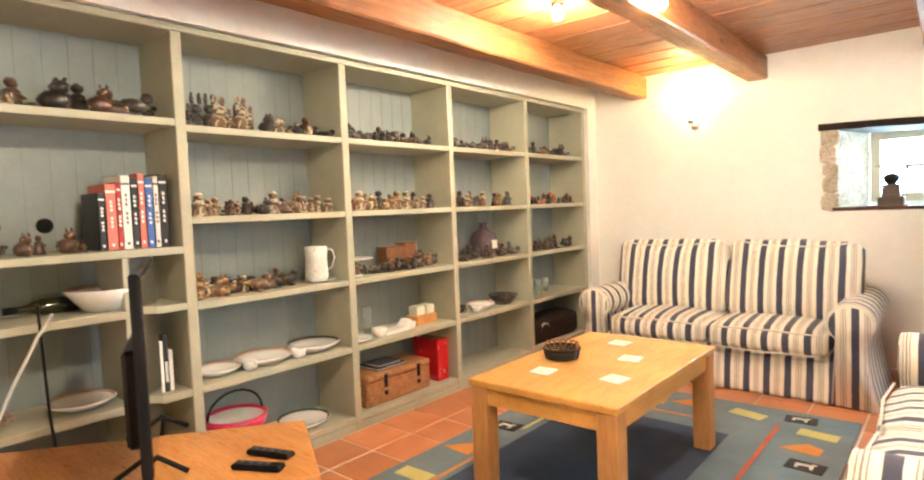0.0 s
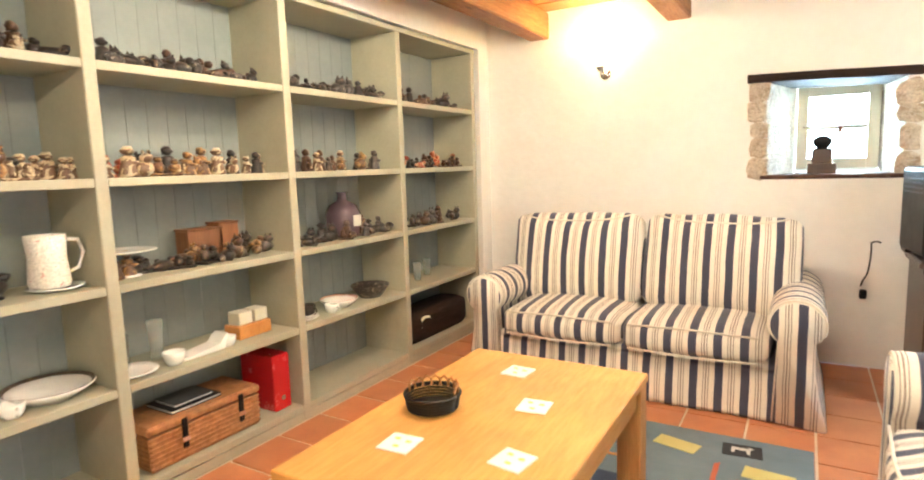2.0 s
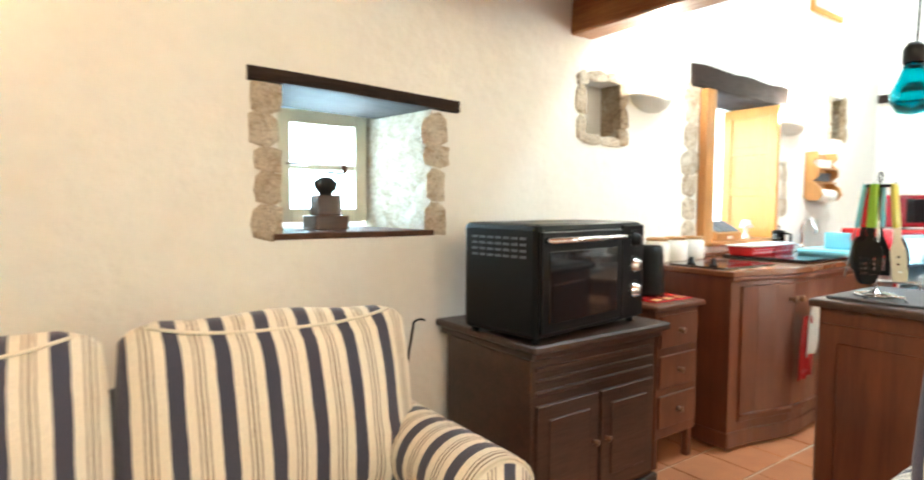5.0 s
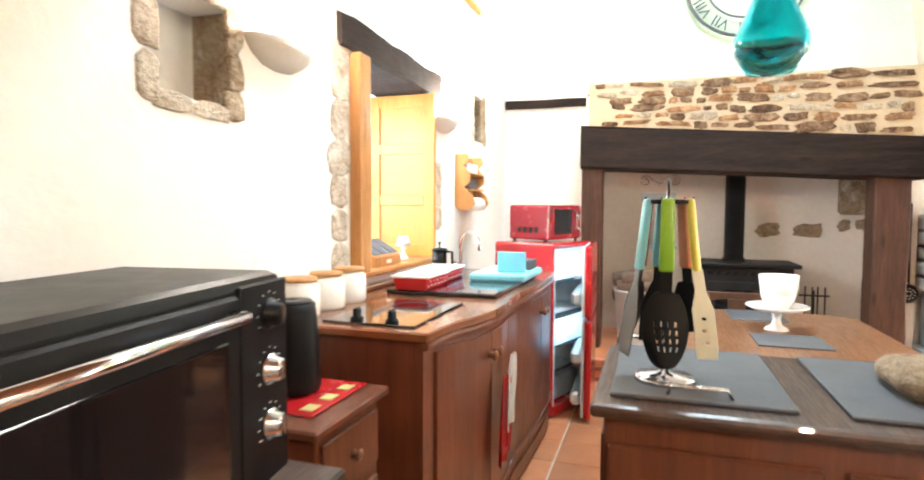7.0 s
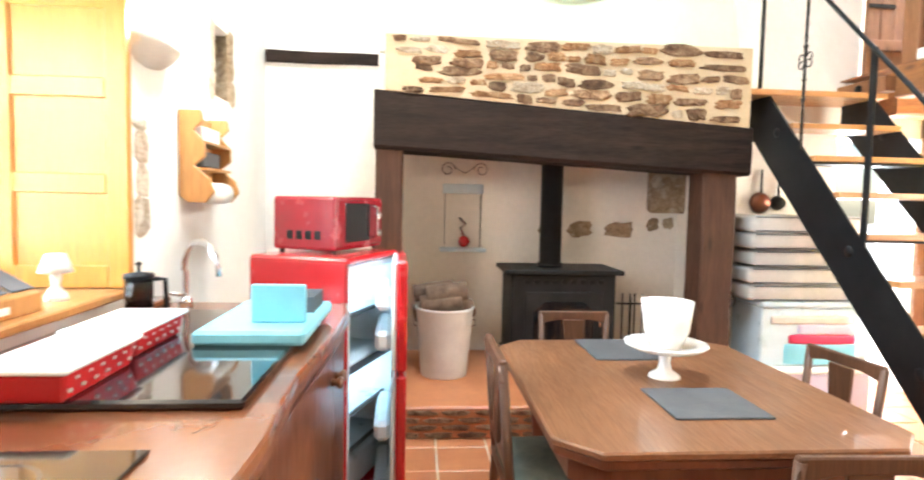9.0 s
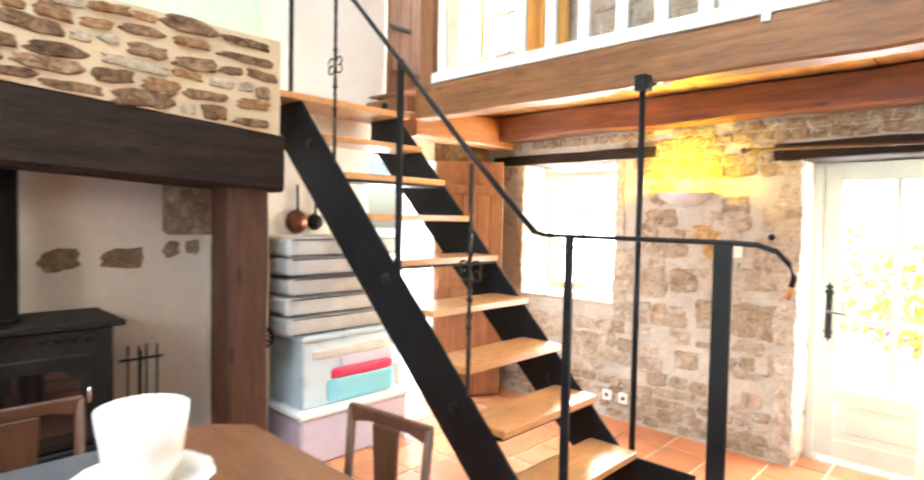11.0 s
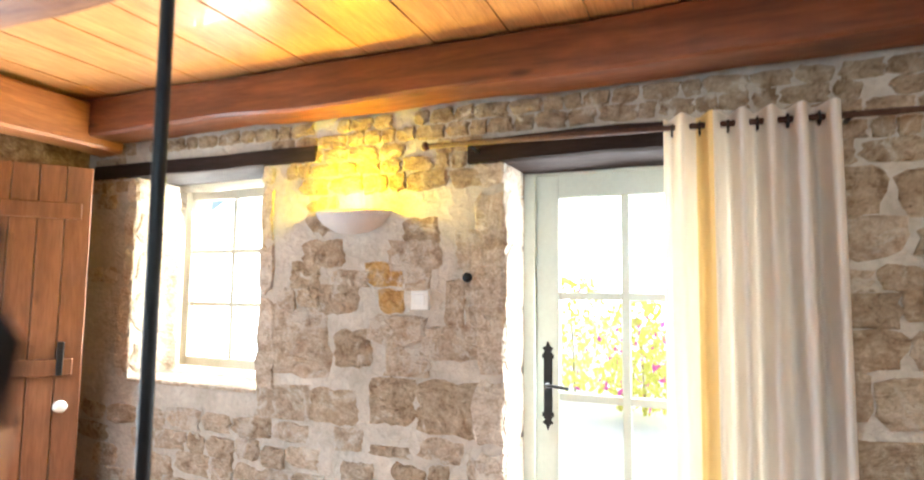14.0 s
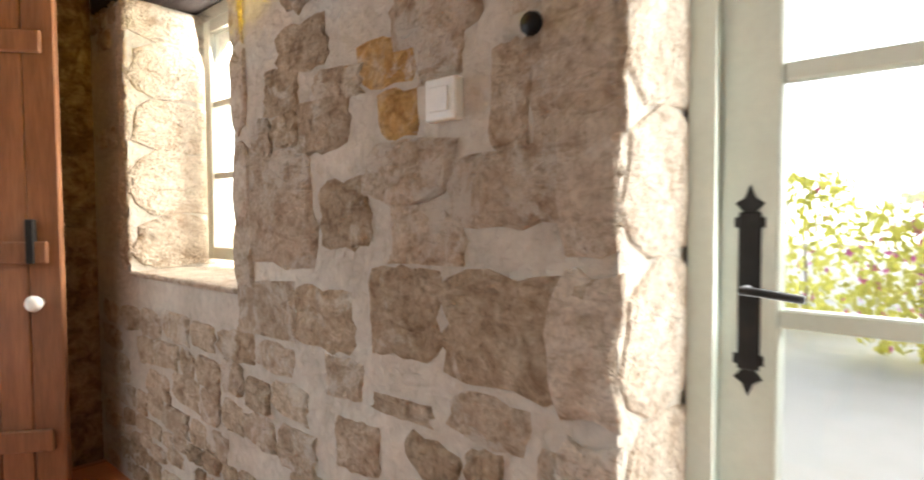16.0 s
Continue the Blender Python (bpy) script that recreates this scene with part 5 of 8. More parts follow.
# ---- sofas ----
def sofa(loc, rz, width, label, pillows):
    """A loose-covered two-seat sofa facing -y in its own frame; its foot centre is at loc."""
    s = thing("sofa", label, "sofa", loc, rz, "striped sofas")
    W = WM[s]
    hw = width / 2
    def put(name, b, mat, lab="", parent=None):
        b.transform(W)
        return part(name, b, mat, parent or s, lab, True)
    ai = hw - 0.27
    b = cushion(-hw + 0.10, hw - 0.10, -0.415, 0.42, 0.0, 0.275, 0.006, 0.02, seed=1)
    for v in b.verts:
        f = max(0.0, 0.24 - v.co.z) / 0.24
        v.co.x *= 1 + 0.035 * f
        if v.co.y < 0:
            v.co.y -= 0.03 * f + 0.008 * f * math.sin(v.co.x * 19)
    put("skirt", b, "stripe_x")
    put("seat_base", box(-hw + 0.2, hw - 0.2, -0.40, 0.40, 0.26, 0.305), "stripe_x")
    put("back", cushion(-hw + 0.16, hw - 0.16, 0.24, 0.48, 0.05, 0.78, 0.02, 0.09, seed=2), "stripe_x")
    for sgn in (-1, 1):
        c = sgn * (hw - 0.15)
        # rolled arm: upright panel under a fat scroll
        prof = []
        for i in range(21):
            a = radians(-50 + 280 * i / 20)
            prof.append((sgn * 0.135 * math.cos(a) * 0.98, 0.545 + 0.125 * math.sin(a)))
        poly = [(c + p * 1.0, q) for p, q in prof]
        poly = poly + [(c - sgn * 0.105, 0.02), (c + sgn * 0.15, 0.0), (c + sgn * 0.115, 0.14), (c + sgn * 0.088, 0.30)]
        b = bmesh.new()
        ys = [-0.46, -0.45, -0.43] + [-0.43 + 0.86 * i / 12 for i in range(1, 13)]
        rings = []
        cx, cz = c, 0.40
        for yv in ys:
            sc = 0.93 if yv == -0.46 else (0.98 if yv == -0.45 else 1.0)
            rings.append([b.verts.new((cx + (p - cx) * sc, yv, cz + (q - cz) * sc if q > 0.03 else q) ) for p, q in poly])
        nn = len(poly)
        for p, q in zip(rings, rings[1:]):
            for j in range(nn):
                b.faces.new((p[j], p[(j + 1) % nn], q[(j + 1) % nn], q[j]))
        front = b.faces.new(rings[0])
        b.faces.new(rings[-1][::-1])
        bmesh.ops.recalc_face_normals(b, faces=b.faces[:])
        arm = put("arm", b, "stripe_y")
        put("arm_front", prism([(cx + (p - cx) * 0.90, cz + (q - cz) * 0.92 if q > 0.03 else q) for p, q in poly], "y", -0.466, -0.458), "stripe_x", parent=arm)
        put("piping", tube([(cx + (p - cx) * 0.97, -0.455, cz + (q - cz) * 0.97) for p, q in poly[:21]], 0.006, 6), "piping", parent=arm)
    for sgn in (-1, 1):
        x0, x1 = (-ai + 0.005, -0.006) if sgn < 0 else (0.006, ai - 0.005)
        c = put("seat_cushion", cushion(x0, x1, -0.47, 0.22, 0.30, 0.465, 0.035, 0.05, seed=3 + sgn), "stripe_x")
        for zz in (0.315, 0.452):
            put("piping", tube([(x0 + 0.04, -0.475, zz), ((x0 + x1) / 2, -0.492, zz + (0.012 if zz > 0.4 else -0.004)), (x1 - 0.04, -0.475, zz)], 0.006, 6), "piping", parent=c)
        mm = pose(0, 0, 0, -12.5 - sgn, sgn * 0.8, sgn * -3.0)
        bx = sgn * 0.452
        wx = 0.43
        b = cushion(-wx, wx, -0.105, 0.105, -0.29, 0.29, 0.05, 0.07, seed=6 + sgn)
        for v in b.verts:
            if v.co.z > 0.2:
                v.co.z += 0.045 * (abs(v.co.x) / wx) ** 3 - 0.015
            if v.co.y < 0:
                # slack cover: shallow folds fanning from the lower outer corner
                d = math.hypot(v.co.x - sgn * wx, v.co.z + 0.29)
                v.co.y += 0.012 * math.sin(d * 46 + v.co.x * 5) * max(0.0, 1 - d / 0.42)
        b.transform(Matrix.Translation((bx, 0.12, 0.715)) @ mm)
        c = put("back_cushion", b, "stripe_x")
        b = tube([((2 * wx - 0.12) * (i - 4) / 8, -0.085, 0.258 + 0.036 * (abs(i - 4) / 4) ** 3) for i in range(9)], 0.006, 6)
        b.transform(Matrix.Translation((bx, 0.12, 0.715)) @ mm)
        put("piping", b, "piping", parent=c)
    return s


sofa((-1.385, 4.68, 0), 0, 2.07, "striped navy and cream two-seat sofa with rolled arms against the wall", 2)
sofa((0.26, 2.62, 0), -90, 2.0, "striped navy and cream two-seat sofa beside the rug", 2)

# coffee table
ct = thing("coffee_table", "pale oak coffee table with square legs, standing on the rug", "coffee table", (-1.36, 2.57, 0.014))
tx0, tx1, ty0, ty1, tz = -1.735, -0.985, 1.975, 3.165, 0.565
part("tabletop", box(tx0, tx1, ty0, ty1, tz - 0.032, tz, 0.004), "oak", ct)
for lx in (tx0 + 0.005, tx1 - 0.095):
    for ly in (ty0 + 0.005, ty1 - 0.095):
        part("leg", box(lx, lx + 0.09, ly, ly + 0.09, 0.014, tz - 0.032, 0.004), "oak_z", ct)
for a in ((tx0 + 0.095, tx1 - 0.095, ty0 + 0.02, ty0 + 0.045), (tx0 + 0.095, tx1 - 0.095, ty1 - 0.045, ty1 - 0.02), (tx0 + 0.02, tx0 + 0.045, ty0 + 0.095, ty1 - 0.095), (tx1 - 0.045, tx1 - 0.02, ty0 + 0.095, ty1 - 0.095)):
    part("apron", box(*a, tz - 0.115, tz - 0.032, 0.002), "oak", ct)
for i, (cx, cy, rz) in enumerate(((-1.50, 2.26, 4), (-1.16, 2.32, -8), (-1.25, 2.68, 6), (-1.44, 2.96, -3))):
    t = thing("coaster", "square white coaster with small printed marks", "coaster", (cx, cy, tz), rz, "coasters")
    b = box(-0.052, 0.052, -0.052, 0.052, 0, 0.006, 0.002)
    b.transform(WM[t])
    part("tile", b, "white_paint", t)
    for qx, qy in ((-0.02, 0.02), (0.022, 0.012), (0.0, -0.024)):
        b = box(qx - 0.009, qx + 0.009, qy - 0.006, qy + 0.006, 0.006, 0.0068)
        b.transform(WM[t])
        part("mark", b, "yellow", t, "faint printed mark")
t = thing("wire_basket", "small round dark woven basket", "basket", (-1.56, 2.53, tz))
for i in range(5):
    z = 0.006 + 0.010 * i
    part("wire_ring", tube([(-1.56 + (0.085 + 0.002 * i) * math.cos(a), 2.53 + (0.085 + 0.002 * i) * math.sin(a), tz + z) for a in [2 * math.pi * k / 20 for k in range(21)]], 0.0045, 6), "iron", t)
for k in range(9):
    a = 0.2 + 2.9 * k / 8
    part("wire_loop", tube([(-1.56 + 0.088 * math.cos(a + q), 2.53 + 0.088 * math.sin(a + q), tz + h) for q, h in ((-0.2, 0.045), (-0.17, 0.068), (0.0, 0.08), (0.17, 0.068), (0.2, 0.045))], 0.005, 5), "wicker", t, "brown woven loop")
part("base", lathe([(0.0, 0), (0.085, 0), (0.085, 0.005), (0.0, 0.005)], (-1.56, 2.53, tz + 0.001), 20), "black", t)
part("rim", tube([(-1.56 + 0.095 * math.cos(a), 2.53 + 0.095 * math.sin(a), tz + 0.052) for a in [2 * math.pi * k / 20 for k in range(21)]], 0.006, 6), "iron", t)

# rug
rg = thing("rug", "slate-blue wool rug with navy centre and folk-art motifs", "rug", (-1.33, 2.5, 0.0))
RX0, RX1, RY0, RY1 = -2.26, -0.41, 0.95, 3.96
part("field", box(RX0, RX1, RY0, RY1, 0.002, 0.013, 0.004), "rug", rg)
part("centre", box(-1.93, -0.98, 1.6, 3.36, 0.013, 0.0145), "rug_navy", rg, "navy centre field")
def patch(poly, material, z=0.0155, name="motif"):
    part(name, prism(poly, "z", 0.013, z), material, rg)


def rect(cx, cy, w, h, a=0.0):
    c, s = math.cos(radians(a)), math.sin(radians(a))
    return [(cx + p * c - q * s, cy + p * s + q * c) for p, q in ((-w, -h), (w, -h), (w, h), (-w, h))]


for lx, ly0, ly1, mt in ((-0.79, 2.3, 3.66, "rug_red"), (-1.98, 1.3, 2.5, "rug_orange"), (-0.80, 1.2, 2.1, "rug_orange"), (-1.99, 2.75, 3.4, "rug_yellow")):
    patch([(lx - 0.012, ly0), (lx + 0.010, ly0 + 0.03), (lx + 0.014, ly1), (lx - 0.008, ly1 - 0.02)], mt, name="stripe")
patch([(-1.9, 3.50), (-1.1, 3.52), (-1.1, 3.535), (-1.9, 3.53)], "rug_orange", name="stripe")
mrnd = random.Random(4)
for i, (cx, cy) in enumerate(((-0.56, 3.15), (-0.62, 3.38), (-0.58, 3.62), (-0.60, 2.85), (-0.58, 2.5), (-0.60, 2.1), (-0.58, 1.7), (-2.12, 3.2), (-2.10, 2.75), (-2.12, 2.35), (-2.10, 1.95), (-2.12, 1.55), (-1.75, 3.76), (-1.35, 3.78), (-0.98, 3.76), (-1.55, 3.7), (-0.70, 3.82))):
    k = i % 4
    a = mrnd.uniform(-25, 25)
    if k == 0:
        patch(rect(cx, cy, 0.085, 0.06, a * 0.3), "rug_black")
        b = bmesh.new()
        part("motif_animal", prism([(cx - 0.045, cy - 0.03), (cx - 0.03, cy - 0.03), (cx - 0.03, cy), (cx + 0.02, cy), (cx + 0.02, cy - 0.03), (cx + 0.035, cy - 0.03), (cx + 0.035, cy + 0.02), (cx + 0.05, cy + 0.035), (cx + 0.03, cy + 0.04), (cx + 0.02, cy + 0.025), (cx - 0.045, cy + 0.025)], "z", 0.0155, 0.0165), "grey_fabric", rg)
    elif k == 1:
        patch([(cx - 0.10, cy - 0.05), (cx + 0.09, cy - 0.07), (cx + 0.10, cy + 0.03), (cx + 0.02, cy + 0.075), (cx - 0.04, cy + 0.02)], "rug_orange")
    elif k == 2:
        patch(rect(cx, cy, 0.10, 0.05, a), "rug_yellow")
    else:
        patch(rect(cx, cy, 0.07, 0.055, a * 0.3), "rug_orange")
        part("motif_animal", prism([(cx - 0.04, cy - 0.028), (cx - 0.028, cy - 0.028), (cx - 0.028, cy), (cx + 0.016, cy), (cx + 0.016, cy - 0.028), (cx + 0.03, cy - 0.028), (cx + 0.03, cy + 0.016), (cx + 0.045, cy + 0.03), (cx + 0.02, cy + 0.03), (cx + 0.016, cy + 0.02), (cx - 0.04, cy + 0.02)], "z", 0.0155, 0.0165), "rug_black", rg)

# television on its pine unit
tu = thing("tv_unit", "orange-varnished pine television table with cut corners", "tv table", (-2.15, 0.75, 0))
top = [(-1.89, 1.18), (-1.44, 0.93), (-2.17, -0.02), (-2.62, 0.23)]
part("top", prism(top, "z", 0.545, 0.578, 0.004), "pine", tu)
UM = Matrix.Translation((-1.89, 1.18, 0)) @ pose(0, 0, 0, 0, 0, -29)
def tup(name, b):
    b.transform(UM)
    part(name, b, "pine", tu)


tup("side_panel", box(0.02, 0.49, -0.045, -0.02, 0.0, 0.545))
tup("side_panel", box(0.02, 0.49, -1.16, -1.135, 0.0, 0.545))
tup("back_panel", box(0.02, 0.04, -1.135, -0.045, 0.05, 0.545))
tup("shelf", box(0.04, 0.49, -1.135, -0.045, 0.24, 0.265))
tup("drawer_front", box(0.47, 0.492, -1.13, -0.05, 0.38, 0.53, 0.004))
tv = thing("television", "flat black television seen edge-on on a stand", "television", (-2.05, 0.72, 0.58), 0)
tm = Matrix.Translation((-2.03, 0.69, 0.58)) @ pose(0, 0, 0, 0, 0, 156)
def tvp(name, b, mat, lab="", parent=None):
    b.transform(tm)
    return part(name, b, mat, parent or tv, lab)
tvp("casing", box(-0.38, 0.38, -0.014, 0.014, 0.05, 0.64, 0.006), "black", )
tvp("back_hump", box(-0.22, 0.22, 0.014, 0.06, 0.10, 0.40, 0.012), "black")
tvp("screen", box(-0.365, 0.365, -0.0165, -0.014, 0.065, 0.625), "black_gloss", "dark glossy screen")
tvp("foot", tube([(-0.22, -0.10, 0.008), (-0.20, 0, 0.075), (-0.18, 0.10, 0.008)], 0.009), "black")
tvp("foot", tube([(0.22, -0.10, 0.008), (0.20, 0, 0.075), (0.18, 0.10, 0.008)], 0.009), "black")
t = thing("power_cable", "thin black cable hanging down behind the television", "cable", (-2.78, 0.6, 0))
part("wire", tube([(-2.75, 0.56, 1.05), (-2.77, 0.57, 0.9), (-2.78, 0.58, 0.6), (-2.76, 0.6, 0.3), (-2.72, 0.62, 0.02)], 0.006), "black", t)
t = thing("aerial_cable", "grey cable looping across the bookcase", "cable", (-2.7, 0.4, 0.6))
part("wire", tube([(-2.80, 0.62, 1.0), (-2.74, 0.55, 0.92), (-2.70, 0.45, 0.75), (-2.62, 0.36, 0.60)], 0.006), "grey_fabric", t)
for i, (rx, ry, a) in enumerate(((-1.70, 0.92, 20), (-1.64, 0.84, 28))):
    t = thing("remote_control", "black remote control lying on the pine table", "remote control", (rx, ry, 0.578), a)
    b = box(-0.085, 0.085, -0.022, 0.022, 0, 0.018, 0.006)
    b.transform(WM[t])
    part("body", b, "black", t)
    for k in range(4):
        b = box(-0.06 + 0.03 * k, -0.045 + 0.03 * k, -0.012, 0.012, 0.018, 0.021, 0.002)
        b.transform(WM[t])
        part("button", b, "slate", t)


# ---- wall lamps ----
def bowl_sconce(x, y, z, sgn, r=0.2, bulb="bulb"):
    """A half-bowl plaster uplighter on a wall across y."""
    t = thing("wall_lamp", "white plaster half-bowl wall uplighter, lit", "wall lamp", (x, y, z), group="plaster uplighters")
    prof = [(0.01, -0.105), (r * 0.45, -0.095), (r * 0.75, -0.065), (r * 0.93, -0.03), (r, 0.0), (r * 0.95, 0.0), (r * 0.87, -0.028), (r * 0.68, -0.058), (r * 0.4, -0.085), (0.01, -0.094)]
    m = pose(0, 0, 0, 0, 0, 180 if sgn < 0 else 0) @ Matrix.Diagonal((1, 0.62, 1, 1))
    part("bowl", lathe(prof, (x, y, z), 20, m, arc=180), "plasterlamp", t)
    part("bulb", lathe([(0.0, 0), (0.02, 0.01), (0.028, 0.035), (0.015, 0.055), (0.0, 0.06)], (x, y + sgn * 0.06, z - 0.06), 10), bulb, t, "lit bulb")


bowl_sconce(1.69, NY, 2.08, -1)
bowl_sconce(3.56, NY, 2.07, -1)
bowl_sconce(3.58, SY, 1.765, 1, 0.2, "bulb_yellow")
t = thing("wall_lamp", "wall sconce with a lit glass shade on a brass ball", "wall lamp", (-1.82, 5.36, 2.05))
part("backplate", lathe([(0.0, 0), (0.045, 0), (0.04, 0.012), (0.0, 0.016)], (-1.82, NY, 2.03), 16, pose(0, 0, 0, 90)), "chrome", t)
part("arm", tube([(-1.82, NY - 0.01, 2.03), (-1.82, NY - 0.08, 2.02), (-1.82, NY - 0.12, 2.06)], 0.008), "chrome", t)
part("ball", lathe([(0.0, -0.03), (0.025, -0.022), (0.034, 0.0), (0.028, 0.02), (0.0, 0.03)], (-1.82, NY - 0.12, 2.06), 14), "chrome", t)
part("shade", lathe([(0.03, 0.0), (0.06, 0.04), (0.075, 0.11), (0.085, 0.13), (0.08, 0.13), (0.068, 0.11), (0.052, 0.045), (0.02, 0.006)], (-1.82, NY - 0.12, 2.08), 18), "bulb_soft", t, "glowing frosted glass shade")
bs = thing("ceiling_spot", "small lit spotlight fixed to the side of a beam", "spotlight", (-1.22, 2.93, 2.39), group="ceiling spots")
part("base", lathe([(0.0, 0), (0.04, 0), (0.035, 0.02), (0.0, 0.024)], (-1.222, 2.93, 2.40), 14, pose(0, 0, 0, 0, 90)), "chrome", bs)
part("bulb", lathe([(0.0, -0.075), (0.025, -0.07), (0.034, -0.04), (0.02, 0.0), (0.0, 0.004)], (-1.19, 2.93, 2.40), 14, pose(0, 0, 0, 0, -50)), "bulb", bs, "bright warm bulb")
# The fitting at (-0.60, 0.9) is added to go with the fill lamp.
for i, (lx, ly) in enumerate(((-1.79, 2.98), (-0.60, 0.9))):
    t = thing("ceiling_spot", "small lit ceiling spotlight between the beams, the southern one added", "spotlight", (lx, ly, LOW), group="ceiling spots")
    part("base", lathe([(0.0, 0), (0.04, 0), (0.035, -0.02), (0.0, -0.024)], (lx, ly, LOW), 14), "chrome", t)
    part("bulb", lathe([(0.0, -0.10), (0.025, -0.095), (0.034, -0.065), (0.02, -0.024), (0.0, -0.02)], (lx, ly, LOW), 14), "bulb", t, "bright warm bulb")

# ---- kitchen ----
oc = thing("oven_cabinet", "dark carved wooden cupboard under the oven", "cupboard", (0.45, 5.0, 0))
part("body", box(0.07, 0.88, 4.72, 5.33, 0.06, 0.78, 0.004), "darkcab", oc)
part("top", box(0.03, 0.92, 4.66, 5.38, 0.78, 0.815, 0.008), "darkcab", oc)
part("cornice", box(0.05, 0.895, 4.69, 5.36, 0.745, 0.78, 0.008), "darkcab", oc)
part("plinth", box(0.05, 0.90, 4.70, 5.35, 0.0, 0.06, 0.006), "darkcab", oc)
for dx0, dx1 in ((0.09, 0.46), (0.48, 0.85)):
    d = part("door", box(dx0, dx1, 4.70, 4.722, 0.09, 0.55, 0.004), "darkcab", oc)
    part("panel", box(dx0 + 0.06, dx1 - 0.06, 4.692, 4.702, 0.15, 0.49, 0.006), "darkcab", d)
    part("knob", lathe([(0.012, 0), (0.008, 0.01), (0.016, 0.022), (0.0, 0.03)], (dx0 + 0.34 if dx0 < 0.4 else dx0 + 0.03, 4.70, 0.33), 10, pose(0, 0, 0, 90)), "knob", d)
for k in range(3):
    part("moulding", box(0.09, 0.85, 4.706, 4.722, 0.59 + 0.05 * k, 0.61 + 0.05 * k, 0.004), "darkcab", oc)
ORM = Matrix.Translation((0.04, 4.66, 0)) @ pose(0, 0, 0, 0, 0, 8) @ Matrix.Translation((0.0, -4.74, 0))
ov = thing("mini_oven", "black countertop oven with a glass door and chrome handle", "oven", (0.4, 4.95, 0.815))
def ovp(n, b, m, parent, lab=""):
    b.transform(ORM)
    return part(n, b, m, parent, lab)


ovp("casing", box(0.0, 0.80, 4.74, 5.16, 0.835, 1.30, 0.025, seg=2), "black", ov)
ovp("fascia", box(0.60, 0.79, 4.728, 4.74, 0.85, 1.285, 0.004), "black", ov)
dr = ovp("door", box(0.01, 0.59, 4.722, 4.742, 0.86, 1.27, 0.006), "black", ov)
ovp("glass", box(0.05, 0.545, 4.717, 4.723, 0.90, 1.19, 0.003), "black_gloss", dr, "dark glass door pane")
ovp("handle", tube([(0.03, 4.722, 1.235), (0.03, 4.69, 1.235), (0.56, 4.69, 1.235), (0.56, 4.722, 1.235)], 0.012, 8), "chrome", dr, "brushed metal handle")
for k in range(3):
    kb = ovp("dial", lathe([(0.034, 0), (0.034, 0.006), (0.026, 0.008), (0.024, 0.028), (0.0, 0.03)], (0.71, 4.728, 0.975 + 0.12 * k), 18, pose(0, 0, 0, 90)), "chrome" if k < 2 else "black", ov, "round control dial")
    ovp("pointer", box(0.707, 0.713, 4.694, 4.70, 0.975 + 0.12 * k - 0.02, 0.975 + 0.12 * k + 0.02), "chrome", kb)
    for q in range(9):
        a = radians(-30 + 30 * q)
        mx, mz = 0.71 + 0.047 * math.cos(a), 0.975 + 0.12 * k + 0.047 * math.sin(a)
        ovp("scale_mark", box(mx - 0.002, mx + 0.002, 4.7268, 4.7282, mz - 0.0015, mz + 0.0015), "white_paint", kb)
for r in range(4):
    for c in range(7):
        y0 = 4.80 + c * 0.045
        ovp("vent_slot", box(-0.003, 0.0005, y0, y0 + 0.032, 1.16 + r * 0.025, 1.17 + r * 0.025), "slate", ov)
for fx in (0.04, 0.76):
    for fy in (4.78, 5.12):
        ovp("foot", lathe([(0.018, 0), (0.018, 0.02)], (fx, fy, 0.8155), 10), "black", ov)
t = thing("electric_lead", "black electric lead hanging beside the cupboard", "lead", (-0.12, 5.3, 0.3))
part("wire", tube([(-0.15 + 0.03 * math.sin(3.1 * k / 16 + 0.5) + 0.06 * max(0, 1 - k / 3), 5.30 + 0.07 * min(1, k / 8), 0.83 + 0.03 * math.sin(k * 0.5) - 0.32 * (k / 16) ** 1.3) for k in range(17)], 0.0055, 6), "black", t)
part("plug", box(-0.17, -0.13, 5.34, 5.385, 0.46, 0.52, 0.008), "black", t)

# little chest with the kettle
kc = thing("small_chest", "small reddish-brown chest of drawers", "chest of drawers", (1.18, 5.05, 0))
part("body", box(1.0, 1.36, 4.80, 5.36, 0.16, 0.84, 0.004), "mahogany", kc)
part("top", box(0.96, 1.39, 4.77, 5.37, 0.84, 0.868, 0.006), "mahogany", kc)
for z in (0.22, 0.43, 0.64):
    d = part("drawer", box(1.02, 1.34, 4.785, 4.80, z, z + 0.17, 0.004), "mahogany", kc)
    part("knob", lathe([(0.014, 0), (0.009, 0.01), (0.018, 0.022), (0.0, 0.03)], (1.18, 4.785, z + 0.085), 12, pose(0, 0, 0, 90)), "knob", d)
for lx in (1.01, 1.31):
    for ly in (4.81, 5.30):
        part("leg", box(lx, lx + 0.04, ly, ly + 0.04, 0, 0.16, 0.004), "mahogany", kc)
t = thing("kettle", "black plastic electric kettle on a red mat", "kettle", (1.22, 5.0, 0.87))
part("body", lathe([(0.0, 0), (0.085, 0.0), (0.088, 0.02), (0.078, 0.22), (0.072, 0.268), (0.0, 0.272)], (1.22, 5.02, 0.882), 24), "black", t)
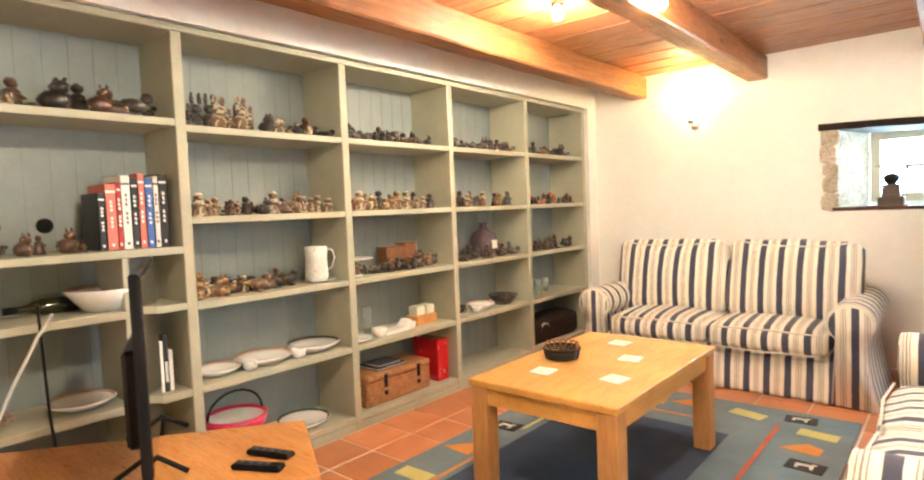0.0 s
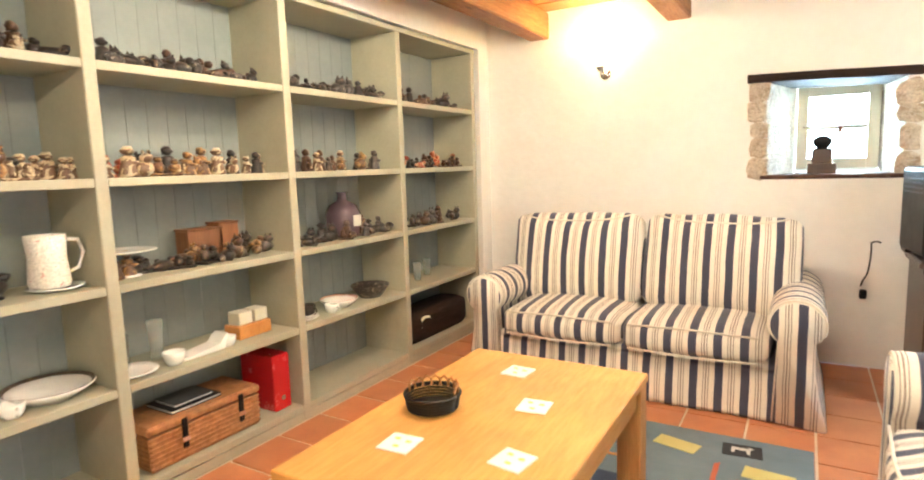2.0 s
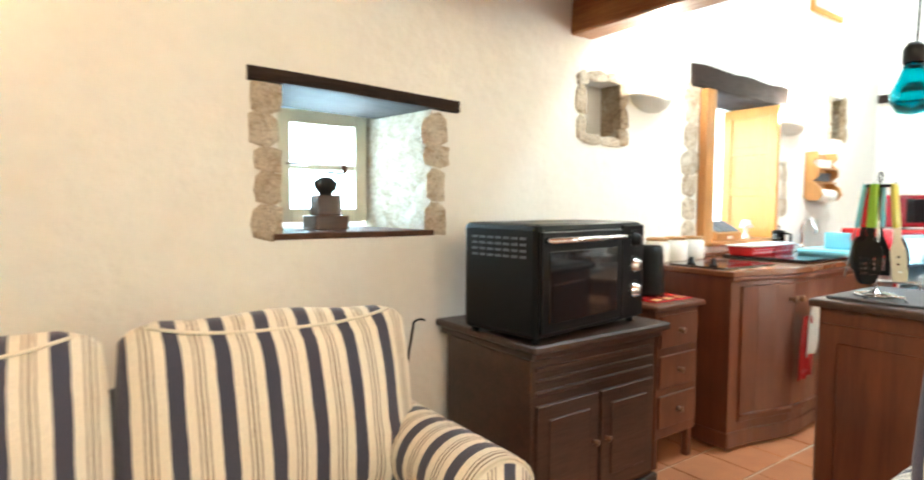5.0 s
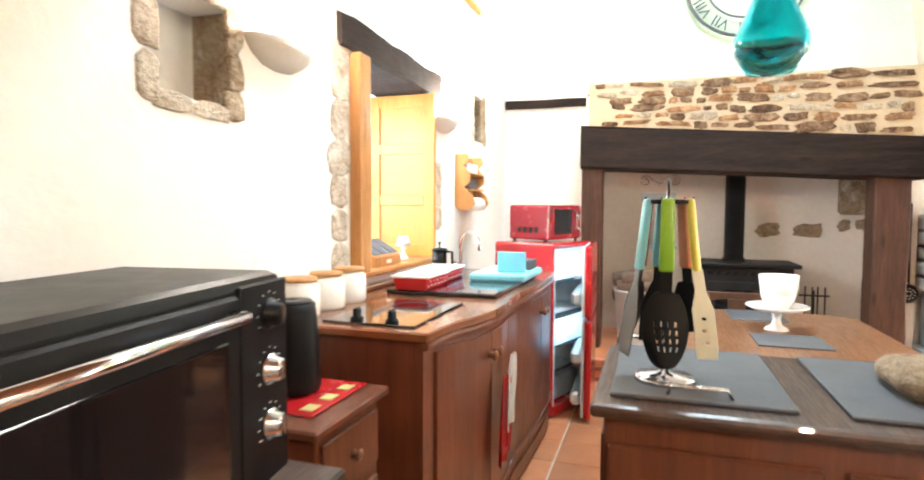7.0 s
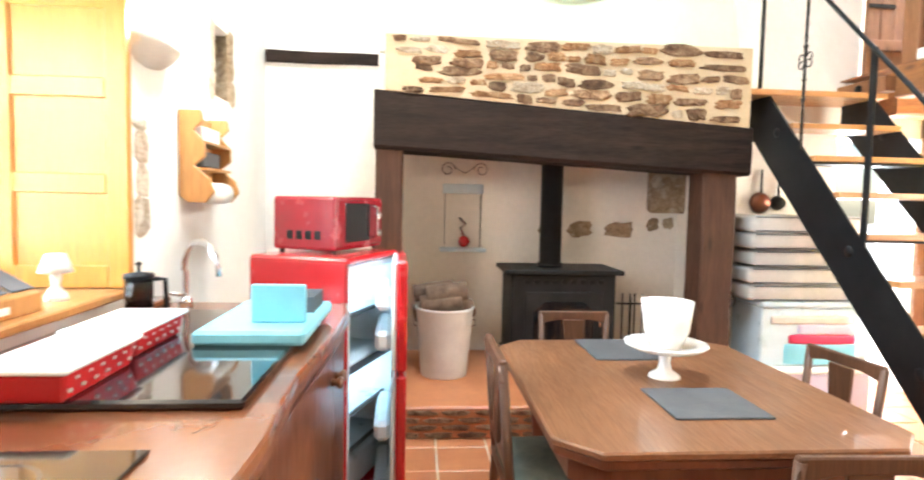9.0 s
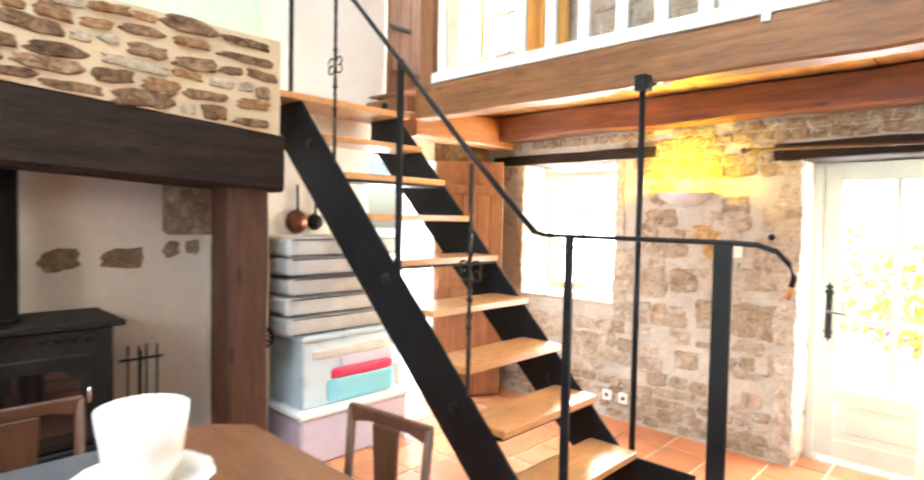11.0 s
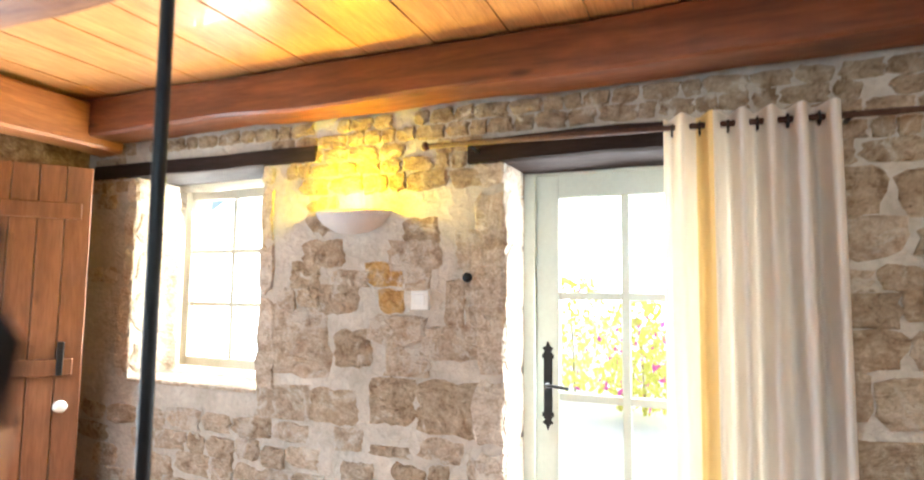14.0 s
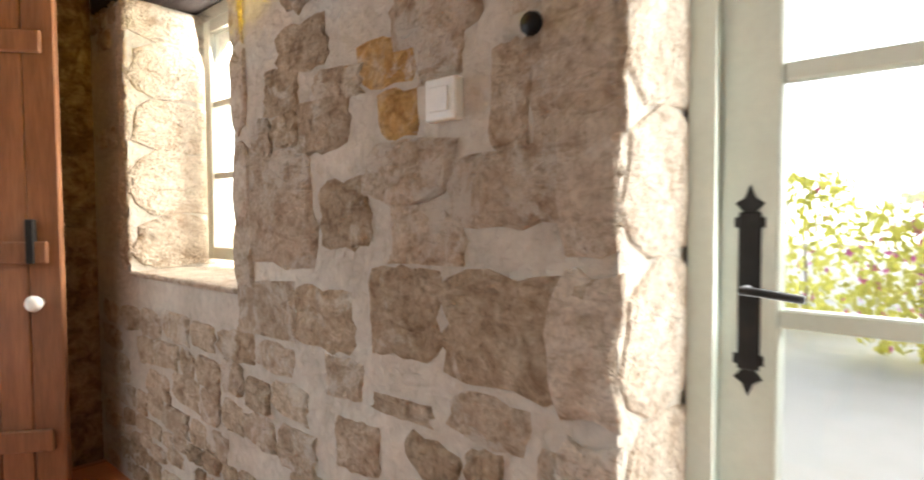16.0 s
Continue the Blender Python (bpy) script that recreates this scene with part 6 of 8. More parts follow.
part("lid", lathe([(0.066, 0), (0.062, 0.008), (0.02, 0.010), (0.016, 0.006), (0.0, 0.006)], (1.22, 5.02, 1.150), 20), "black", t)
part("handle", tube([(1.235, 5.09, 1.10), (1.24, 5.135, 1.11), (1.24, 5.15, 1.05), (1.24, 5.14, 0.96), (1.235, 5.10, 0.92)], 0.013), "black", t)
t = thing("trivet_mat", "red and white patterned square mat", "mat", (1.2, 4.98, 0.868))
part("mat", box(1.05, 1.37, 4.84, 5.14, 0.869, 0.876, 0.002), "red", t)
for k in range(3):
    part("pattern", box(1.08 + 0.1 * k, 1.13 + 0.1 * k, 4.86, 4.90, 0.876, 0.8775), "rug_yellow", t)

# serpentine sideboard used as a worktop
FRONT = [(1.50, 4.68), (1.62, 4.675), (1.75, 4.655), (1.88, 4.615), (2.02, 4.585), (2.18, 4.58), (2.35, 4.595), (2.55, 4.60), (2.8, 4.585), (3.1, 4.575), (3.4, 4.575), (3.58, 4.60)]
sb = thing("sideboard", "reddish-brown sideboard with a serpentine front and wooden knobs", "sideboard", (2.5, 5.0, 0))
part("top", prism(FRONT + [(3.58, 5.39), (1.50, 5.39)], "z", 0.985, 1.02, 0.006), "mahogany_x", sb)
part("body", prism([(x + (0.03 if x < 1.6 else 0), y + 0.03) for x, y in FRONT] + [(3.56, 5.37), (1.53, 5.37)], "z", 0.10, 0.985), "mahogany", sb)
part("plinth", prism([(x + (0.02 if x < 1.6 else 0), y + 0.02) for x, y in FRONT] + [(3.57, 5.38), (1.52, 5.38)], "z", 0.02, 0.11, 0.006), "mahogany", sb)
part("edge_moulding", tube([(x, y + 0.012, 0.972) for x, y in FRONT], 0.014), "mahogany", sb)
for i, (a, c) in enumerate(((1, 4), (4, 6), (6, 9), (9, 11))):
    pts = FRONT[a:c + 1]
    b = prism([(x, y + 0.016) for x, y in pts] + [(x, y + 0.034) for x, y in pts[::-1]], "z", 0.16, 0.93, 0.003)
    d = part("door", b, "mahogany", sb)
    kx, ky = pts[-1] if i % 2 == 0 else pts[0]
    part("knob", lathe([(0.015, 0), (0.010, 0.012), (0.022, 0.028), (0.018, 0.038), (0.0, 0.042)], (kx + (-0.04 if i % 2 == 0 else 0.04), ky + 0.016, 0.84), 14, pose(0, 0, 0, 90)), "knob", d)
    part("lower_moulding", tube([(x, y + 0.012, 0.20) for x, y in pts], 0.008), "mahogany", d)
part("upstand", box(1.50, 3.58, 5.32, 5.39, 1.02, 1.045, 0.006), "mahogany_x", sb)
hb = thing("hob", "black glass two-ring hob set in the sideboard top", "hob", (1.85, 4.95, 1.02))
part("glass_plate", box(1.56, 2.10, 4.755, 5.125, 1.0205, 1.029, 0.003), "black_gloss", hb)
for kx, ky in ((1.60, 5.0), (1.60, 4.86)):
    kb = part("dial", lathe([(0.026, 0), (0.024, 0.012), (0.016, 0.014), (0.016, 0.04), (0.0, 0.042)], (kx, ky, 1.029), 16), "black", hb, "black control dial")
    part("grip", box(kx - 0.02, kx + 0.02, ky - 0.006, ky + 0.006, 1.045, 1.075, 0.003), "black", kb)
for rx in (1.78, 1.97):
    part("ring_mark", tube([(rx + 0.075 * math.cos(a), 4.94 + 0.075 * math.sin(a), 1.0292) for a in [2 * math.pi * k / 24 for k in range(25)]], 0.001, 4), "slate", hb)
sk = thing("sink", "black glass sink cover beside the hob", "sink", (2.8, 4.9, 1.02))
part("glass_cover", box(2.30, 3.30, 4.66, 5.22, 1.0205, 1.043, 0.006), "black_gloss", sk)
t = thing("tap", "curved chrome kitchen tap", "tap", (3.47, 5.22, 1.02))
part("spout", tube([(3.47, 5.22, 1.02), (3.47, 5.22, 1.16)] + [(3.47 - 0.02 - 0.10 * (1 - math.cos(a)), 5.22 - 0.10 * (1 - math.cos(a)), 1.17 + 0.12 * math.sin(a)) for a in [math.pi * k / 10 for k in range(11)]], 0.011, 10), "chrome", t)
part("base", lathe([(0.028, 0), (0.024, 0.03), (0.015, 0.045)], (3.47, 5.22, 1.02), 14), "chrome", t)
part("lever", tube([(3.47, 5.22, 1.06), (3.41, 5.26, 1.085)], 0.008), "chrome", t)
for i, (px, py) in enumerate(((2.42, 5.08), (2.76, 5.10))):
    t = thing("loaf_tin", "red oven dish with white dots and white rim", "baking dish", (px, py, 1.043), group="red baking dishes")
    b = box(px - 0.15, px + 0.15, py - 0.09, py + 0.09, 1.0435, 1.105, 0.006)
    for v in b.verts:
        if v.co.z < 1.07:
            v.co.x, v.co.y = px + (v.co.x - px) * 0.9, py + (v.co.y - py) * 0.9
    part("dish", b, "red", t)
    part("rim", box(px - 0.16, px + 0.16, py - 0.10, py + 0.10, 1.105, 1.116, 0.003), "white", t, "white enamel rim and inside")
    for k in range(6):
        for z in (1.065, 1.088):
            xx = px - 0.12 + 0.048 * k + (0.02 if z > 1.07 else 0)
            part("dot", lathe([(0.0, 0), (0.005, 0), (0.005, 0.002), (0.0, 0.002)], (xx, py - 0.0835 - (0.003 if z > 1.07 else 0), z), 8, pose(0, 0, 0, 90)), "white", t)
t = thing("dish_rack", "pale blue plastic draining tray with board and cutlery slots", "dish rack", (2.98, 4.76, 1.043))
part("tray", box(2.74, 3.26, 4.62, 4.93, 1.0435, 1.085, 0.01), "blue", t)
part("board", box(2.86, 2.875, 4.64, 4.80, 1.086, 1.20, 0.004), "blue", t, "upright pale blue cutting board")
for k in range(4):
    part("divider", box(3.02 + 0.05 * k, 3.03 + 0.05 * k, 4.64, 4.74, 1.085, 1.14, 0.003), "slate", t)
for i, (jx, jy) in enumerate(((1.63, 5.265), (1.83, 5.27), (2.03, 5.275))):
    t = thing("storage_jar", "squat white china jar with a wooden lid", "jar", (jx, jy, 1.045 if jy > 5.32 else 1.02), group="storage jars")
    part("jar", lathe([(0.0, 0), (0.072, 0.0), (0.078, 0.01), (0.076, 0.12), (0.06, 0.135), (0.0, 0.137)], (jx, jy, 1.021), 22), "white", t)
    part("lid", lathe([(0.0, 0), (0.068, 0.0), (0.07, 0.006), (0.066, 0.016), (0.0, 0.018)], (jx, jy, 1.158), 22), "oak_z", t, "round pale wooden lid")
t = thing("tea_box", "slanted wooden tea box with glass lids on the sill", "tea box", (2.70, 5.48, 1.115))
part("box", prism([(5.40, 1.1155), (5.56, 1.1155), (5.56, 1.26), (5.40, 1.17)], "x", 2.54, 2.88, 0.003), "casing", t)
for k in range(3):
    part("window", prism([(5.415, 1.182), (5.545, 1.256), (5.545, 1.26), (5.415, 1.186)], "x", 2.56 + 0.107 * k, 2.653 + 0.107 * k), "slate", t, "dark glass lid")
part("label", box(2.68, 2.74, 5.397, 5.40, 1.13, 1.15), "white_paint", t)
t = thing("table_lamp", "small white ornament lamp on the window sill", "lamp", (3.05, 5.45, 1.115))
part("base", lathe([(0.035, 0), (0.03, 0.02), (0.012, 0.05), (0.016, 0.08), (0.01, 0.10)], (3.05, 5.46, 1.1155), 14), "white", t)
part("shade", lathe([(0.05, 0.09), (0.028, 0.15), (0.024, 0.15), (0.045, 0.09)], (3.05, 5.46, 1.1155), 14), "white", t)
t = thing("salt_mill", "white ceramic mill on the window sill", "mill", (2.45, 5.37, 1.115))
part("body", lathe([(0.0, 0), (0.024, 0), (0.020, 0.06), (0.024, 0.10), (0.014, 0.125), (0.0, 0.13)], (2.45, 5.42, 1.1155), 14), "white", t)
t = thing("cafetiere", "glass coffee press with a black frame", "coffee press", (3.19, 5.27, 1.02))
part("glass", lathe([(0.046, 0.01), (0.046, 0.15), (0.044, 0.15), (0.044, 0.012)], (3.19, 5.27, 1.0205), 16), "glass", t)
part("base", lathe([(0.0, 0.0), (0.05, 0), (0.05, 0.035), (0.0, 0.035)], (3.19, 5.27, 1.0205), 16), "black", t)
part("lid", lathe([(0.05, 0), (0.048, 0.016), (0.006, 0.022), (0.006, 0.045), (0.014, 0.05), (0.0, 0.06)], (3.19, 5.27, 1.17), 16), "black", t)
part("handle", tube([(3.215, 5.235, 1.165), (3.245, 5.205, 1.16), (3.248, 5.202, 1.06), (3.22, 5.23, 1.04)], 0.009), "black", t)
t = thing("tea_towel", "white and red checked tea towel hanging from a knob", "tea towel", (2.12, 4.575, 0.6))
def hang(x0, x1, y, z0, z1, seed, pinch):
    b = bmesh.new()
    grid = []
    for j in range(13):
        f = j / 12
        row = []
        for i in range(15):
            u = i / 14
            w = 1 - pinch * f ** 3
            xx = (x0 + x1) / 2 + (x1 - x0) * (u - 0.5) * w
            yy = y - 0.014 * math.sin(u * 11 + seed + 1.5 * f) * (1 - 0.4 * f) - 0.012 * f
            row.append(b.verts.new((xx, yy, z0 + 0.02 * u * (1 - f) + (z1 - z0) * f)))
        grid.append(row)
    for p, q in zip(grid, grid[1:]):
        for i in range(14):
            b.faces.new((p[i], p[i + 1], q[i + 1], q[i])).smooth = True
    bmesh.ops.solidify(b, geom=b.faces[:], thickness=0.005)
    return b


part("white_fold", hang(2.04, 2.22, 4.545, 0.50, 0.82, 1.0, 0.7), "white_paint", t)
part("red_fold", hang(1.99, 2.15, 4.556, 0.36, 0.74, 2.2, 0.5), "red", t, "red checked end")
# paper towel holder
t = thing("towel_holder", "scalloped pale wood kitchen-roll holder with shelves", "paper towel holder", (4.0, 5.35, 1.45))
part("back", box(3.88, 4.24, 5.375, 5.398, 1.46, 1.84, 0.004), "oak_z", t)
sp = [(5.395, 1.85), (5.30, 1.85), (5.29, 1.80), (5.33, 1.76), (5.28, 1.70), (5.28, 1.64), (5.33, 1.60), (5.26, 1.54), (5.24, 1.48), (5.28, 1.43), (5.36, 1.43), (5.395, 1.46)]
for sx in (3.87, 4.24):
    part("side", prism(sp, "x", sx - 0.012, sx + 0.012, 0.003), "oak_z", t)
for z in (1.58, 1.70):
    part("shelf", box(3.88, 4.23, 5.28, 5.375, z, z + 0.012), "oak_z", t)
part("paper_roll", lathe([(0.018, 0), (0.052, 0), (0.052, 0.26), (0.018, 0.26)], (3.92, 5.30, 1.475), 18, pose(0, 0, 0, 0, 90)), "white_paint", t)
for z in (1.60, 1.715):
    part("packet", box(3.92, 4.16, 5.31, 5.37, z, z + 0.07, 0.004), "slate" if z < 1.65 else "white_paint", t)

# fridge with its door ajar, microwave on top
fr = thing("fridge", "red retro fridge standing with its door open", "fridge", (3.9, 4.9, 0))
FM = FRIDGE


def frp(n, b, m, parent=None, lab=""):
    b.transform(FM)
    return part(n, b, m, parent or fr, lab)


frp("left_side", box(0.0, 0.03, 0.0, 0.48, 0.02, 1.19, 0.01), "red")
frp("right_side", box(0.54, 0.57, 0.0, 0.48, 0.02, 1.19, 0.01), "red")
frp("top", box(0.0, 0.57, -0.01, 0.48, 1.17, 1.205, 0.012), "red")
frp("bottom", box(0.03, 0.54, 0.0, 0.48, 0.02, 0.08), "red")
frp("back", box(0.03, 0.54, 0.44, 0.48, 0.08, 1.17), "liner")
for lx0, lx1 in ((0.031, 0.05), (0.52, 0.539)):
    frp("liner", box(lx0, lx1, 0.003, 0.44, 0.08, 1.17, 0.004), "liner", None, "pale blue-white plastic lining")
frp("lining_top", box(0.05, 0.52, 0.003, 0.44, 1.14, 1.169, 0.004), "liner")
frp("divider", box(0.05, 0.52, 0.005, 0.44, 0.68, 0.735, 0.006), "liner")
frp("divider_trim", box(0.05, 0.52, 0.0, 0.006, 0.69, 0.725), "slate", None, "grey trim between the two compartments")
for z in (0.30, 0.47, 0.93):
    sh2 = frp("shelf", box(0.05, 0.52, 0.05, 0.44, z, z + 0.010), "clear_box")
    frp("shelf_edge", box(0.05, 0.52, 0.04, 0.052, z - 0.006, z + 0.014, 0.003), "slate", sh2)
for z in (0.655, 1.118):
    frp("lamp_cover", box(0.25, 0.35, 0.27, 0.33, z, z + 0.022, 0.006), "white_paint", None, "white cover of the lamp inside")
frp("drawer", box(0.06, 0.51, 0.06, 0.42, 0.085, 0.25, 0.012), "clear_box", None, "cloudy vegetable drawer")
for k, (dz0, dz1) in enumerate(((0.03, 0.70), (0.715, 1.20))):
    dm = FM @ Matrix.Translation((0.57, -0.004, 0)) @ pose(0, 0, 0, 0, 0, 202)
    b = box(0.0, 0.55, 0.0, 0.045, dz0, dz1, 0.012)
    b.transform(dm)
    d = part("door", b, "red", fr)
    b = box(0.012, 0.535, -0.022, 0.0, dz0 + 0.006, dz1 - 0.006, 0.008)
    b.transform(dm)
    part("door_liner", b, "liner", d, "white moulded door lining")
    for q in ((0.08, 0.36) if k == 0 else (0.08, 0.26)):
        b = box(0.05, 0.50, -0.095, -0.022, dz0 + q, dz0 + q + 0.09, 0.02)
        b.transform(dm)
        part("door_shelf", b, "liner", d)
mm_ = Matrix.Translation((3.78, 4.68, 0)) @ pose(0, 0, 0, 0, 0, -24) @ Matrix.Translation((-3.67, -4.68, 0))
mw = thing("microwave", "red microwave oven standing on the fridge", "microwave", (3.93, 4.85, 1.205))
def mwp(n, b, m):
    b.transform(mm_)
    part(n, b, m, mw)


mwp("casing", box(3.67, 4.12, 4.68, 5.02, 1.22, 1.47, 0.014, seg=2), "crimson")
mwp("door_glass", box(3.75, 3.98, 4.672, 4.682, 1.255, 1.44, 0.004), "black_gloss")
mwp("door_frame", box(3.70, 4.11, 4.676, 4.684, 1.235, 1.455, 0.004), "crimson")
mwp("handle", tube([(4.005, 4.676, 1.27), (4.005, 4.645, 1.28), (4.005, 4.645, 1.42), (4.005, 4.676, 1.43)], 0.008), "chrome")
for k in range(2):
    mwp("dial", lathe([(0.02, 0), (0.018, 0.016), (0.0, 0.018)], (4.06, 4.676, 1.29 + 0.09 * k), 14, pose(0, 0, 0, 90)), "chrome")
for k in range(4):
    mwp("vent", box(3.667, 3.6695, 4.76 + 0.05 * k, 4.79 + 0.05 * k, 1.27, 1.31), "black")
for fx in (3.70, 4.09):
    for fy in (4.71, 4.99):
        mwp("foot", lathe([(0.012, 0), (0.012, 0.016)], (fx, fy, 1.206), 8), "black")

# island cupboard with slates and the utensil stand
isl = thing("kitchen_island", "dark brown freestanding cupboard used as an island", "cupboard", (1.38, 3.62, 0))
part("body", box(1.07, 1.63, 3.10, 4.07, 0.05, 0.965, 0.005), "mahogany", isl)
part("top", box(1.03, 1.66, 3.05, 4.10, 0.965, 0.998, 0.012, seg=2), "darkcab", isl)
part("plinth", box(1.05, 1.65, 3.08, 4.09, 0.0, 0.06, 0.006), "mahogany", isl)
for a, c in ((3.14, 3.58), (3.62, 4.06)):
    d = part("door", box(1.052, 1.07, a, c, 0.12, 0.90, 0.005), "mahogany", isl)
    part("panel", box(1.044, 1.054, a + 0.07, c - 0.07, 0.19, 0.83, 0.006), "mahogany", d)
part("side_panel", box(1.12, 1.60, 4.07, 4.08, 0.12, 0.90, 0.005), "mahogany", isl)
part("back_rail", tube([(1.645, 4.07, 0.998), (1.645, 4.07, 1.03), (1.645, 3.9, 1.035), (1.645, 3.9, 0.998)], 0.008), "chrome", isl, "thin metal rail")
for sx0, sx1, sy0, sy1 in ((1.10, 1.63, 3.66, 4.06), (1.10, 1.63, 3.14, 3.56)):
    t = thing("slate_mat", "rectangular dark slate mat", "mat", ((sx0 + sx1) / 2, (sy0 + sy1) / 2, 0.998), group="slate mats")
    part("slab", box(sx0, sx1, sy0, sy1, 0.9985, 1.008, 0.003), "slate", t)
    part("handle", tube([(sx0 + 0.03, (sy0 + sy1) / 2 - 0.07, 1.008), (sx0 + 0.03, (sy0 + sy1) / 2 - 0.06, 1.03), (sx0 + 0.03, (sy0 + sy1) / 2 + 0.06, 1.03), (sx0 + 0.03, (sy0 + sy1) / 2 + 0.07, 1.008)], 0.005), "chrome", t)
t = thing("pebble", "smooth grey stone lying on the slate", "stone", (1.35, 3.32, 1.008))
part("stone", cushion(1.22, 1.46, 3.24, 3.42, 1.008, 1.075, 0.01, 0.033, seed=9), "stone", t)
ut = thing("utensil_stand", "revolving stand of black kitchen utensils with coloured handles", "utensil stand", (1.25, 3.935, 1.008))
part("base", lathe([(0.0, 0), (0.075, 0), (0.07, 0.012), (0.015, 0.02), (0.008, 0.03)], (1.25, 3.935, 1.009), 20), "chrome", ut)
part("column", tube([(1.25, 3.935, 1.03), (1.25, 3.935, 1.485)], 0.006), "chrome", ut)
part("hanger", lathe([(0.0, 0), (0.055, 0), (0.055, 0.01), (0.0, 0.012)], (1.25, 3.935, 1.455), 12), "black", ut)
part("ring", tube([(1.25 + 0.02 * math.cos(a), 3.935, 1.495 + 0.02 * math.sin(a)) for a in [2 * math.pi * k / 12 for k in range(13)]], 0.003, 6), "black", ut)


def utensil_head(shape, width, z_top, z_bottom, holes):
    """A thin curved head with a neck, its plane across local x, with holes cut where the list says (u, v, half u, half v)."""
    b = bmesh.new()
    nu, nv = 40, 60
    grid = []
    for j in range(nv + 1):
        v = j / nv
        row = []
        for i in range(nu + 1):
            u = -1 + 2 * i / nu
            if shape == "spoon":
                w = 0.014 if v < 0.25 else 0.014 + (width - 0.014) * math.sin(min(1.0, (v - 0.25) / 0.75 * 0.93 + 0.07) * math.pi) ** 0.6
                x = 0.030 * (1 - (u * 0.8) ** 2) * max(0.0, v - 0.25) * 1.2
            elif shape == "turner":
                w = 0.012 + (width - 0.012) * min(1.0, max(0.0, (v - 0.2) / 0.35)) ** 0.8
                x = 0.012 * v
            else:
                w = 0.013 + (width - 0.013) * min(1.0, max(0.0, (v - 0.25) / 0.2)) * (1 - 0.25 * max(0.0, v - 0.9) / 0.1)
                x = 0.02 * math.sin(v * 2.2)
            row.append(b.verts.new((x, u * w, z_top + (z_bottom - z_top) * v)))
        grid.append(row)
    for j in range(nv):
        for i in range(nu):
            u, v = -1 + 2 * (i + 0.5) / nu, (j + 0.5) / nv
            if any(abs(u - q[0]) < q[2] and abs(v - q[1]) < q[3] for q in holes):
                continue
            f = b.faces.new((grid[j][i], grid[j][i + 1], grid[j + 1][i + 1], grid[j + 1][i]))
            f.smooth = True
    bmesh.ops.delete(b, geom=[v for v in b.verts if not v.link_faces], context="VERTS")
    bmesh.ops.solidify(b, geom=b.faces[:], thickness=0.004)
    return b


SLOTS = [(-0.45 + 0.3 * i + 0.05 * j, 0.56 + 0.08 * j, 0.055, 0.025) for i in range(4) for j in range(4)]
SPOTS = [(0.0, 0.55, 0.2, 0.018), (-0.1, 0.68, 0.2, 0.018), (0.1, 0.82, 0.2, 0.018)]
for angle, colour, shape, head, width, z_end, holes, lab in ((178, "green", "spoon", "black", 0.052, 1.065, SLOTS, "green plastic handle"), (255, "yellow", "server", "cream_paint", 0.026, 1.08, SPOTS, "yellow plastic handle"), (112, "blue", "turner", "smoke_plastic", 0.042, 1.08, [], "pale blue plastic handle"), (318, "peach", "spoon", "black", 0.048, 1.12, [], "peach plastic handle"), (62, "red", "spoon", "black", 0.045, 1.11, [], "red plastic handle"), (15, "blue", "turner", "black", 0.04, 1.085, [(-0.4, 0.75, 0.12, 0.15), (0.4, 0.75, 0.12, 0.15)], "pale blue plastic handle")):
    mm = Matrix.Translation((1.25, 3.935, 0)) @ pose(0, 0, 0, 0, 0, angle)
    lean = 0.045 if shape != "spoon" or angle != 178 else 0.03
    b = box(-0.009, 0.009, -0.015, 0.015, 1.29, 1.468, 0.007, seg=3)
    for v in b.verts:
        v.co.y *= 1.0 + 0.35 * math.sin(max(0.0, min(1.0, (1.468 - v.co.z) / 0.178)) * 2.6)
        v.co.x += 0.052 + lean * (1.468 - v.co.z) / 0.4
    b.transform(mm)
    u = part("utensil", b, colour, ut, lab, True)
    b = utensil_head(shape, width, 1.295, z_end, holes)
    if colour == "yellow":
        b.transform(pose(0, 0, 0, 0, 0, -62))
    for v in b.verts:
        v.co.x += 0.052 + lean * (1.468 - v.co.z) / 0.4
    b.transform(mm)
    part("blade", b, head, u, "nylon head")
    b = tube([(0.012, 0, 1.462), (0.056, 0, 1.462), (0.06, 0, 1.472)], 0.003, 6)
    b.transform(mm)
    part("hook", b, "black", u)
# pendant
t = thing("pendant_lamp", "teal glass bottle-shaped pendant hanging from the beam", "pendant lamp", (0.98, 3.76, 1.7))
part("glass", lathe([(0.0, 0.02), (0.043, 0.028), (0.066, 0.065), (0.068, 0.095), (0.048, 0.14), (0.034, 0.175), (0.032, 0.20), (0.028, 0.20), (0.03, 0.175), (0.043, 0.14), (0.062, 0.095), (0.06, 0.065), (0.0, 0.032)], (0.98, 3.76, 1.68), 24), "teal_glass", t)
part("cap", lathe([(0.034, 0), (0.034, 0.05), (0.02, 0.07), (0.0, 0.07)], (0.98, 3.76, 1.88), 14), "iron", t)
part("cord", tube([(1.0, 3.76, 1.95), (1.03, 3.76, 2.35)], 0.004, 6), "black", t)

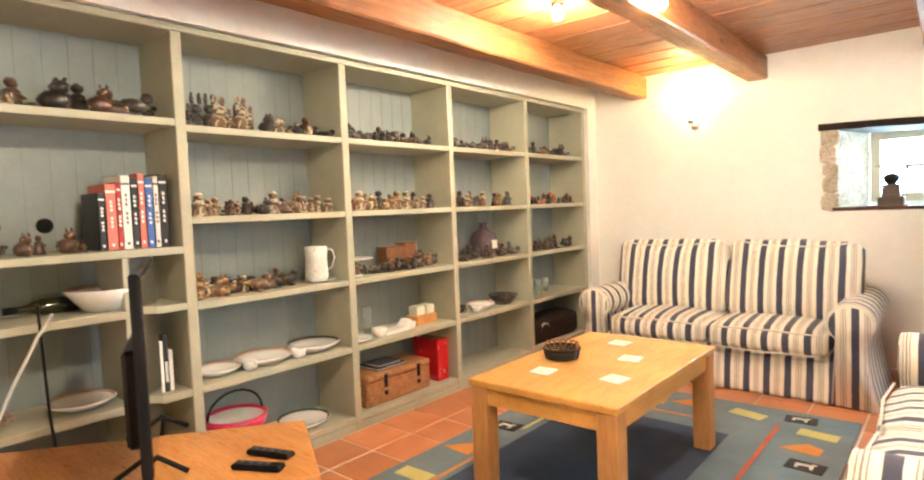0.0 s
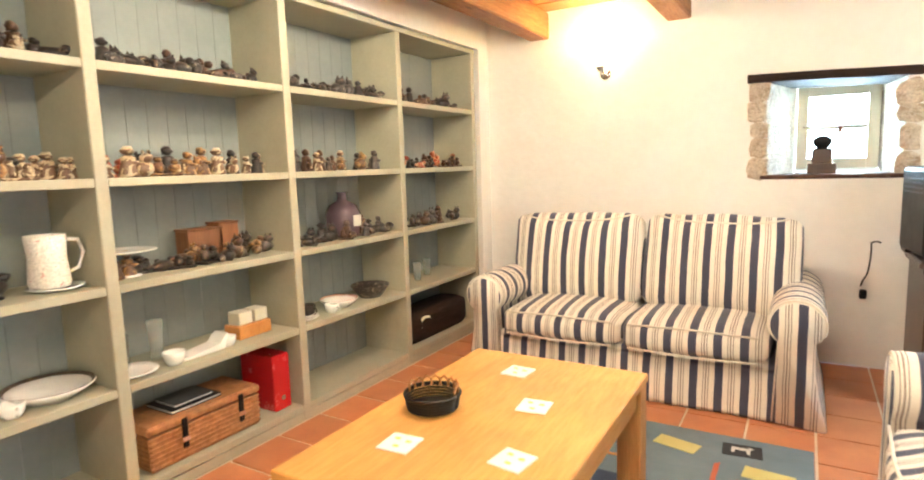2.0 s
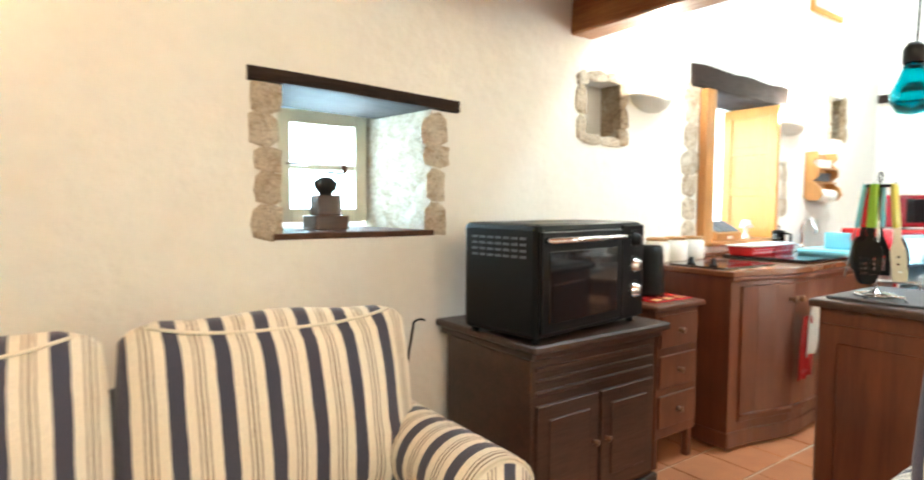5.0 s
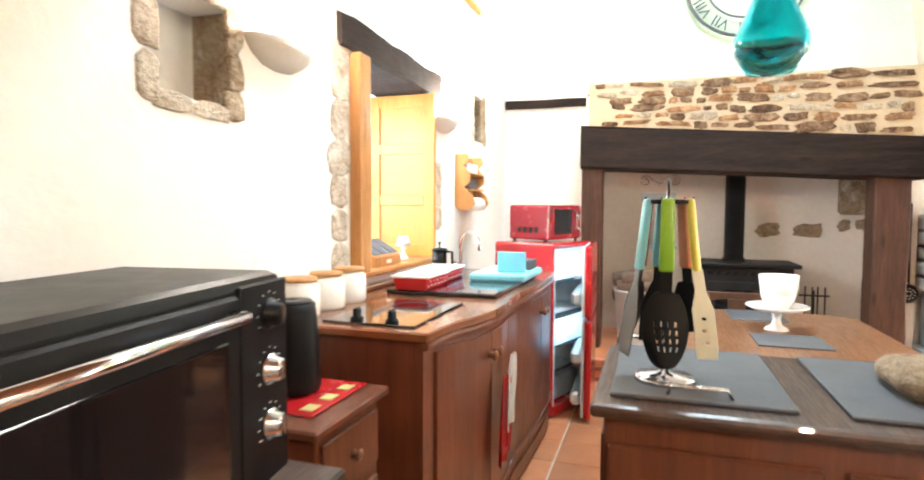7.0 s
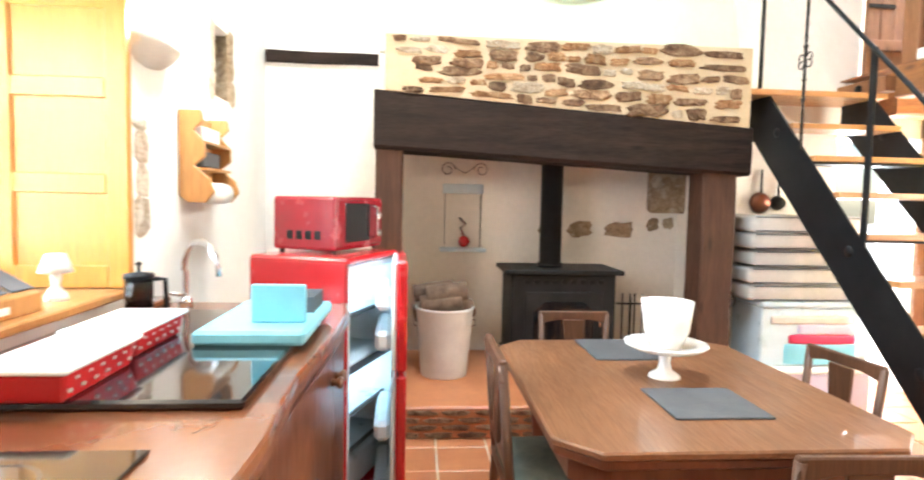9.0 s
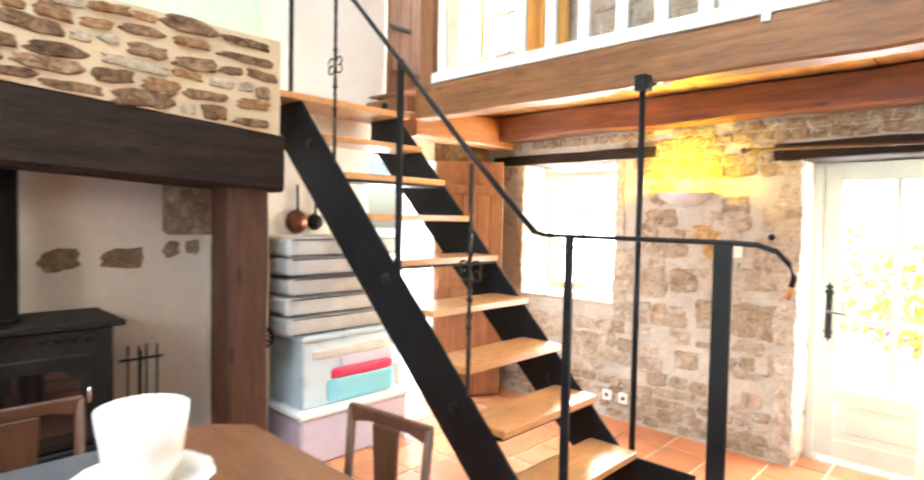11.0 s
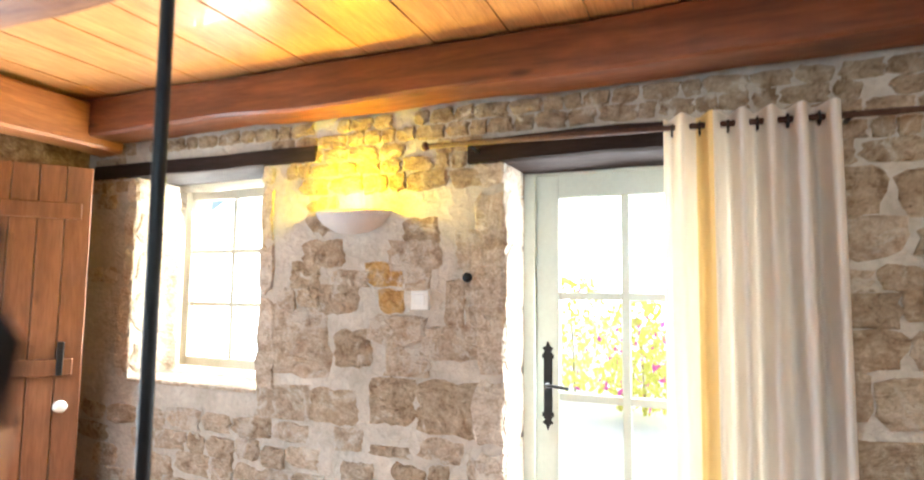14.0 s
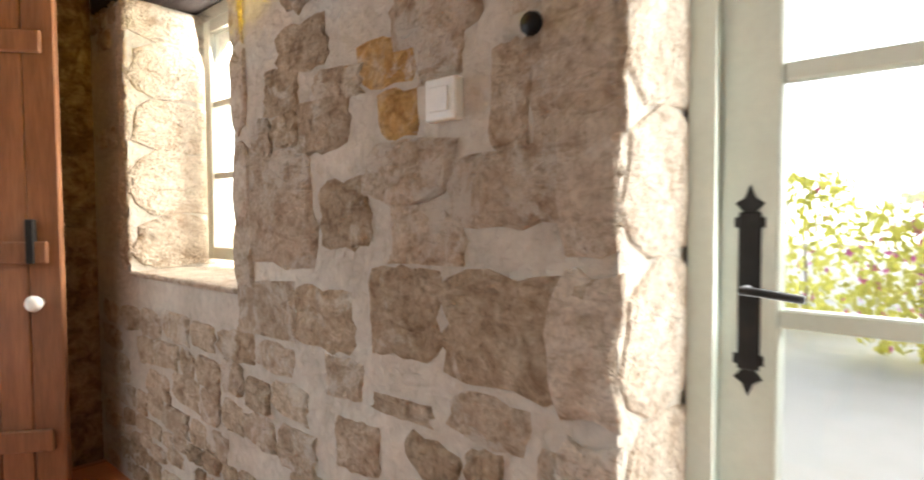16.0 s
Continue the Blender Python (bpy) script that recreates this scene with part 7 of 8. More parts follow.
# ---- dining table ----
TX0, TX1, TY0, TY1, CUT = 2.66, 4.02, 2.74, 3.90, 0.12
octo = [(TX0 + CUT, TY0), (TX1 - CUT, TY0), (TX1, TY0 + CUT), (TX1, TY1 - CUT), (TX1 - CUT, TY1), (TX0 + CUT, TY1), (TX0, TY1 - CUT), (TX0, TY0 + CUT)]
dt = thing("dining_table", "brown wooden dining table with cut corners and a moulded edge", "dining table", (3.34, 3.32, 0))
part("tabletop", prism(octo, "z", 0.735, 0.76, 0.006), "walnut", dt)
part("edge", prism([(3.34 + (x - 3.34) * 0.985, 3.32 + (y - 3.32) * 0.985) for x, y in octo], "z", 0.70, 0.735, 0.008), "mahogany", dt)
part("apron", prism([(3.34 + (x - 3.34) * 0.88, 3.32 + (y - 3.32) * 0.88) for x, y in octo], "z", 0.60, 0.70), "mahogany", dt)
for lx in (2.86, 3.82):
    for ly in (2.94, 3.70):
        part("leg", lathe([(0.035, 0), (0.045, 0.02), (0.03, 0.06), (0.034, 0.2), (0.05, 0.45), (0.045, 0.5), (0.05, 0.52), (0.05, 0.61)], (lx, ly, 0), 14), "mahogany", dt)
for mx0, mx1, my0, my1, a in ((2.90, 3.21, 3.12, 3.46, 2), (3.62, 4.0, 3.18, 3.50, 0)):
    t = thing("slate_mat", "rectangular dark slate place mat", "mat", ((mx0 + mx1) / 2, (my0 + my1) / 2, 0.76), group="slate mats")
    part("slab", box(mx0, mx1, my0, my1, 0.7605, 0.768, 0.002), "slate", t)
t = thing("cake_stand", "white china cake stand with a scalloped edge", "cake stand", (3.375, 3.295, 0.76))
part("foot", lathe([(0.0, 0), (0.065, 0.0), (0.06, 0.012), (0.03, 0.03), (0.022, 0.06), (0.03, 0.11), (0.0, 0.11)], (3.375, 3.295, 0.7605), 20), "white", t)
b = lathe([(0.0, 0), (0.066, 0.0), (0.132, 0.008), (0.165, 0.028), (0.163, 0.034), (0.121, 0.018), (0.0, 0.012)], (3.375, 3.295, 0.87), 32)
for v in b.verts:
    d = Vector((v.co.x - 3.375, v.co.y - 3.295))
    if d.length > 0.145:
        k = 1 + 0.025 * math.cos(math.atan2(d.y, d.x) * 12)
        v.co.x, v.co.y = 3.375 + d.x * k, 3.295 + d.y * k
part("plate", b, "white", t)
cup(3.385, 3.29, 0.883, 0.105, 0.19, "very large white china cup on a cake stand", rz=-0.9, name="giant_cup")


def chair(loc, rz, label):
    """A small wooden chair, seat towards -y from its back."""
    c = thing("dining_chair", label, "chair", loc, rz, "chairs round the table")
    W = WM[c]
    def put(n, b, m="chairwood", lab="", parent=None):
        b.transform(W)
        return part(n, b, m, parent or c, lab)
    for sx in (-1, 1):
        b = tube([(sx * 0.19, 0.20, 0), (sx * 0.19, 0.18, 0.43), (sx * 0.20, 0.22, 0.90)], 0.018, 6)
        put("back_post", b)
        put("front_leg", tube([(sx * 0.19, -0.18, 0), (sx * 0.185, -0.18, 0.43)], 0.018, 8))
        put("stretcher", tube([(sx * 0.19, -0.17, 0.2), (sx * 0.19, 0.18, 0.2)], 0.010, 6))
    put("seat_frame", box(-0.21, 0.21, -0.20, 0.20, 0.42, 0.45, 0.006))
    put("seat", cushion(-0.20, 0.20, -0.20, 0.18, 0.44, 0.485, 0.012, 0.02), "seat_fabric", "worn dark green seat pad")
    put("top_rail", prism([(-0.215, 0.83), (-0.10, 0.86), (0.10, 0.86), (0.215, 0.83), (0.21, 0.915), (-0.21, 0.915)], "y", 0.205, 0.232, 0.005))
    put("lower_rail", box(-0.19, 0.19, 0.185, 0.205, 0.52, 0.56, 0.004))
    put("splat", prism([(-0.05, 0.555), (0.05, 0.555), (0.065, 0.86), (-0.065, 0.86)], "y", 0.195, 0.212, 0.003))
    return c


ch = chair((3.27, 3.79, 0), 0, "dark wooden dining chair drawn up to the table")
ch.scale = (1, 1, 0.89)
copy_thing(ch, pose(4.30, 3.36, 0, 0, 0, 270))
copy_thing(ch, pose(3.50, 2.62, 0, 0, 0, 186))
copy_thing(ch, pose(2.72, 3.10, 0, 0, 0, 88))
ch.scale = (1, 1, 1)

# ---- fireplace things ----
sv = thing("wood_stove", "black cast-iron wood stove with a glass door on the hearth", "wood stove", (5.6, 3.2, 0.2))
part("body", box(5.38, 5.84, 2.80, 3.60, 0.30, 0.93, 0.012), "castiron", sv)
part("top_plate", box(5.34, 5.88, 2.75, 3.65, 0.93, 0.965, 0.008), "castiron", sv)
part("base", box(5.36, 5.86, 2.78, 3.62, 0.20, 0.30, 0.008), "castiron", sv)
d = part("door", box(5.36, 5.38, 2.90, 3.50, 0.34, 0.80, 0.008), "castiron", sv)
part("door_glass", prism([(2.97, 0.40), (3.43, 0.40), (3.43, 0.66), (3.34, 0.73), (3.06, 0.73), (2.97, 0.66)], "x", 5.352, 5.362), "black_gloss", d, "sooty glass pane")
part("handle", tube([(5.36, 2.93, 0.55), (5.33, 2.93, 0.55), (5.33, 2.93, 0.63)], 0.009), "chrome", d)
for k in range(9):
    part("vent", box(5.374, 5.381, 2.90 + 0.07 * k, 2.94 + 0.07 * k, 0.86, 0.89), "black", sv)
part("flue_pipe", lathe([(0.10, 0), (0.10, 0.03), (0.085, 0.035), (0.085, 1.2)], (5.62, 3.26, 0.965), 20), "castiron", sv)
t = thing("log_bin", "white enamel dustbin full of split logs", "log bin", (5.3, 4.12, 0.2))
part("bin", lathe([(0.0, 0), (0.165, 0.0), (0.17, 0.02), (0.208, 0.48), (0.218, 0.50), (0.203, 0.50), (0.16, 0.03), (0.0, 0.03)], (5.30, 4.10, 0.201), 28), "zinc", t)
part("band", lathe([(0.178, 0.36), (0.186, 0.365), (0.186, 0.375), (0.178, 0.38)], (5.30, 4.10, 0.201), 28), "zinc", t)
for sgn in (-1, 1):
    part("lug", tube([(5.30, 4.10 + sgn * 0.185, 0.60), (5.30, 4.10 + sgn * 0.225, 0.60), (5.30, 4.10 + sgn * 0.225, 0.56), (5.30, 4.10 + sgn * 0.18, 0.55)], 0.006), "chrome", t)
lrnd = random.Random(2)
for k in range(6):
    t = thing("log", "split firewood log with rough bark in the bin", "log", (5.30, 4.10, 0.61), group="firewood logs")
    oy, ox, oz = lrnd.uniform(-0.08, 0.08), lrnd.uniform(-0.08, 0.08), 0.66 + 0.07 * (k // 2)
    a = lrnd.uniform(-0.5, 0.5)
    b = bmesh.new()
    lathe([(0.062, -0.15), (0.068, -0.14), (0.070, 0.14), (0.060, 0.15)], bm=b, n=9)
    for v in b.verts:
        v.co += noise.noise_vector(v.co * 9 + Vector((k, 0, 0))) * 0.012
    b.transform(Matrix.Translation((5.30 + ox, 4.10 + oy, oz)) @ pose(0, 0, 0, 82 + 10 * a, 0, 20 * a))
    part("wood", b, "bark", t)
t = thing("hearth_ornament", "wire wall ornament with a red ball and a small shelf", "ornament", (5.95, 3.93, 1.3))
def scroll(cy, cz, sg):
    return [(5.98, cy + sg * (0.02 + 0.045 * (1 - k / 14)) * math.cos(k * 0.6), cz + (0.02 + 0.045 * (1 - k / 14)) * math.sin(k * 0.6)) for k in range(15)]
part("scroll", tube(scroll(3.78, 1.73, 1), 0.006), "chrome", t)
part("scroll", tube(scroll(4.06, 1.73, -1), 0.006), "chrome", t)
part("bar", tube([(5.98, 3.84, 1.75), (5.98, 3.92, 1.70), (5.98, 4.0, 1.75)], 0.006), "chrome", t)
part("plaque", box(5.97, 5.995, 3.76, 4.10, 1.53, 1.61, 0.004), "clear_box", t)
part("shelf", box(5.86, 5.998, 3.74, 4.12, 1.05, 1.08, 0.004), "clear_box", t)
part("ball", lathe([(0.0, -0.05), (0.035, -0.038), (0.05, 0), (0.035, 0.038), (0.0, 0.05)], (5.92, 3.92, 1.132), 16), "red", t, "glossy red ball")
part("wire", tube([(5.95, 3.92, 1.18), (5.95, 3.95, 1.24), (5.95, 3.91, 1.28), (5.95, 3.96, 1.33)], 0.012, 8), "chrome", t)
for wy in (3.78, 4.08):
    part("hanger", tube([(5.985, wy, 1.08), (5.985, wy, 1.53)], 0.003, 6), "iron", t)
t = thing("fire_irons", "black iron fire tool set on the hearth", "fire irons", (5.6, 2.58, 0.2))
part("stand", tube([(5.6, 2.60, 0.2), (5.6, 2.60, 0.72)], 0.010), "iron", t)
for k in range(4):
    part("tool", tube([(5.56 + 0.03 * (k % 2), 2.52 + 0.05 * k, 0.26), (5.56 + 0.03 * (k % 2), 2.52 + 0.05 * k, 0.76)], 0.007), "iron", t)
part("foot", lathe([(0.0, 0), (0.09, 0), (0.085, 0.012), (0.0, 0.015)], (5.6, 2.60, 0.2005), 16), "iron", t)
part("crossbar", tube([(5.58, 2.48, 0.68), (5.58, 2.72, 0.68)], 0.008), "iron", t)
# wall clock on the chimney breast
ck = thing("wall_clock", "large round open-frame clock with Roman numerals", "clock", (5.2, 3.28, 3.33))
cm = Matrix.Translation((5.19, 3.28, 3.35)) @ pose(0, 0, 0, 0, 8.3, 0)
def ckp(n, b, m, lab="", parent=None):
    b.transform(cm)
    return part(n, b, m, parent or ck, lab)
for rr, th in ((0.46, 0.014), (0.30, 0.009)):
    ckp("ring", tube([(0, rr * math.cos(a), rr * math.sin(a)) for a in [2 * math.pi * k / 48 for k in range(49)]], th, 6), "slate")
NUM = ["XII", "I", "II", "III", "IV", "V", "VI", "VII", "VIII", "IX", "X", "XI"]
for k in range(12):
    a = radians(90 + 30 * k)
    cu = bpy.data.curves.new("numeral", "FONT")
    cu.body, cu.size, cu.extrude, cu.align_x, cu.align_y = NUM[k], 0.13, 0.004, "CENTER", "CENTER"
    ob = new("numeral", cu)
    cu.materials.append(M["slate"])
    ob.parent = ck
    rot = Matrix(((0, 0, -1, 0), (-1, 0, 0, 0), (0, 1, 0, 0), (0, 0, 0, 1)))
    place = cm @ Matrix.Translation((0, 0.38 * math.cos(a), 0.38 * math.sin(a))) @ rot @ pose(0, 0, 0, 0, 0, -30 * k)
    ob.matrix_basis = WM[ck].inverted() @ place
ckp("hand", box(-0.01, -0.004, -0.012, 0.012, -0.05, 0.26), "black")
ckp("hand", box(-0.016, -0.010, -0.2, 0.04, -0.012, 0.012), "black")
# framed picture
t = thing("picture_frame", "framed picture in a pale wooden frame high on the wall", "picture", (4.15, 5.38, 3.0))
part("frame", box(3.85, 4.45, 5.37, 5.398, 3.05, 3.45, 0.006), "shutter", t)
part("picture", box(3.89, 4.41, 5.366, 5.371, 3.09, 3.41), "grey_fabric", t)

# ---- stairs ----
st = thing("staircase", "steep open staircase with black steel strings and wooden treads", "staircase", (4.1, 1.45, 0))
NR, Z0, X0, RISE, RUN = 10, 0.160, 2.975, 0.2335, 0.2335
poly = [(5.14, 2.31), (5.40, 2.31), (5.40, 2.06), (5.30, 1.99), (3.42, 0.17), (3.42, 0.0), (2.90, 0.0), (2.90, 0.36), (3.26, 0.36)]
for sy in (1.845, 1.065):
    s = part("string", prism(poly, "y", sy - 0.006, sy + 0.006), "steel", st)
    for bx, bz in ((4.24, 1.22), (3.72, 0.66), (4.98, 1.98), (3.2, 0.18)):
        part("bolt", lathe([(0.0, -0.012), (0.028, -0.012), (0.032, -0.008), (0.032, 0.008), (0.028, 0.012), (0.0, 0.012)], (bx, sy, bz), 14, pose(0, 0, 0, 90)), "steel", s, "round black bolt head")
for k in range(9):
    z, x = Z0 + RISE * k, X0 + RUN * k
    b = prism([(x - 0.02, z), (x + 0.25, z), (x + 0.25, z - 0.036), (x - 0.02, z - 0.036)], "y", 1.072, 1.838, 0.004)
    tr = part("tread", b, "step", st, "honey-coloured wooden tread")
    if k in (2, 5, 7):
        part("tread_bracket", box(x + 0.0, x + 0.22, 1.075, 1.835, z - 0.052, z - 0.037), "steel", tr)
part("landing", box(5.05, 5.55, 0.99, 2.03, 2.25, 2.29, 0.004), "step", st)
part("landing", box(4.98, 5.55, 0.99, 1.08, 2.29, 2.40, 0.004), "plank", st)
rl = thing("stair_rail", "black wrought-iron stair rail with twisted balusters", "stair rail", (4, 1.85, 0))
RYY = 1.862
part("handrail", tube([(5.19, RYY, 3.38), (4.14, RYY, 2.34), (3.62, RYY, 1.82), (3.27, RYY, 1.495)], 0.013, 8), "steel", rl)
part("handrail_end", tube([(3.27, RYY, 1.495), (3.22, RYY, 1.485), (2.50, RYY, 1.485), (2.43, RYY, 1.482), (2.375, RYY, 1.465), (2.34, RYY, 1.43), (2.325, RYY, 1.39), (2.332, RYY, 1.36)], 0.0085, 8), "steel", rl)
part("handrail_tip", tube([(2.332, RYY, 1.362), (2.335, RYY, 1.35), (2.342, RYY, 1.325)], 0.0095, 8), "oak_z", rl, "pale worn wooden tip of the rail")
for px, pz0, pz1, w in ((5.185, 2.25, 3.38, 0.016), (4.125, 1.25, 2.335, 0.02), (3.105, 0.25, 1.48, 0.018), (2.53, 0.0, 1.48, 0.029)):
    part("post", box(px - w, px + w, RYY - 0.008, RYY + 0.008, pz0, pz1, 0.002), "steel", rl)
for px, pz0, pz1, sz in ((4.70, 1.84, 2.89, 2.40), (3.625, 0.74, 1.79, 1.31)):
    b = bmesh.new()
    n = 40
    rings = []
    for i in range(n + 1):
        z = pz0 + (pz1 - pz0) * i / n
        a = (i - 8) * 0.5 if 8 <= i <= 32 else 0
        w = 0.0075
        rings.append([b.verts.new((px + w * 1.414 * math.cos(a + q), RYY + w * 1.414 * math.sin(a + q), z)) for q in (0.785, 2.356, 3.927, 5.498)])
    for p, q in zip(rings, rings[1:]):
        for j in range(4):
            b.faces.new((p[j], p[(j + 1) % 4], q[(j + 1) % 4], q[j]))
    bal2 = part("baluster", b, "iron", rl, "twisted iron baluster")
    for sx in (-1, 1):
        for sg in (-1, 1):
            part("scroll", tube([(px + sx * (0.012 + 0.026 * (1 - math.cos(k * 0.55))), RYY, sz + sg * (0.022 + 0.024 * math.sin(k * 0.55))) for k in range(10)], 0.005, 6), "iron", bal2)
    for q in (0.30, 0.42, 0.62):
        part("knop", lathe([(0.0, -0.016), (0.012, -0.01), (0.016, 0), (0.012, 0.01), (0.0, 0.016)], (px, RYY, pz0 + (pz1 - pz0) * q), 8), "iron", bal2)

# things stored under the stairs
for k in range(5):
    t = thing("mattress", "folded grey-white mattress in a stack under the stairs", "mattress", (5.2, 1.52, 0.80 + 0.122 * k), group="stacked mattresses")
    dy = 0.012 * math.sin(k * 2.2)
    part("pad", cushion(5.0, 5.42, 1.12 + dy, 1.965 + dy, 0.80 + 0.122 * k, 0.92 + 0.122 * k, 0.006, 0.028, seed=k), "mattress", t)
    for zz in (0.812, 0.908):
        part("piping", tube([(4.998, 1.15 + dy, zz + 0.122 * k), (4.998, 1.94 + dy, zz + 0.122 * k)], 0.005, 6), "slate", t)
t = thing("storage_box", "cloudy plastic box full of folded coloured cloth", "storage box", (5.2, 1.5, 0.33))
part("box", box(5.0, 5.40, 1.15, 1.87, 0.335, 0.76, 0.012), "clear_box", t)
part("lid", box(4.985, 5.415, 1.135, 1.885, 0.76, 0.80, 0.01), "clear_box", t)
for z0, z1, c, y0, y1 in ((0.35, 0.50, "blue", 1.16, 1.70), (0.50, 0.565, "pink", 1.17, 1.66), (0.565, 0.64, "lilac", 1.18, 1.6), (0.64, 0.70, "grey_fabric", 1.2, 1.8)):
    part("cloth", cushion(4.985, 5.03, y0, y1, z0, z1, 0.004, 0.012, seed=int(z0 * 50)), c, t, "folded cloth seen through the plastic")
t = thing("storage_box", "lilac-white plastic crate on the floor", "storage box", (5.2, 1.5, 0))
part("crate", box(4.93, 5.42, 1.08, 1.92, 0.0, 0.30, 0.015), "lilac", t)
part("lid", box(4.915, 5.43, 1.065, 1.935, 0.30, 0.334, 0.01), "white_paint", t)


def pan(y, z, r, hlen, label, material="iron"):
    t = thing("hanging_pan", label, "pan", (5.43, y, z), group="hanging pans")
    part("bowl", lathe([(0.0, 0.05), (r * 0.7, 0.045), (r, 0.0), (r * 0.96, 0.0), (r * 0.66, 0.04), (0.0, 0.044)], (5.44, y, z), 20, pose(0, 0, 0, 0, -90)), material, t)
    part("handle", tube([(5.43, y, z + r * 0.9), (5.435, y, z + r + hlen)], 0.008), "iron", t)


COPPER = plain("old_copper", (0.20, 0.07, 0.04), 0.35, 0.8)
pan(1.66, 1.50, 0.085, 0.17, "old copper ladle pan hanging on the wall", COPPER)
pan(1.52, 1.50, 0.06, 0.15, "small black ladle hanging on the wall")
sk2 = thing("skimmer", "round black skimmer pierced with holes on a long handle", "skimmer", (5.2, 2.03, 0.78))
part("disc", lathe([(0.0, 0.016), (0.05, 0.012), (0.075, 0.0), (0.072, 0.0), (0.048, 0.008), (0.0, 0.012)], (5.205, 2.03, 0.78), 20, pose(0, 0, 0, 0, -90)), "castiron", sk2)
for ring, count in ((0.02, 6), (0.042, 11)):
    for k in range(count):
        q = 2 * math.pi * k / count
        part("hole", lathe([(0.0, 0), (0.006, 0), (0.006, 0.0015), (0.0, 0.0015)], (5.1905, 2.03 + ring * math.cos(q), 0.78 + ring * math.sin(q)), 8, pose(0, 0, 0, 0, -90)), "white_paint", sk2, "pale wall showing through a hole")
part("handle", tube([(5.20, 2.03, 0.85), (5.212, 2.03, 1.2), (5.208, 2.03, 1.5)], 0.007), "iron", sk2)

# ---- curtain, loft fabrics ----
def cloth(name, label, category, x0, x1, y, z0, z1, folds, depth, material, seed=0, flare=0.0, extra=None):
    """A hanging cloth with soft folds, with real thickness."""
    t = thing(name, label, category, ((x0 + x1) / 2, y, z0))
    n, mz = folds * 10, 14
    b = bmesh.new()
    sides = (0, 1, 2) if extra else (0, 1)
    # side 2 is the yellow strip standing in for a backlit fold
    lining = bmesh.new()
    for side in sides:
        grid = []
        bb = lining if side == 2 else b
        for j in range(mz + 1):
            row = []
            f = j / mz
            for i in range(n + 1):
                u = i / n
                xx = x0 + (x1 - x0) * u + flare * (1 - f) * (u - 0.5)
                ph = u * folds * 2 * math.pi + 1.2 * noise.noise(Vector((u * 3, seed, f * 0.8)))
                yy = y + depth * math.sin(ph) * (0.75 + 0.5 * noise.noise(Vector((u * 4, f * 1.5, seed + 3)))) + (0, 0.006, 0.011)[side]
                row.append(bb.verts.new((xx, yy, z0 + (z1 - z0) * f)))
            grid.append(row)
        for p, q in zip(grid, grid[1:]):
            for i in range(n):
                if side == 2 and not extra[0] <= (i + 0.5) / n <= extra[1]:
                    continue
                fc = bb.faces.new((p[i], p[i + 1], q[i + 1], q[i]))
                fc.smooth = True
    part("cloth", b, material, t)
    if extra:
        bmesh.ops.delete(lining, geom=[v for v in lining.verts if not v.link_faces], context="VERTS")
        # The daylight seen through this fold is put in as yellow cloth.
        part("lining", lining, "lining", t, "yellow strip coloured to imitate light shining through one fold")
    return t


cu1 = cloth("door_curtain", "cream linen curtain drawn aside from the garden door", "curtain", 1.64, 2.19, -0.20, 0.06, 2.04, 6, 0.062, "fabric", 1, 0.02, (0.70, 0.80))
for k in range(6):
    part("eyelet", tube([(1.70 + 0.092 * k, -0.20 + 0.022 * math.cos(a), 1.99 + 0.022 * math.sin(a)) for a in [2 * math.pi * q / 12 for q in range(13)]], 0.004, 6), "iron", cu1)
t = thing("curtain_rod", "dark wooden curtain rod over the garden door", "curtain rod", (2.2, -0.2, 2.0))
part("rod", tube([(1.38, -0.20, 1.99), (3.14, -0.20, 2.015)], 0.011, 10), "post", t)
for ex, ez in ((1.37, 1.99), (3.15, 2.015)):
    part("finial", lathe([(0.0, -0.02), (0.016, -0.012), (0.018, 0.0), (0.012, 0.014), (0.0, 0.02)], (ex, -0.20, ez), 12), "post", t)
for ex in (1.60, 2.95):
    part("bracket", tube([(ex, SY, 2.0), (ex, -0.20, 2.0)], 0.008), "iron", t)
cloth("loft_curtain", "yellow curtain drawn beside the upstairs window", "curtain", 4.55, 5.05, -0.26, 2.50, 4.5, 5, 0.03, "yellow_fabric", 4)
cloth("hanging_fabric", "dark purple flowered fabric hanging in the loft", "fabric", 2.45, 2.80, 0.45, 2.56, 4.1, 2, 0.02, "purple_fabric", 5)
for k, (a, c, m, lab) in enumerate(((2.02, 2.42, "mauve_fabric", "mauve patterned fabric hanging in the loft"), (1.62, 2.0, "grey_fabric", "pale grey fabric hanging in the loft"), (1.30, 1.60, "mauve_fabric", "mauve patterned fabric hanging in the loft"), (0.9, 1.28, "grey_fabric", "pale patterned fabric hanging in the loft"))):
    cloth("hanging_fabric", lab, "fabric", a, c, 0.42, 2.52, 4.1, 3, 0.03, m, 6 + k)
t = thing("fabric_rail", "thin rail carrying the hanging fabrics", "rail", (1.9, 0.43, 4.1))
part("bar", tube([(0.8, 0.43, 4.1), (2.9, 0.43, 4.1)], 0.012), "iron", t)
part("upright", tube([(2.88, 0.43, 2.475), (2.88, 0.43, 4.1)], 0.012), "iron", t)
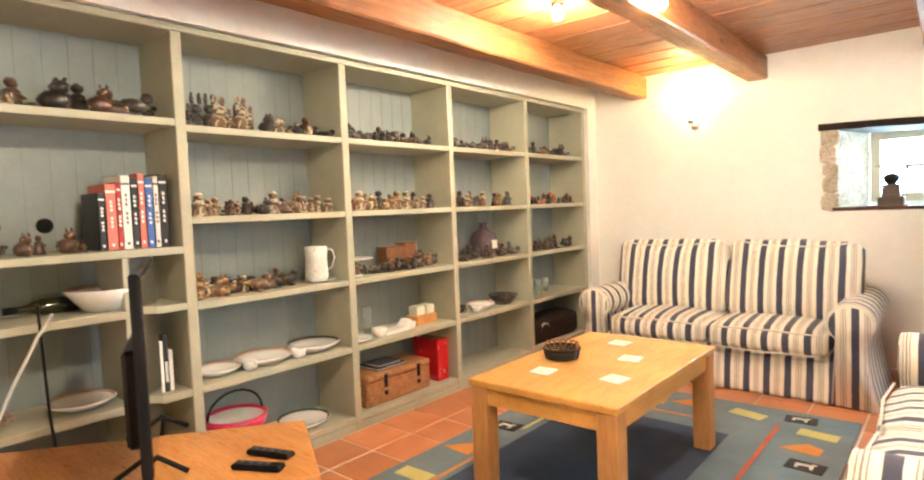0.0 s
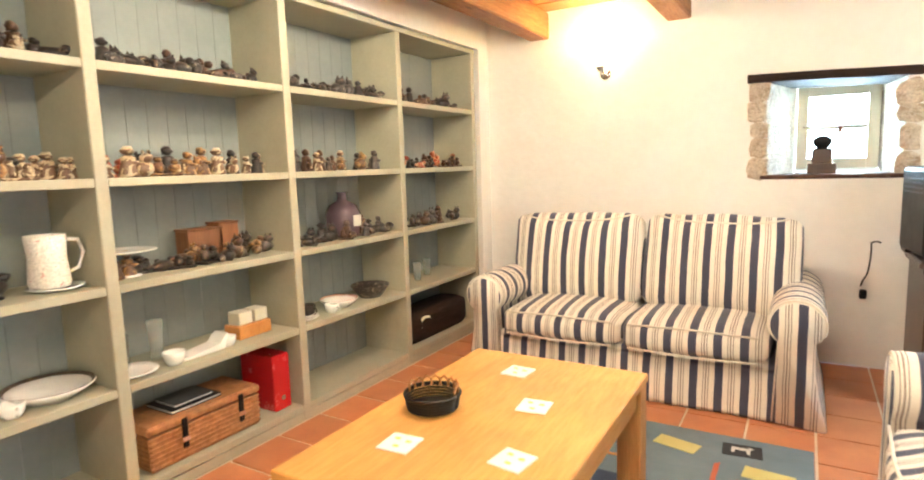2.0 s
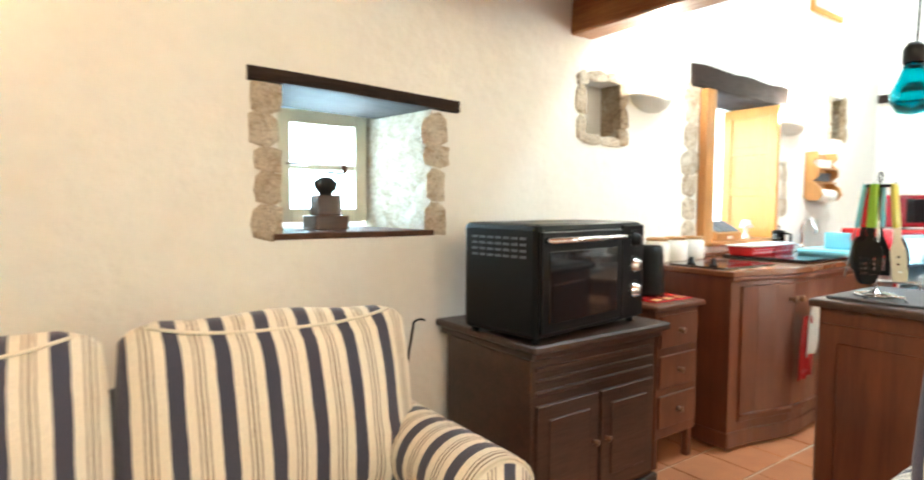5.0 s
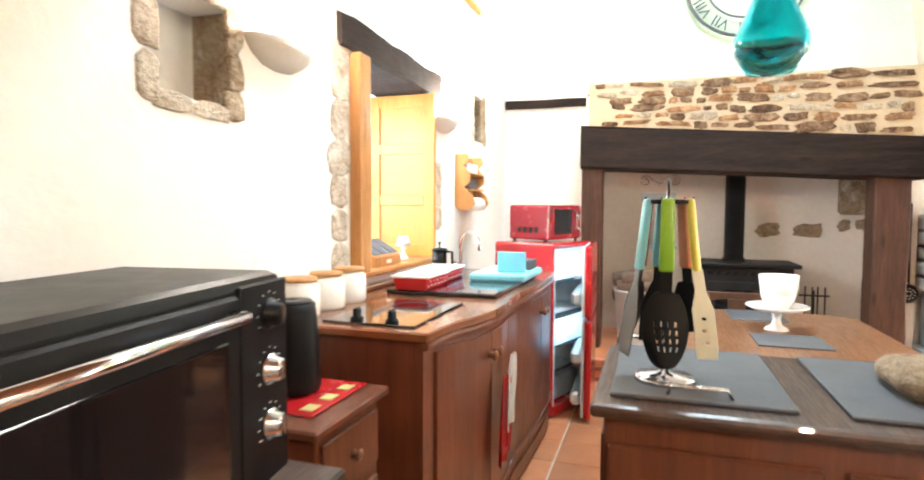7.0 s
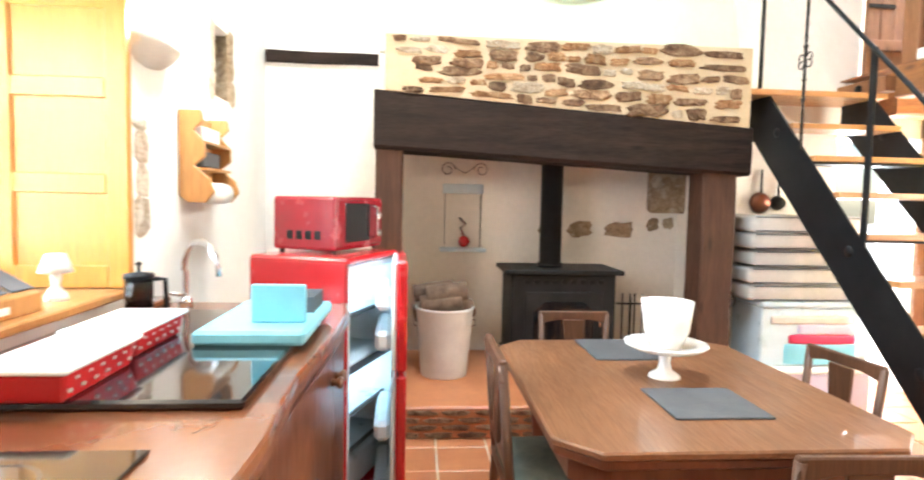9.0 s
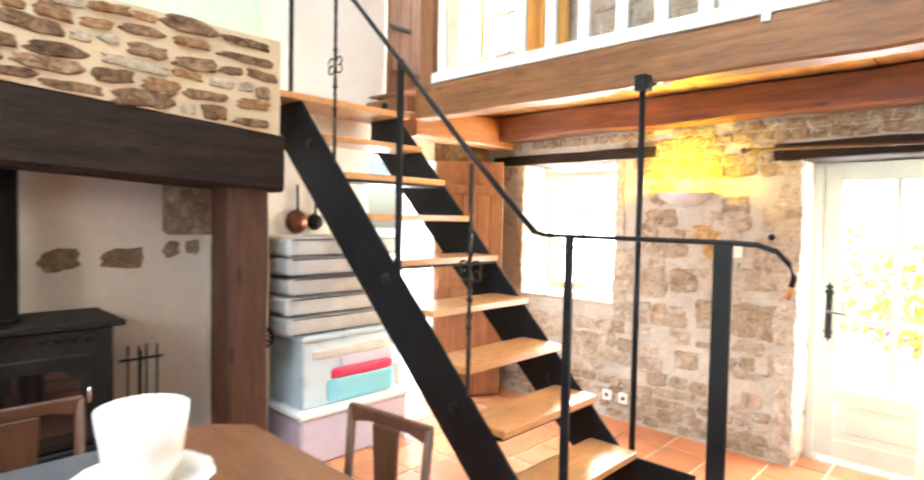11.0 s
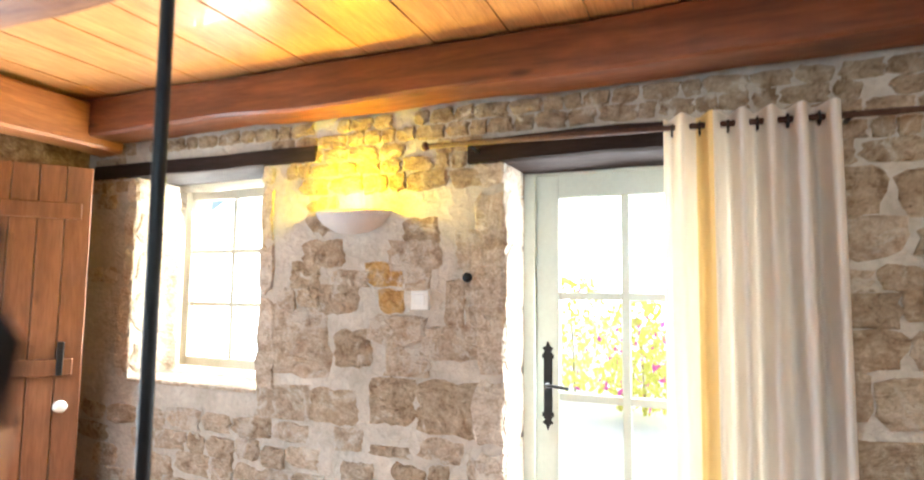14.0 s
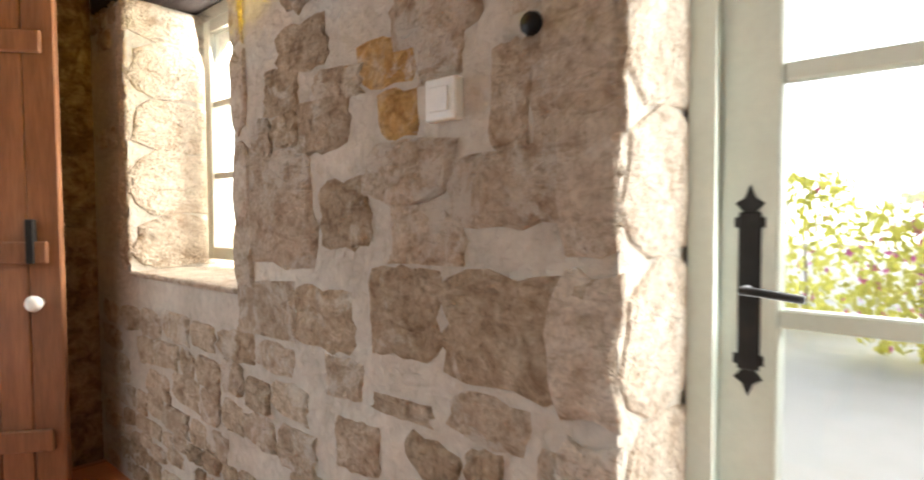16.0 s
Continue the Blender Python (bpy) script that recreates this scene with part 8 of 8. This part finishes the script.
part("upright", tube([(0.82, 0.43, 2.64), (0.82, 0.43, 4.1)], 0.012), "iron", t)
t = thing("loft_cupboard", "plain white panel cupboard standing in the loft", "cupboard", (2.95, 0.3, 2.475))
part("carcass", box(2.82, 3.12, -0.05, 0.40, 2.476, 4.0, 0.004), "white_paint", t)
part("door", box(2.825, 3.115, 0.40, 0.42, 2.50, 3.98, 0.004), "white_paint", t)

# coffee grinder on the small window's sill
t = thing("coffee_grinder", "old dark wooden coffee grinder with a crank handle", "coffee grinder", (-0.42, 5.72, 1.252))
gx, gy = -0.40, 5.70
part("drawer_box", box(gx - 0.085, gx + 0.085, gy - 0.085, gy + 0.085, 1.2525, 1.32, 0.004), "darkcab", t)
part("body", box(gx - 0.06, gx + 0.06, gy - 0.06, gy + 0.06, 1.32, 1.42, 0.006), "darkcab", t)
part("hopper", lathe([(0.03, 0), (0.055, 0.03), (0.06, 0.06), (0.03, 0.085), (0.0, 0.09)], (gx, gy, 1.42), 16), "castiron", t)
part("crank", tube([(gx, gy, 1.50), (gx, gy, 1.53), (gx + 0.10, gy, 1.525)], 0.006), "iron", t)
part("crank_knob", lathe([(0.0, 0), (0.016, 0.004), (0.012, 0.02), (0.018, 0.04), (0.0, 0.05)], (gx + 0.10, gy, 1.525), 10), "knob", t)

# ---- stones, bricks and tiles ----
def piece_meshes(n, seed, material, depth, corners=9, sharp=0.25, low=0.80):
    """Unit stones, 1 by 1 across and depth deep, facing -y."""
    r = random.Random(seed)
    out = []
    for k in range(n):
        pts = []
        for i in range(corners):
            a = 2 * math.pi * (i + r.uniform(-0.2, 0.2)) / corners
            c, s = math.cos(a), math.sin(a)
            q = 0.5 / max(abs(c), abs(s)) * (1 - sharp) + 0.5 * sharp
            q *= r.uniform(low, 1.06)
            pts.append((q * c, q * s))
        b = bmesh.new()
        base = [b.verts.new((x, 0.0, z)) for x, z in pts]
        mid = [b.verts.new((x * 0.97, -depth * 0.6, z * 0.97)) for x, z in pts]
        top = [b.verts.new((x * 0.86 + r.uniform(-.03, .03), -depth * r.uniform(0.75, 1.15), z * 0.84 + r.uniform(-.03, .03))) for x, z in pts]
        ctr = b.verts.new((r.uniform(-.1, .1), -depth * 1.05, r.uniform(-.1, .1)))
        for p, q in ((base, mid), (mid, top)):
            for i in range(corners):
                b.faces.new((p[i], p[(i + 1) % corners], q[(i + 1) % corners], q[i]))
        for i in range(corners):
            b.faces.new((top[i], top[(i + 1) % corners], ctr))
        bmesh.ops.recalc_face_normals(b, faces=b.faces[:])
        me = bpy.data.meshes.new("stone")
        b.to_mesh(me)
        b.free()
        me.materials.append(M[material])
        out.append(me)
    return out


def lay(parent, meshes, at, m, sx, sz, rnd, depth=1.0, name="stone"):
    ob = new(name, rnd.choice(meshes))
    ob.parent = parent
    ob.matrix_basis = Matrix.LocRotScale(at, m, (sx, depth, sz))
    return ob


srnd = random.Random(21)
rub = piece_meshes(8, 5, "stone", 0.015, 17, 0.22, 0.76) + piece_meshes(12, 6, "stone_mid", 0.014, 17, 0.15, 0.80) + piece_meshes(10, 16, "stone_wash", 0.013, 17, 0.2, 0.78)
HOLES = [(4.08, 5.06, 0.84, 2.12), (1.90, 2.88, 0.0, 2.06)]
facing_in = Euler((0, 0, math.pi))
BIG = [(3.26, 1.56, 0.25, 0.13), (3.24, 1.46, 0.12, 0.1), (3.41, 1.47, 0.2, 0.1), (3.85, 1.47, 0.16, 0.11), (3.75, 1.57, 0.23, 0.12), (3.66, 1.36, 0.22, 0.13), (3.37, 1.35, 0.13, 0.1), (3.06, 1.35, 0.08, 0.2), (2.92, 1.38, 0.18, 0.28), (3.91, 1.15, 0.43, 0.34), (3.57, 1.13, 0.19, 0.16), (3.04, 1.18, 0.38, 0.14), (3.29, 1.09, 0.22, 0.12), (3.36, 0.91, 0.23, 0.2), (3.05, 0.9, 0.38, 0.22), (3.67, 0.86, 0.26, 0.15), (3.96, 0.86, 0.33, 0.15), (3.53, 0.56, 0.16, 0.12), (3.37, 0.69, 0.19, 0.03), (3.58, 0.72, 0.14, 0.09), (3.23, 1.66, 0.17, 0.12), (2.94, 1.59, 0.22, 0.16), (3.12, 0.53, 0.26, 0.04), (2.92, 0.63, 0.14, 0.14)]
blk = piece_meshes(3, 17, "stone", 0.012, 24, 0.05, 0.84) + piece_meshes(6, 7, "stone_mid", 0.012, 24, 0.04, 0.86) + piece_meshes(9, 8, "stone_wash", 0.011, 24, 0.04, 0.86)
och = piece_meshes(3, 9, "ochre_stone", 0.008, 15, 0.2)
for n, (cx, cz, w, h) in enumerate(BIG):
    lay(wall_south, och if n in (2, 6) else blk, (cx, SY - 0.004, cz), Euler((0, srnd.uniform(-0.05, 0.05), math.pi)), w + 0.02, h + 0.02, srnd, srnd.uniform(0.6, 1.1))
z, count = 0.02, 0
high = bmesh.new()
while z < 2.2:
    hgt = srnd.choice((0.07, 0.09, 0.11, 0.12)) if z < 0.7 else srnd.choice((0.09, 0.12, 0.15, 0.19)) if z < 1.75 else srnd.choice((0.07, 0.09))
    if z + hgt > 2.22:
        hgt = 2.22 - z
        if hgt < 0.05:
            break
    x = 1.0 + srnd.uniform(0, 0.1)
    while x < 5.40:
        w = hgt * srnd.uniform(0.9, 2.4)
        cx, cz = x + w / 2, z + hgt / 2
        inside = any(h[0] < cx + w * 0.45 and cx - w * 0.45 < h[1] and h[2] < cz + hgt * 0.35 and cz - hgt * 0.35 < h[3] for h in HOLES)
        taken = any(abs(cx - q[0]) < (w + q[2]) * 0.42 and abs(cz - q[1]) < (hgt + q[3]) * 0.38 for q in BIG)
        if not inside and not taken and x + w < 5.44 and srnd.random() < 0.93 and count < 290:
            if z > 1.6:
                q = bmesh.new()
                q.from_mesh(srnd.choice(rub))
                q.transform(Matrix.Translation((cx, SY - 0.004, cz)) @ pose(0, 0, 0, 0, srnd.uniform(-5, 5), 180) @ Matrix.Diagonal((w * 1.04, 1, hgt * 1.05, 1)))
                join(high, q)
                x += w
                continue
            lay(wall_south, rub, (cx, SY - 0.004, cz + srnd.uniform(-0.015, 0.015)), Euler((0, srnd.uniform(-0.09, 0.09), math.pi)), w * 1.04, hgt * srnd.uniform(0.9, 1.15), srnd, srnd.uniform(0.5, 1.3))
            count += 1
        x += w
    z += hgt
tagged(part("stone_rest", high, "stone", wall_south), kind="stuff")
# dressed jamb stones of the door and window, running into the openings
jmb = piece_meshes(6, 15, "stone_pale", 0.012, 15, 0.1)
for jx, side in ((2.84, 1), (5.02, 1), (4.12, -1)):
    z = 0.0 if jx < 3 else 0.90
    top = 1.96 if jx < 3 else 2.02
    while z < top - 0.05:
        hgt = min(srnd.uniform(0.16, 0.30), top - z)
        w = srnd.uniform(0.05, 0.10) if jx > 3 else srnd.uniform(0.10, 0.16)
        lay(wall_south, jmb, (jx + side * (w / 2), SY - 0.004, z + hgt / 2), facing_in, w + 0.02, hgt - 0.012, srnd, 1.2)
        # face inside the reveal
        ob = lay(wall_south, jmb, (jx, SY - 0.20, z + hgt / 2), Euler((0, 0, math.pi / 2 if side < 0 else -math.pi / 2)), 0.40, hgt + 0.01, srnd, 0.9)
        z += hgt
# brown stones beside the plank door
brn = piece_meshes(8, 61, "stone_brown", 0.012, 13, 0.15)
z = 0.05
while z < 2.0:
    hgt = srnd.uniform(0.08, 0.16)
    y = SY + 0.02
    while y < 0.30:
        w = hgt * srnd.uniform(1.2, 2.2)
        if y + w < 0.36:
            tagged(lay(None, brn, (5.430, y + w / 2, z + hgt / 2), Euler((0, 0, -math.pi / 2)), w - 0.01, hgt - 0.008, srnd, 1.0), "rough dark brown wall stone", "stone", "brown wall stones", "structure")
        y += w
    z += hgt
# upper stone wall behind the loft
up = bmesh.new()
z = 2.5
while z < 4.6:
    hgt = srnd.uniform(0.10, 0.2)
    x = 3.0
    while x < 5.0:
        w = hgt * srnd.uniform(1.1, 2.4)
        q = bmesh.new()
        q.from_mesh(srnd.choice(rub))
        q.transform(Matrix.Translation((x + w / 2, SY - 0.004, z + hgt / 2)) @ pose(0, 0, 0, 0, 0, 180) @ Matrix.Diagonal((w - 0.03, 1, hgt - 0.028, 1)))
        if x + w < 5.03:
            join(up, q)
        else:
            q.free()
        x += w
    z += hgt
tagged(part("stone_facing", up, "stone_pale", None), "pale rubble stones of the upstairs wall", "stonework", kind="structure")

# flat stones of the course over the mantel
flat = piece_meshes(9, 33, "stone_brown", 0.02, 17, 0.3, 0.72) + piece_meshes(6, 34, "stone_rust", 0.02, 17, 0.3, 0.72) + piece_meshes(4, 35, "stone_mid", 0.016, 17, 0.3, 0.72)
y = 2.10
frow = [(0.03, 0.10), (0.125, 0.085), (0.21, 0.09), (0.30, 0.085), (0.385, 0.10)]
into_room = Euler((0, 0, -math.pi / 2))
for k in range(6):
    y = 2.08 + srnd.uniform(0, 0.08)
    while y < 4.48:
        w = srnd.choice((0.08, 0.12, 0.16, 0.2, 0.24, 0.3)) * srnd.uniform(0.85, 1.15)
        f = (y + w / 2 - 2.07) / 2.46
        lo = 2.00 + 0.17 * f
        hh = (2.53 - lo) / 6
        if y + w < 4.52:
            lay(stone_course, flat, (4.944, y + w / 2, lo + hh * (k + 0.5 + srnd.uniform(-0.18, 0.18))), Euler((0, srnd.uniform(-0.07, 0.07), -math.pi / 2)), w + 0.012, hh * srnd.uniform(0.55, 1.15), srnd, srnd.uniform(0.7, 1.3))
        y += w + srnd.uniform(0.008, 0.035)
# bricks on the hearth's front
hbm = piece_meshes(4, 40, "stone_brown", 0.012, 12, 0.04)
for r in range(4):
    y = 2.42 + (0.1 if r % 2 else 0)
    while y + 0.19 < 4.48:
        lay(hearth, hbm, (4.602, y + 0.1, 0.025 + 0.046 * r), into_room, 0.19, 0.036, srnd, 1.0, "brick")
        y += 0.205
# hearth stones showing through the smoky plaster
bk = piece_meshes(5, 44, "stone", 0.014, 15, 0.3, 0.72)
for yy, zz, w, h in ((2.92, 1.25, 0.24, 0.15), (2.58, 1.25, 0.28, 0.14), (3.22, 1.24, 0.14, 0.10), (2.28, 1.30, 0.12, 0.12), (2.14, 1.31, 0.11, 0.11)):
    ob = tagged(lay(None, bk, (6.002, yy, zz), into_room, w, h, srnd, 1.0, "hearth_stone"), "dark stone showing through smoky plaster", "stone", "hearth stones", "structure")
tagged(part("chimney_block", box(5.86, 6.02, 2.02, 2.34, 1.40, 1.78, 0.03), "stone", None), "rough stone block built into the fireplace corner", "stone", kind="structure")

# exposed stones round the small openings of the north wall
edge = piece_meshes(8, 50, "stone_pale", 0.016, 10, 0.2)
edge2 = piece_meshes(6, 51, "stone", 0.016, 10, 0.25)
NONE = Euler((0, 0, 0))


def edging(x0, z0, z1, width, meshes, both=True):
    z = z0
    while z < z1 - 0.03:
        h = min(srnd.uniform(0.10, 0.18), z1 - z)
        w = width * srnd.uniform(0.75, 1.2)
        tagged(lay(None, meshes, (x0 + srnd.uniform(-0.012, 0.012), NY + 0.006, z + h / 2), NONE, w, h + 0.02, srnd, 1.0, "edge_stone"), "rough pale stone at the edge of a wall opening", "stone", "edge stones", "structure")
        z += h


edging(-0.775, 1.22, 1.87, 0.13, edge)
edging(0.045, 1.22, 1.84, 0.15, edge)
edging(1.06, 1.75, 2.16, 0.09, edge)
edging(1.455, 1.75, 2.16, 0.10, edge2)
edging(4.30, 1.98, 2.40, 0.09, edge)
edging(4.62, 1.98, 2.40, 0.10, edge2)
edging(2.17, 1.12, 2.22, 0.20, edge)
edging(3.50, 1.30, 1.75, 0.12, edge)
for xx, zz in ((1.16, 1.77), (1.32, 1.765), (1.2, 2.15), (1.36, 2.155)):
    tagged(lay(None, edge, (xx, NY + 0.006, zz), NONE, 0.18, 0.07, srnd, 1.0, "edge_stone"), "rough pale stone at the edge of a wall opening", "stone", "edge stones", "structure")
# dark inner side of the niche
for nx, nz0, nz1 in ((1.462, 1.79, 2.14), (4.612, 2.0, 2.38)):
    tagged(part("niche_side", box(nx, nx + 0.012, NY + 0.002, NY + 0.2, nz0, nz1), "stone", None), "bare brown stone side of the wall niche", "stone", kind="structure")

# floor tiles
def tile_mesh(k):
    b = box(-0.1465, 0.1465, -0.1465, 0.1465, -0.02, 0.0, 0.004)
    me = bpy.data.meshes.new("tile")
    b.to_mesh(me)
    b.free()
    me.materials.append(M["terracotta"])
    return me


tiles = [tile_mesh(0)]
rest = bmesh.new()
P = 0.305
trnd = random.Random(8)
i = 0
made = 0
for ix in range(int((6.0 + 2.84) / P) + 1):
    for iy in range(int((NY + 1.1) / P) + 1):
        cx, cy = -2.84 + P * (ix + 0.5) + 0.0, NY - P * (iy + 0.5)
        if cx > 5.95 or cy < -1.1:
            continue
        if cx < 1.0 and cx > -2.2 and 0.9 < cy < 3.9:
            near = False
        else:
            near = cx < -2.2 and cy > 1.0 or (4.0 > cy > 3.6 and cx < 0) or (cx > 1.7 and cy < 4.7)
        dz = trnd.uniform(-0.0015, 0.0015)
        if near and made < 295:
            ob = new("tile", tiles[0])
            ob.parent = floor
            ob.matrix_basis = pose(cx, cy, dz, trnd.uniform(-.1, .1), trnd.uniform(-.1, .1), trnd.uniform(-.3, .3))
            made += 1
        else:
            box(cx - 0.1465, cx + 0.1465, cy - 0.1465, cy + 0.1465, -0.02, dz, bm=rest)
tagged(part("tile_field", rest, "terracotta", floor), kind="stuff")
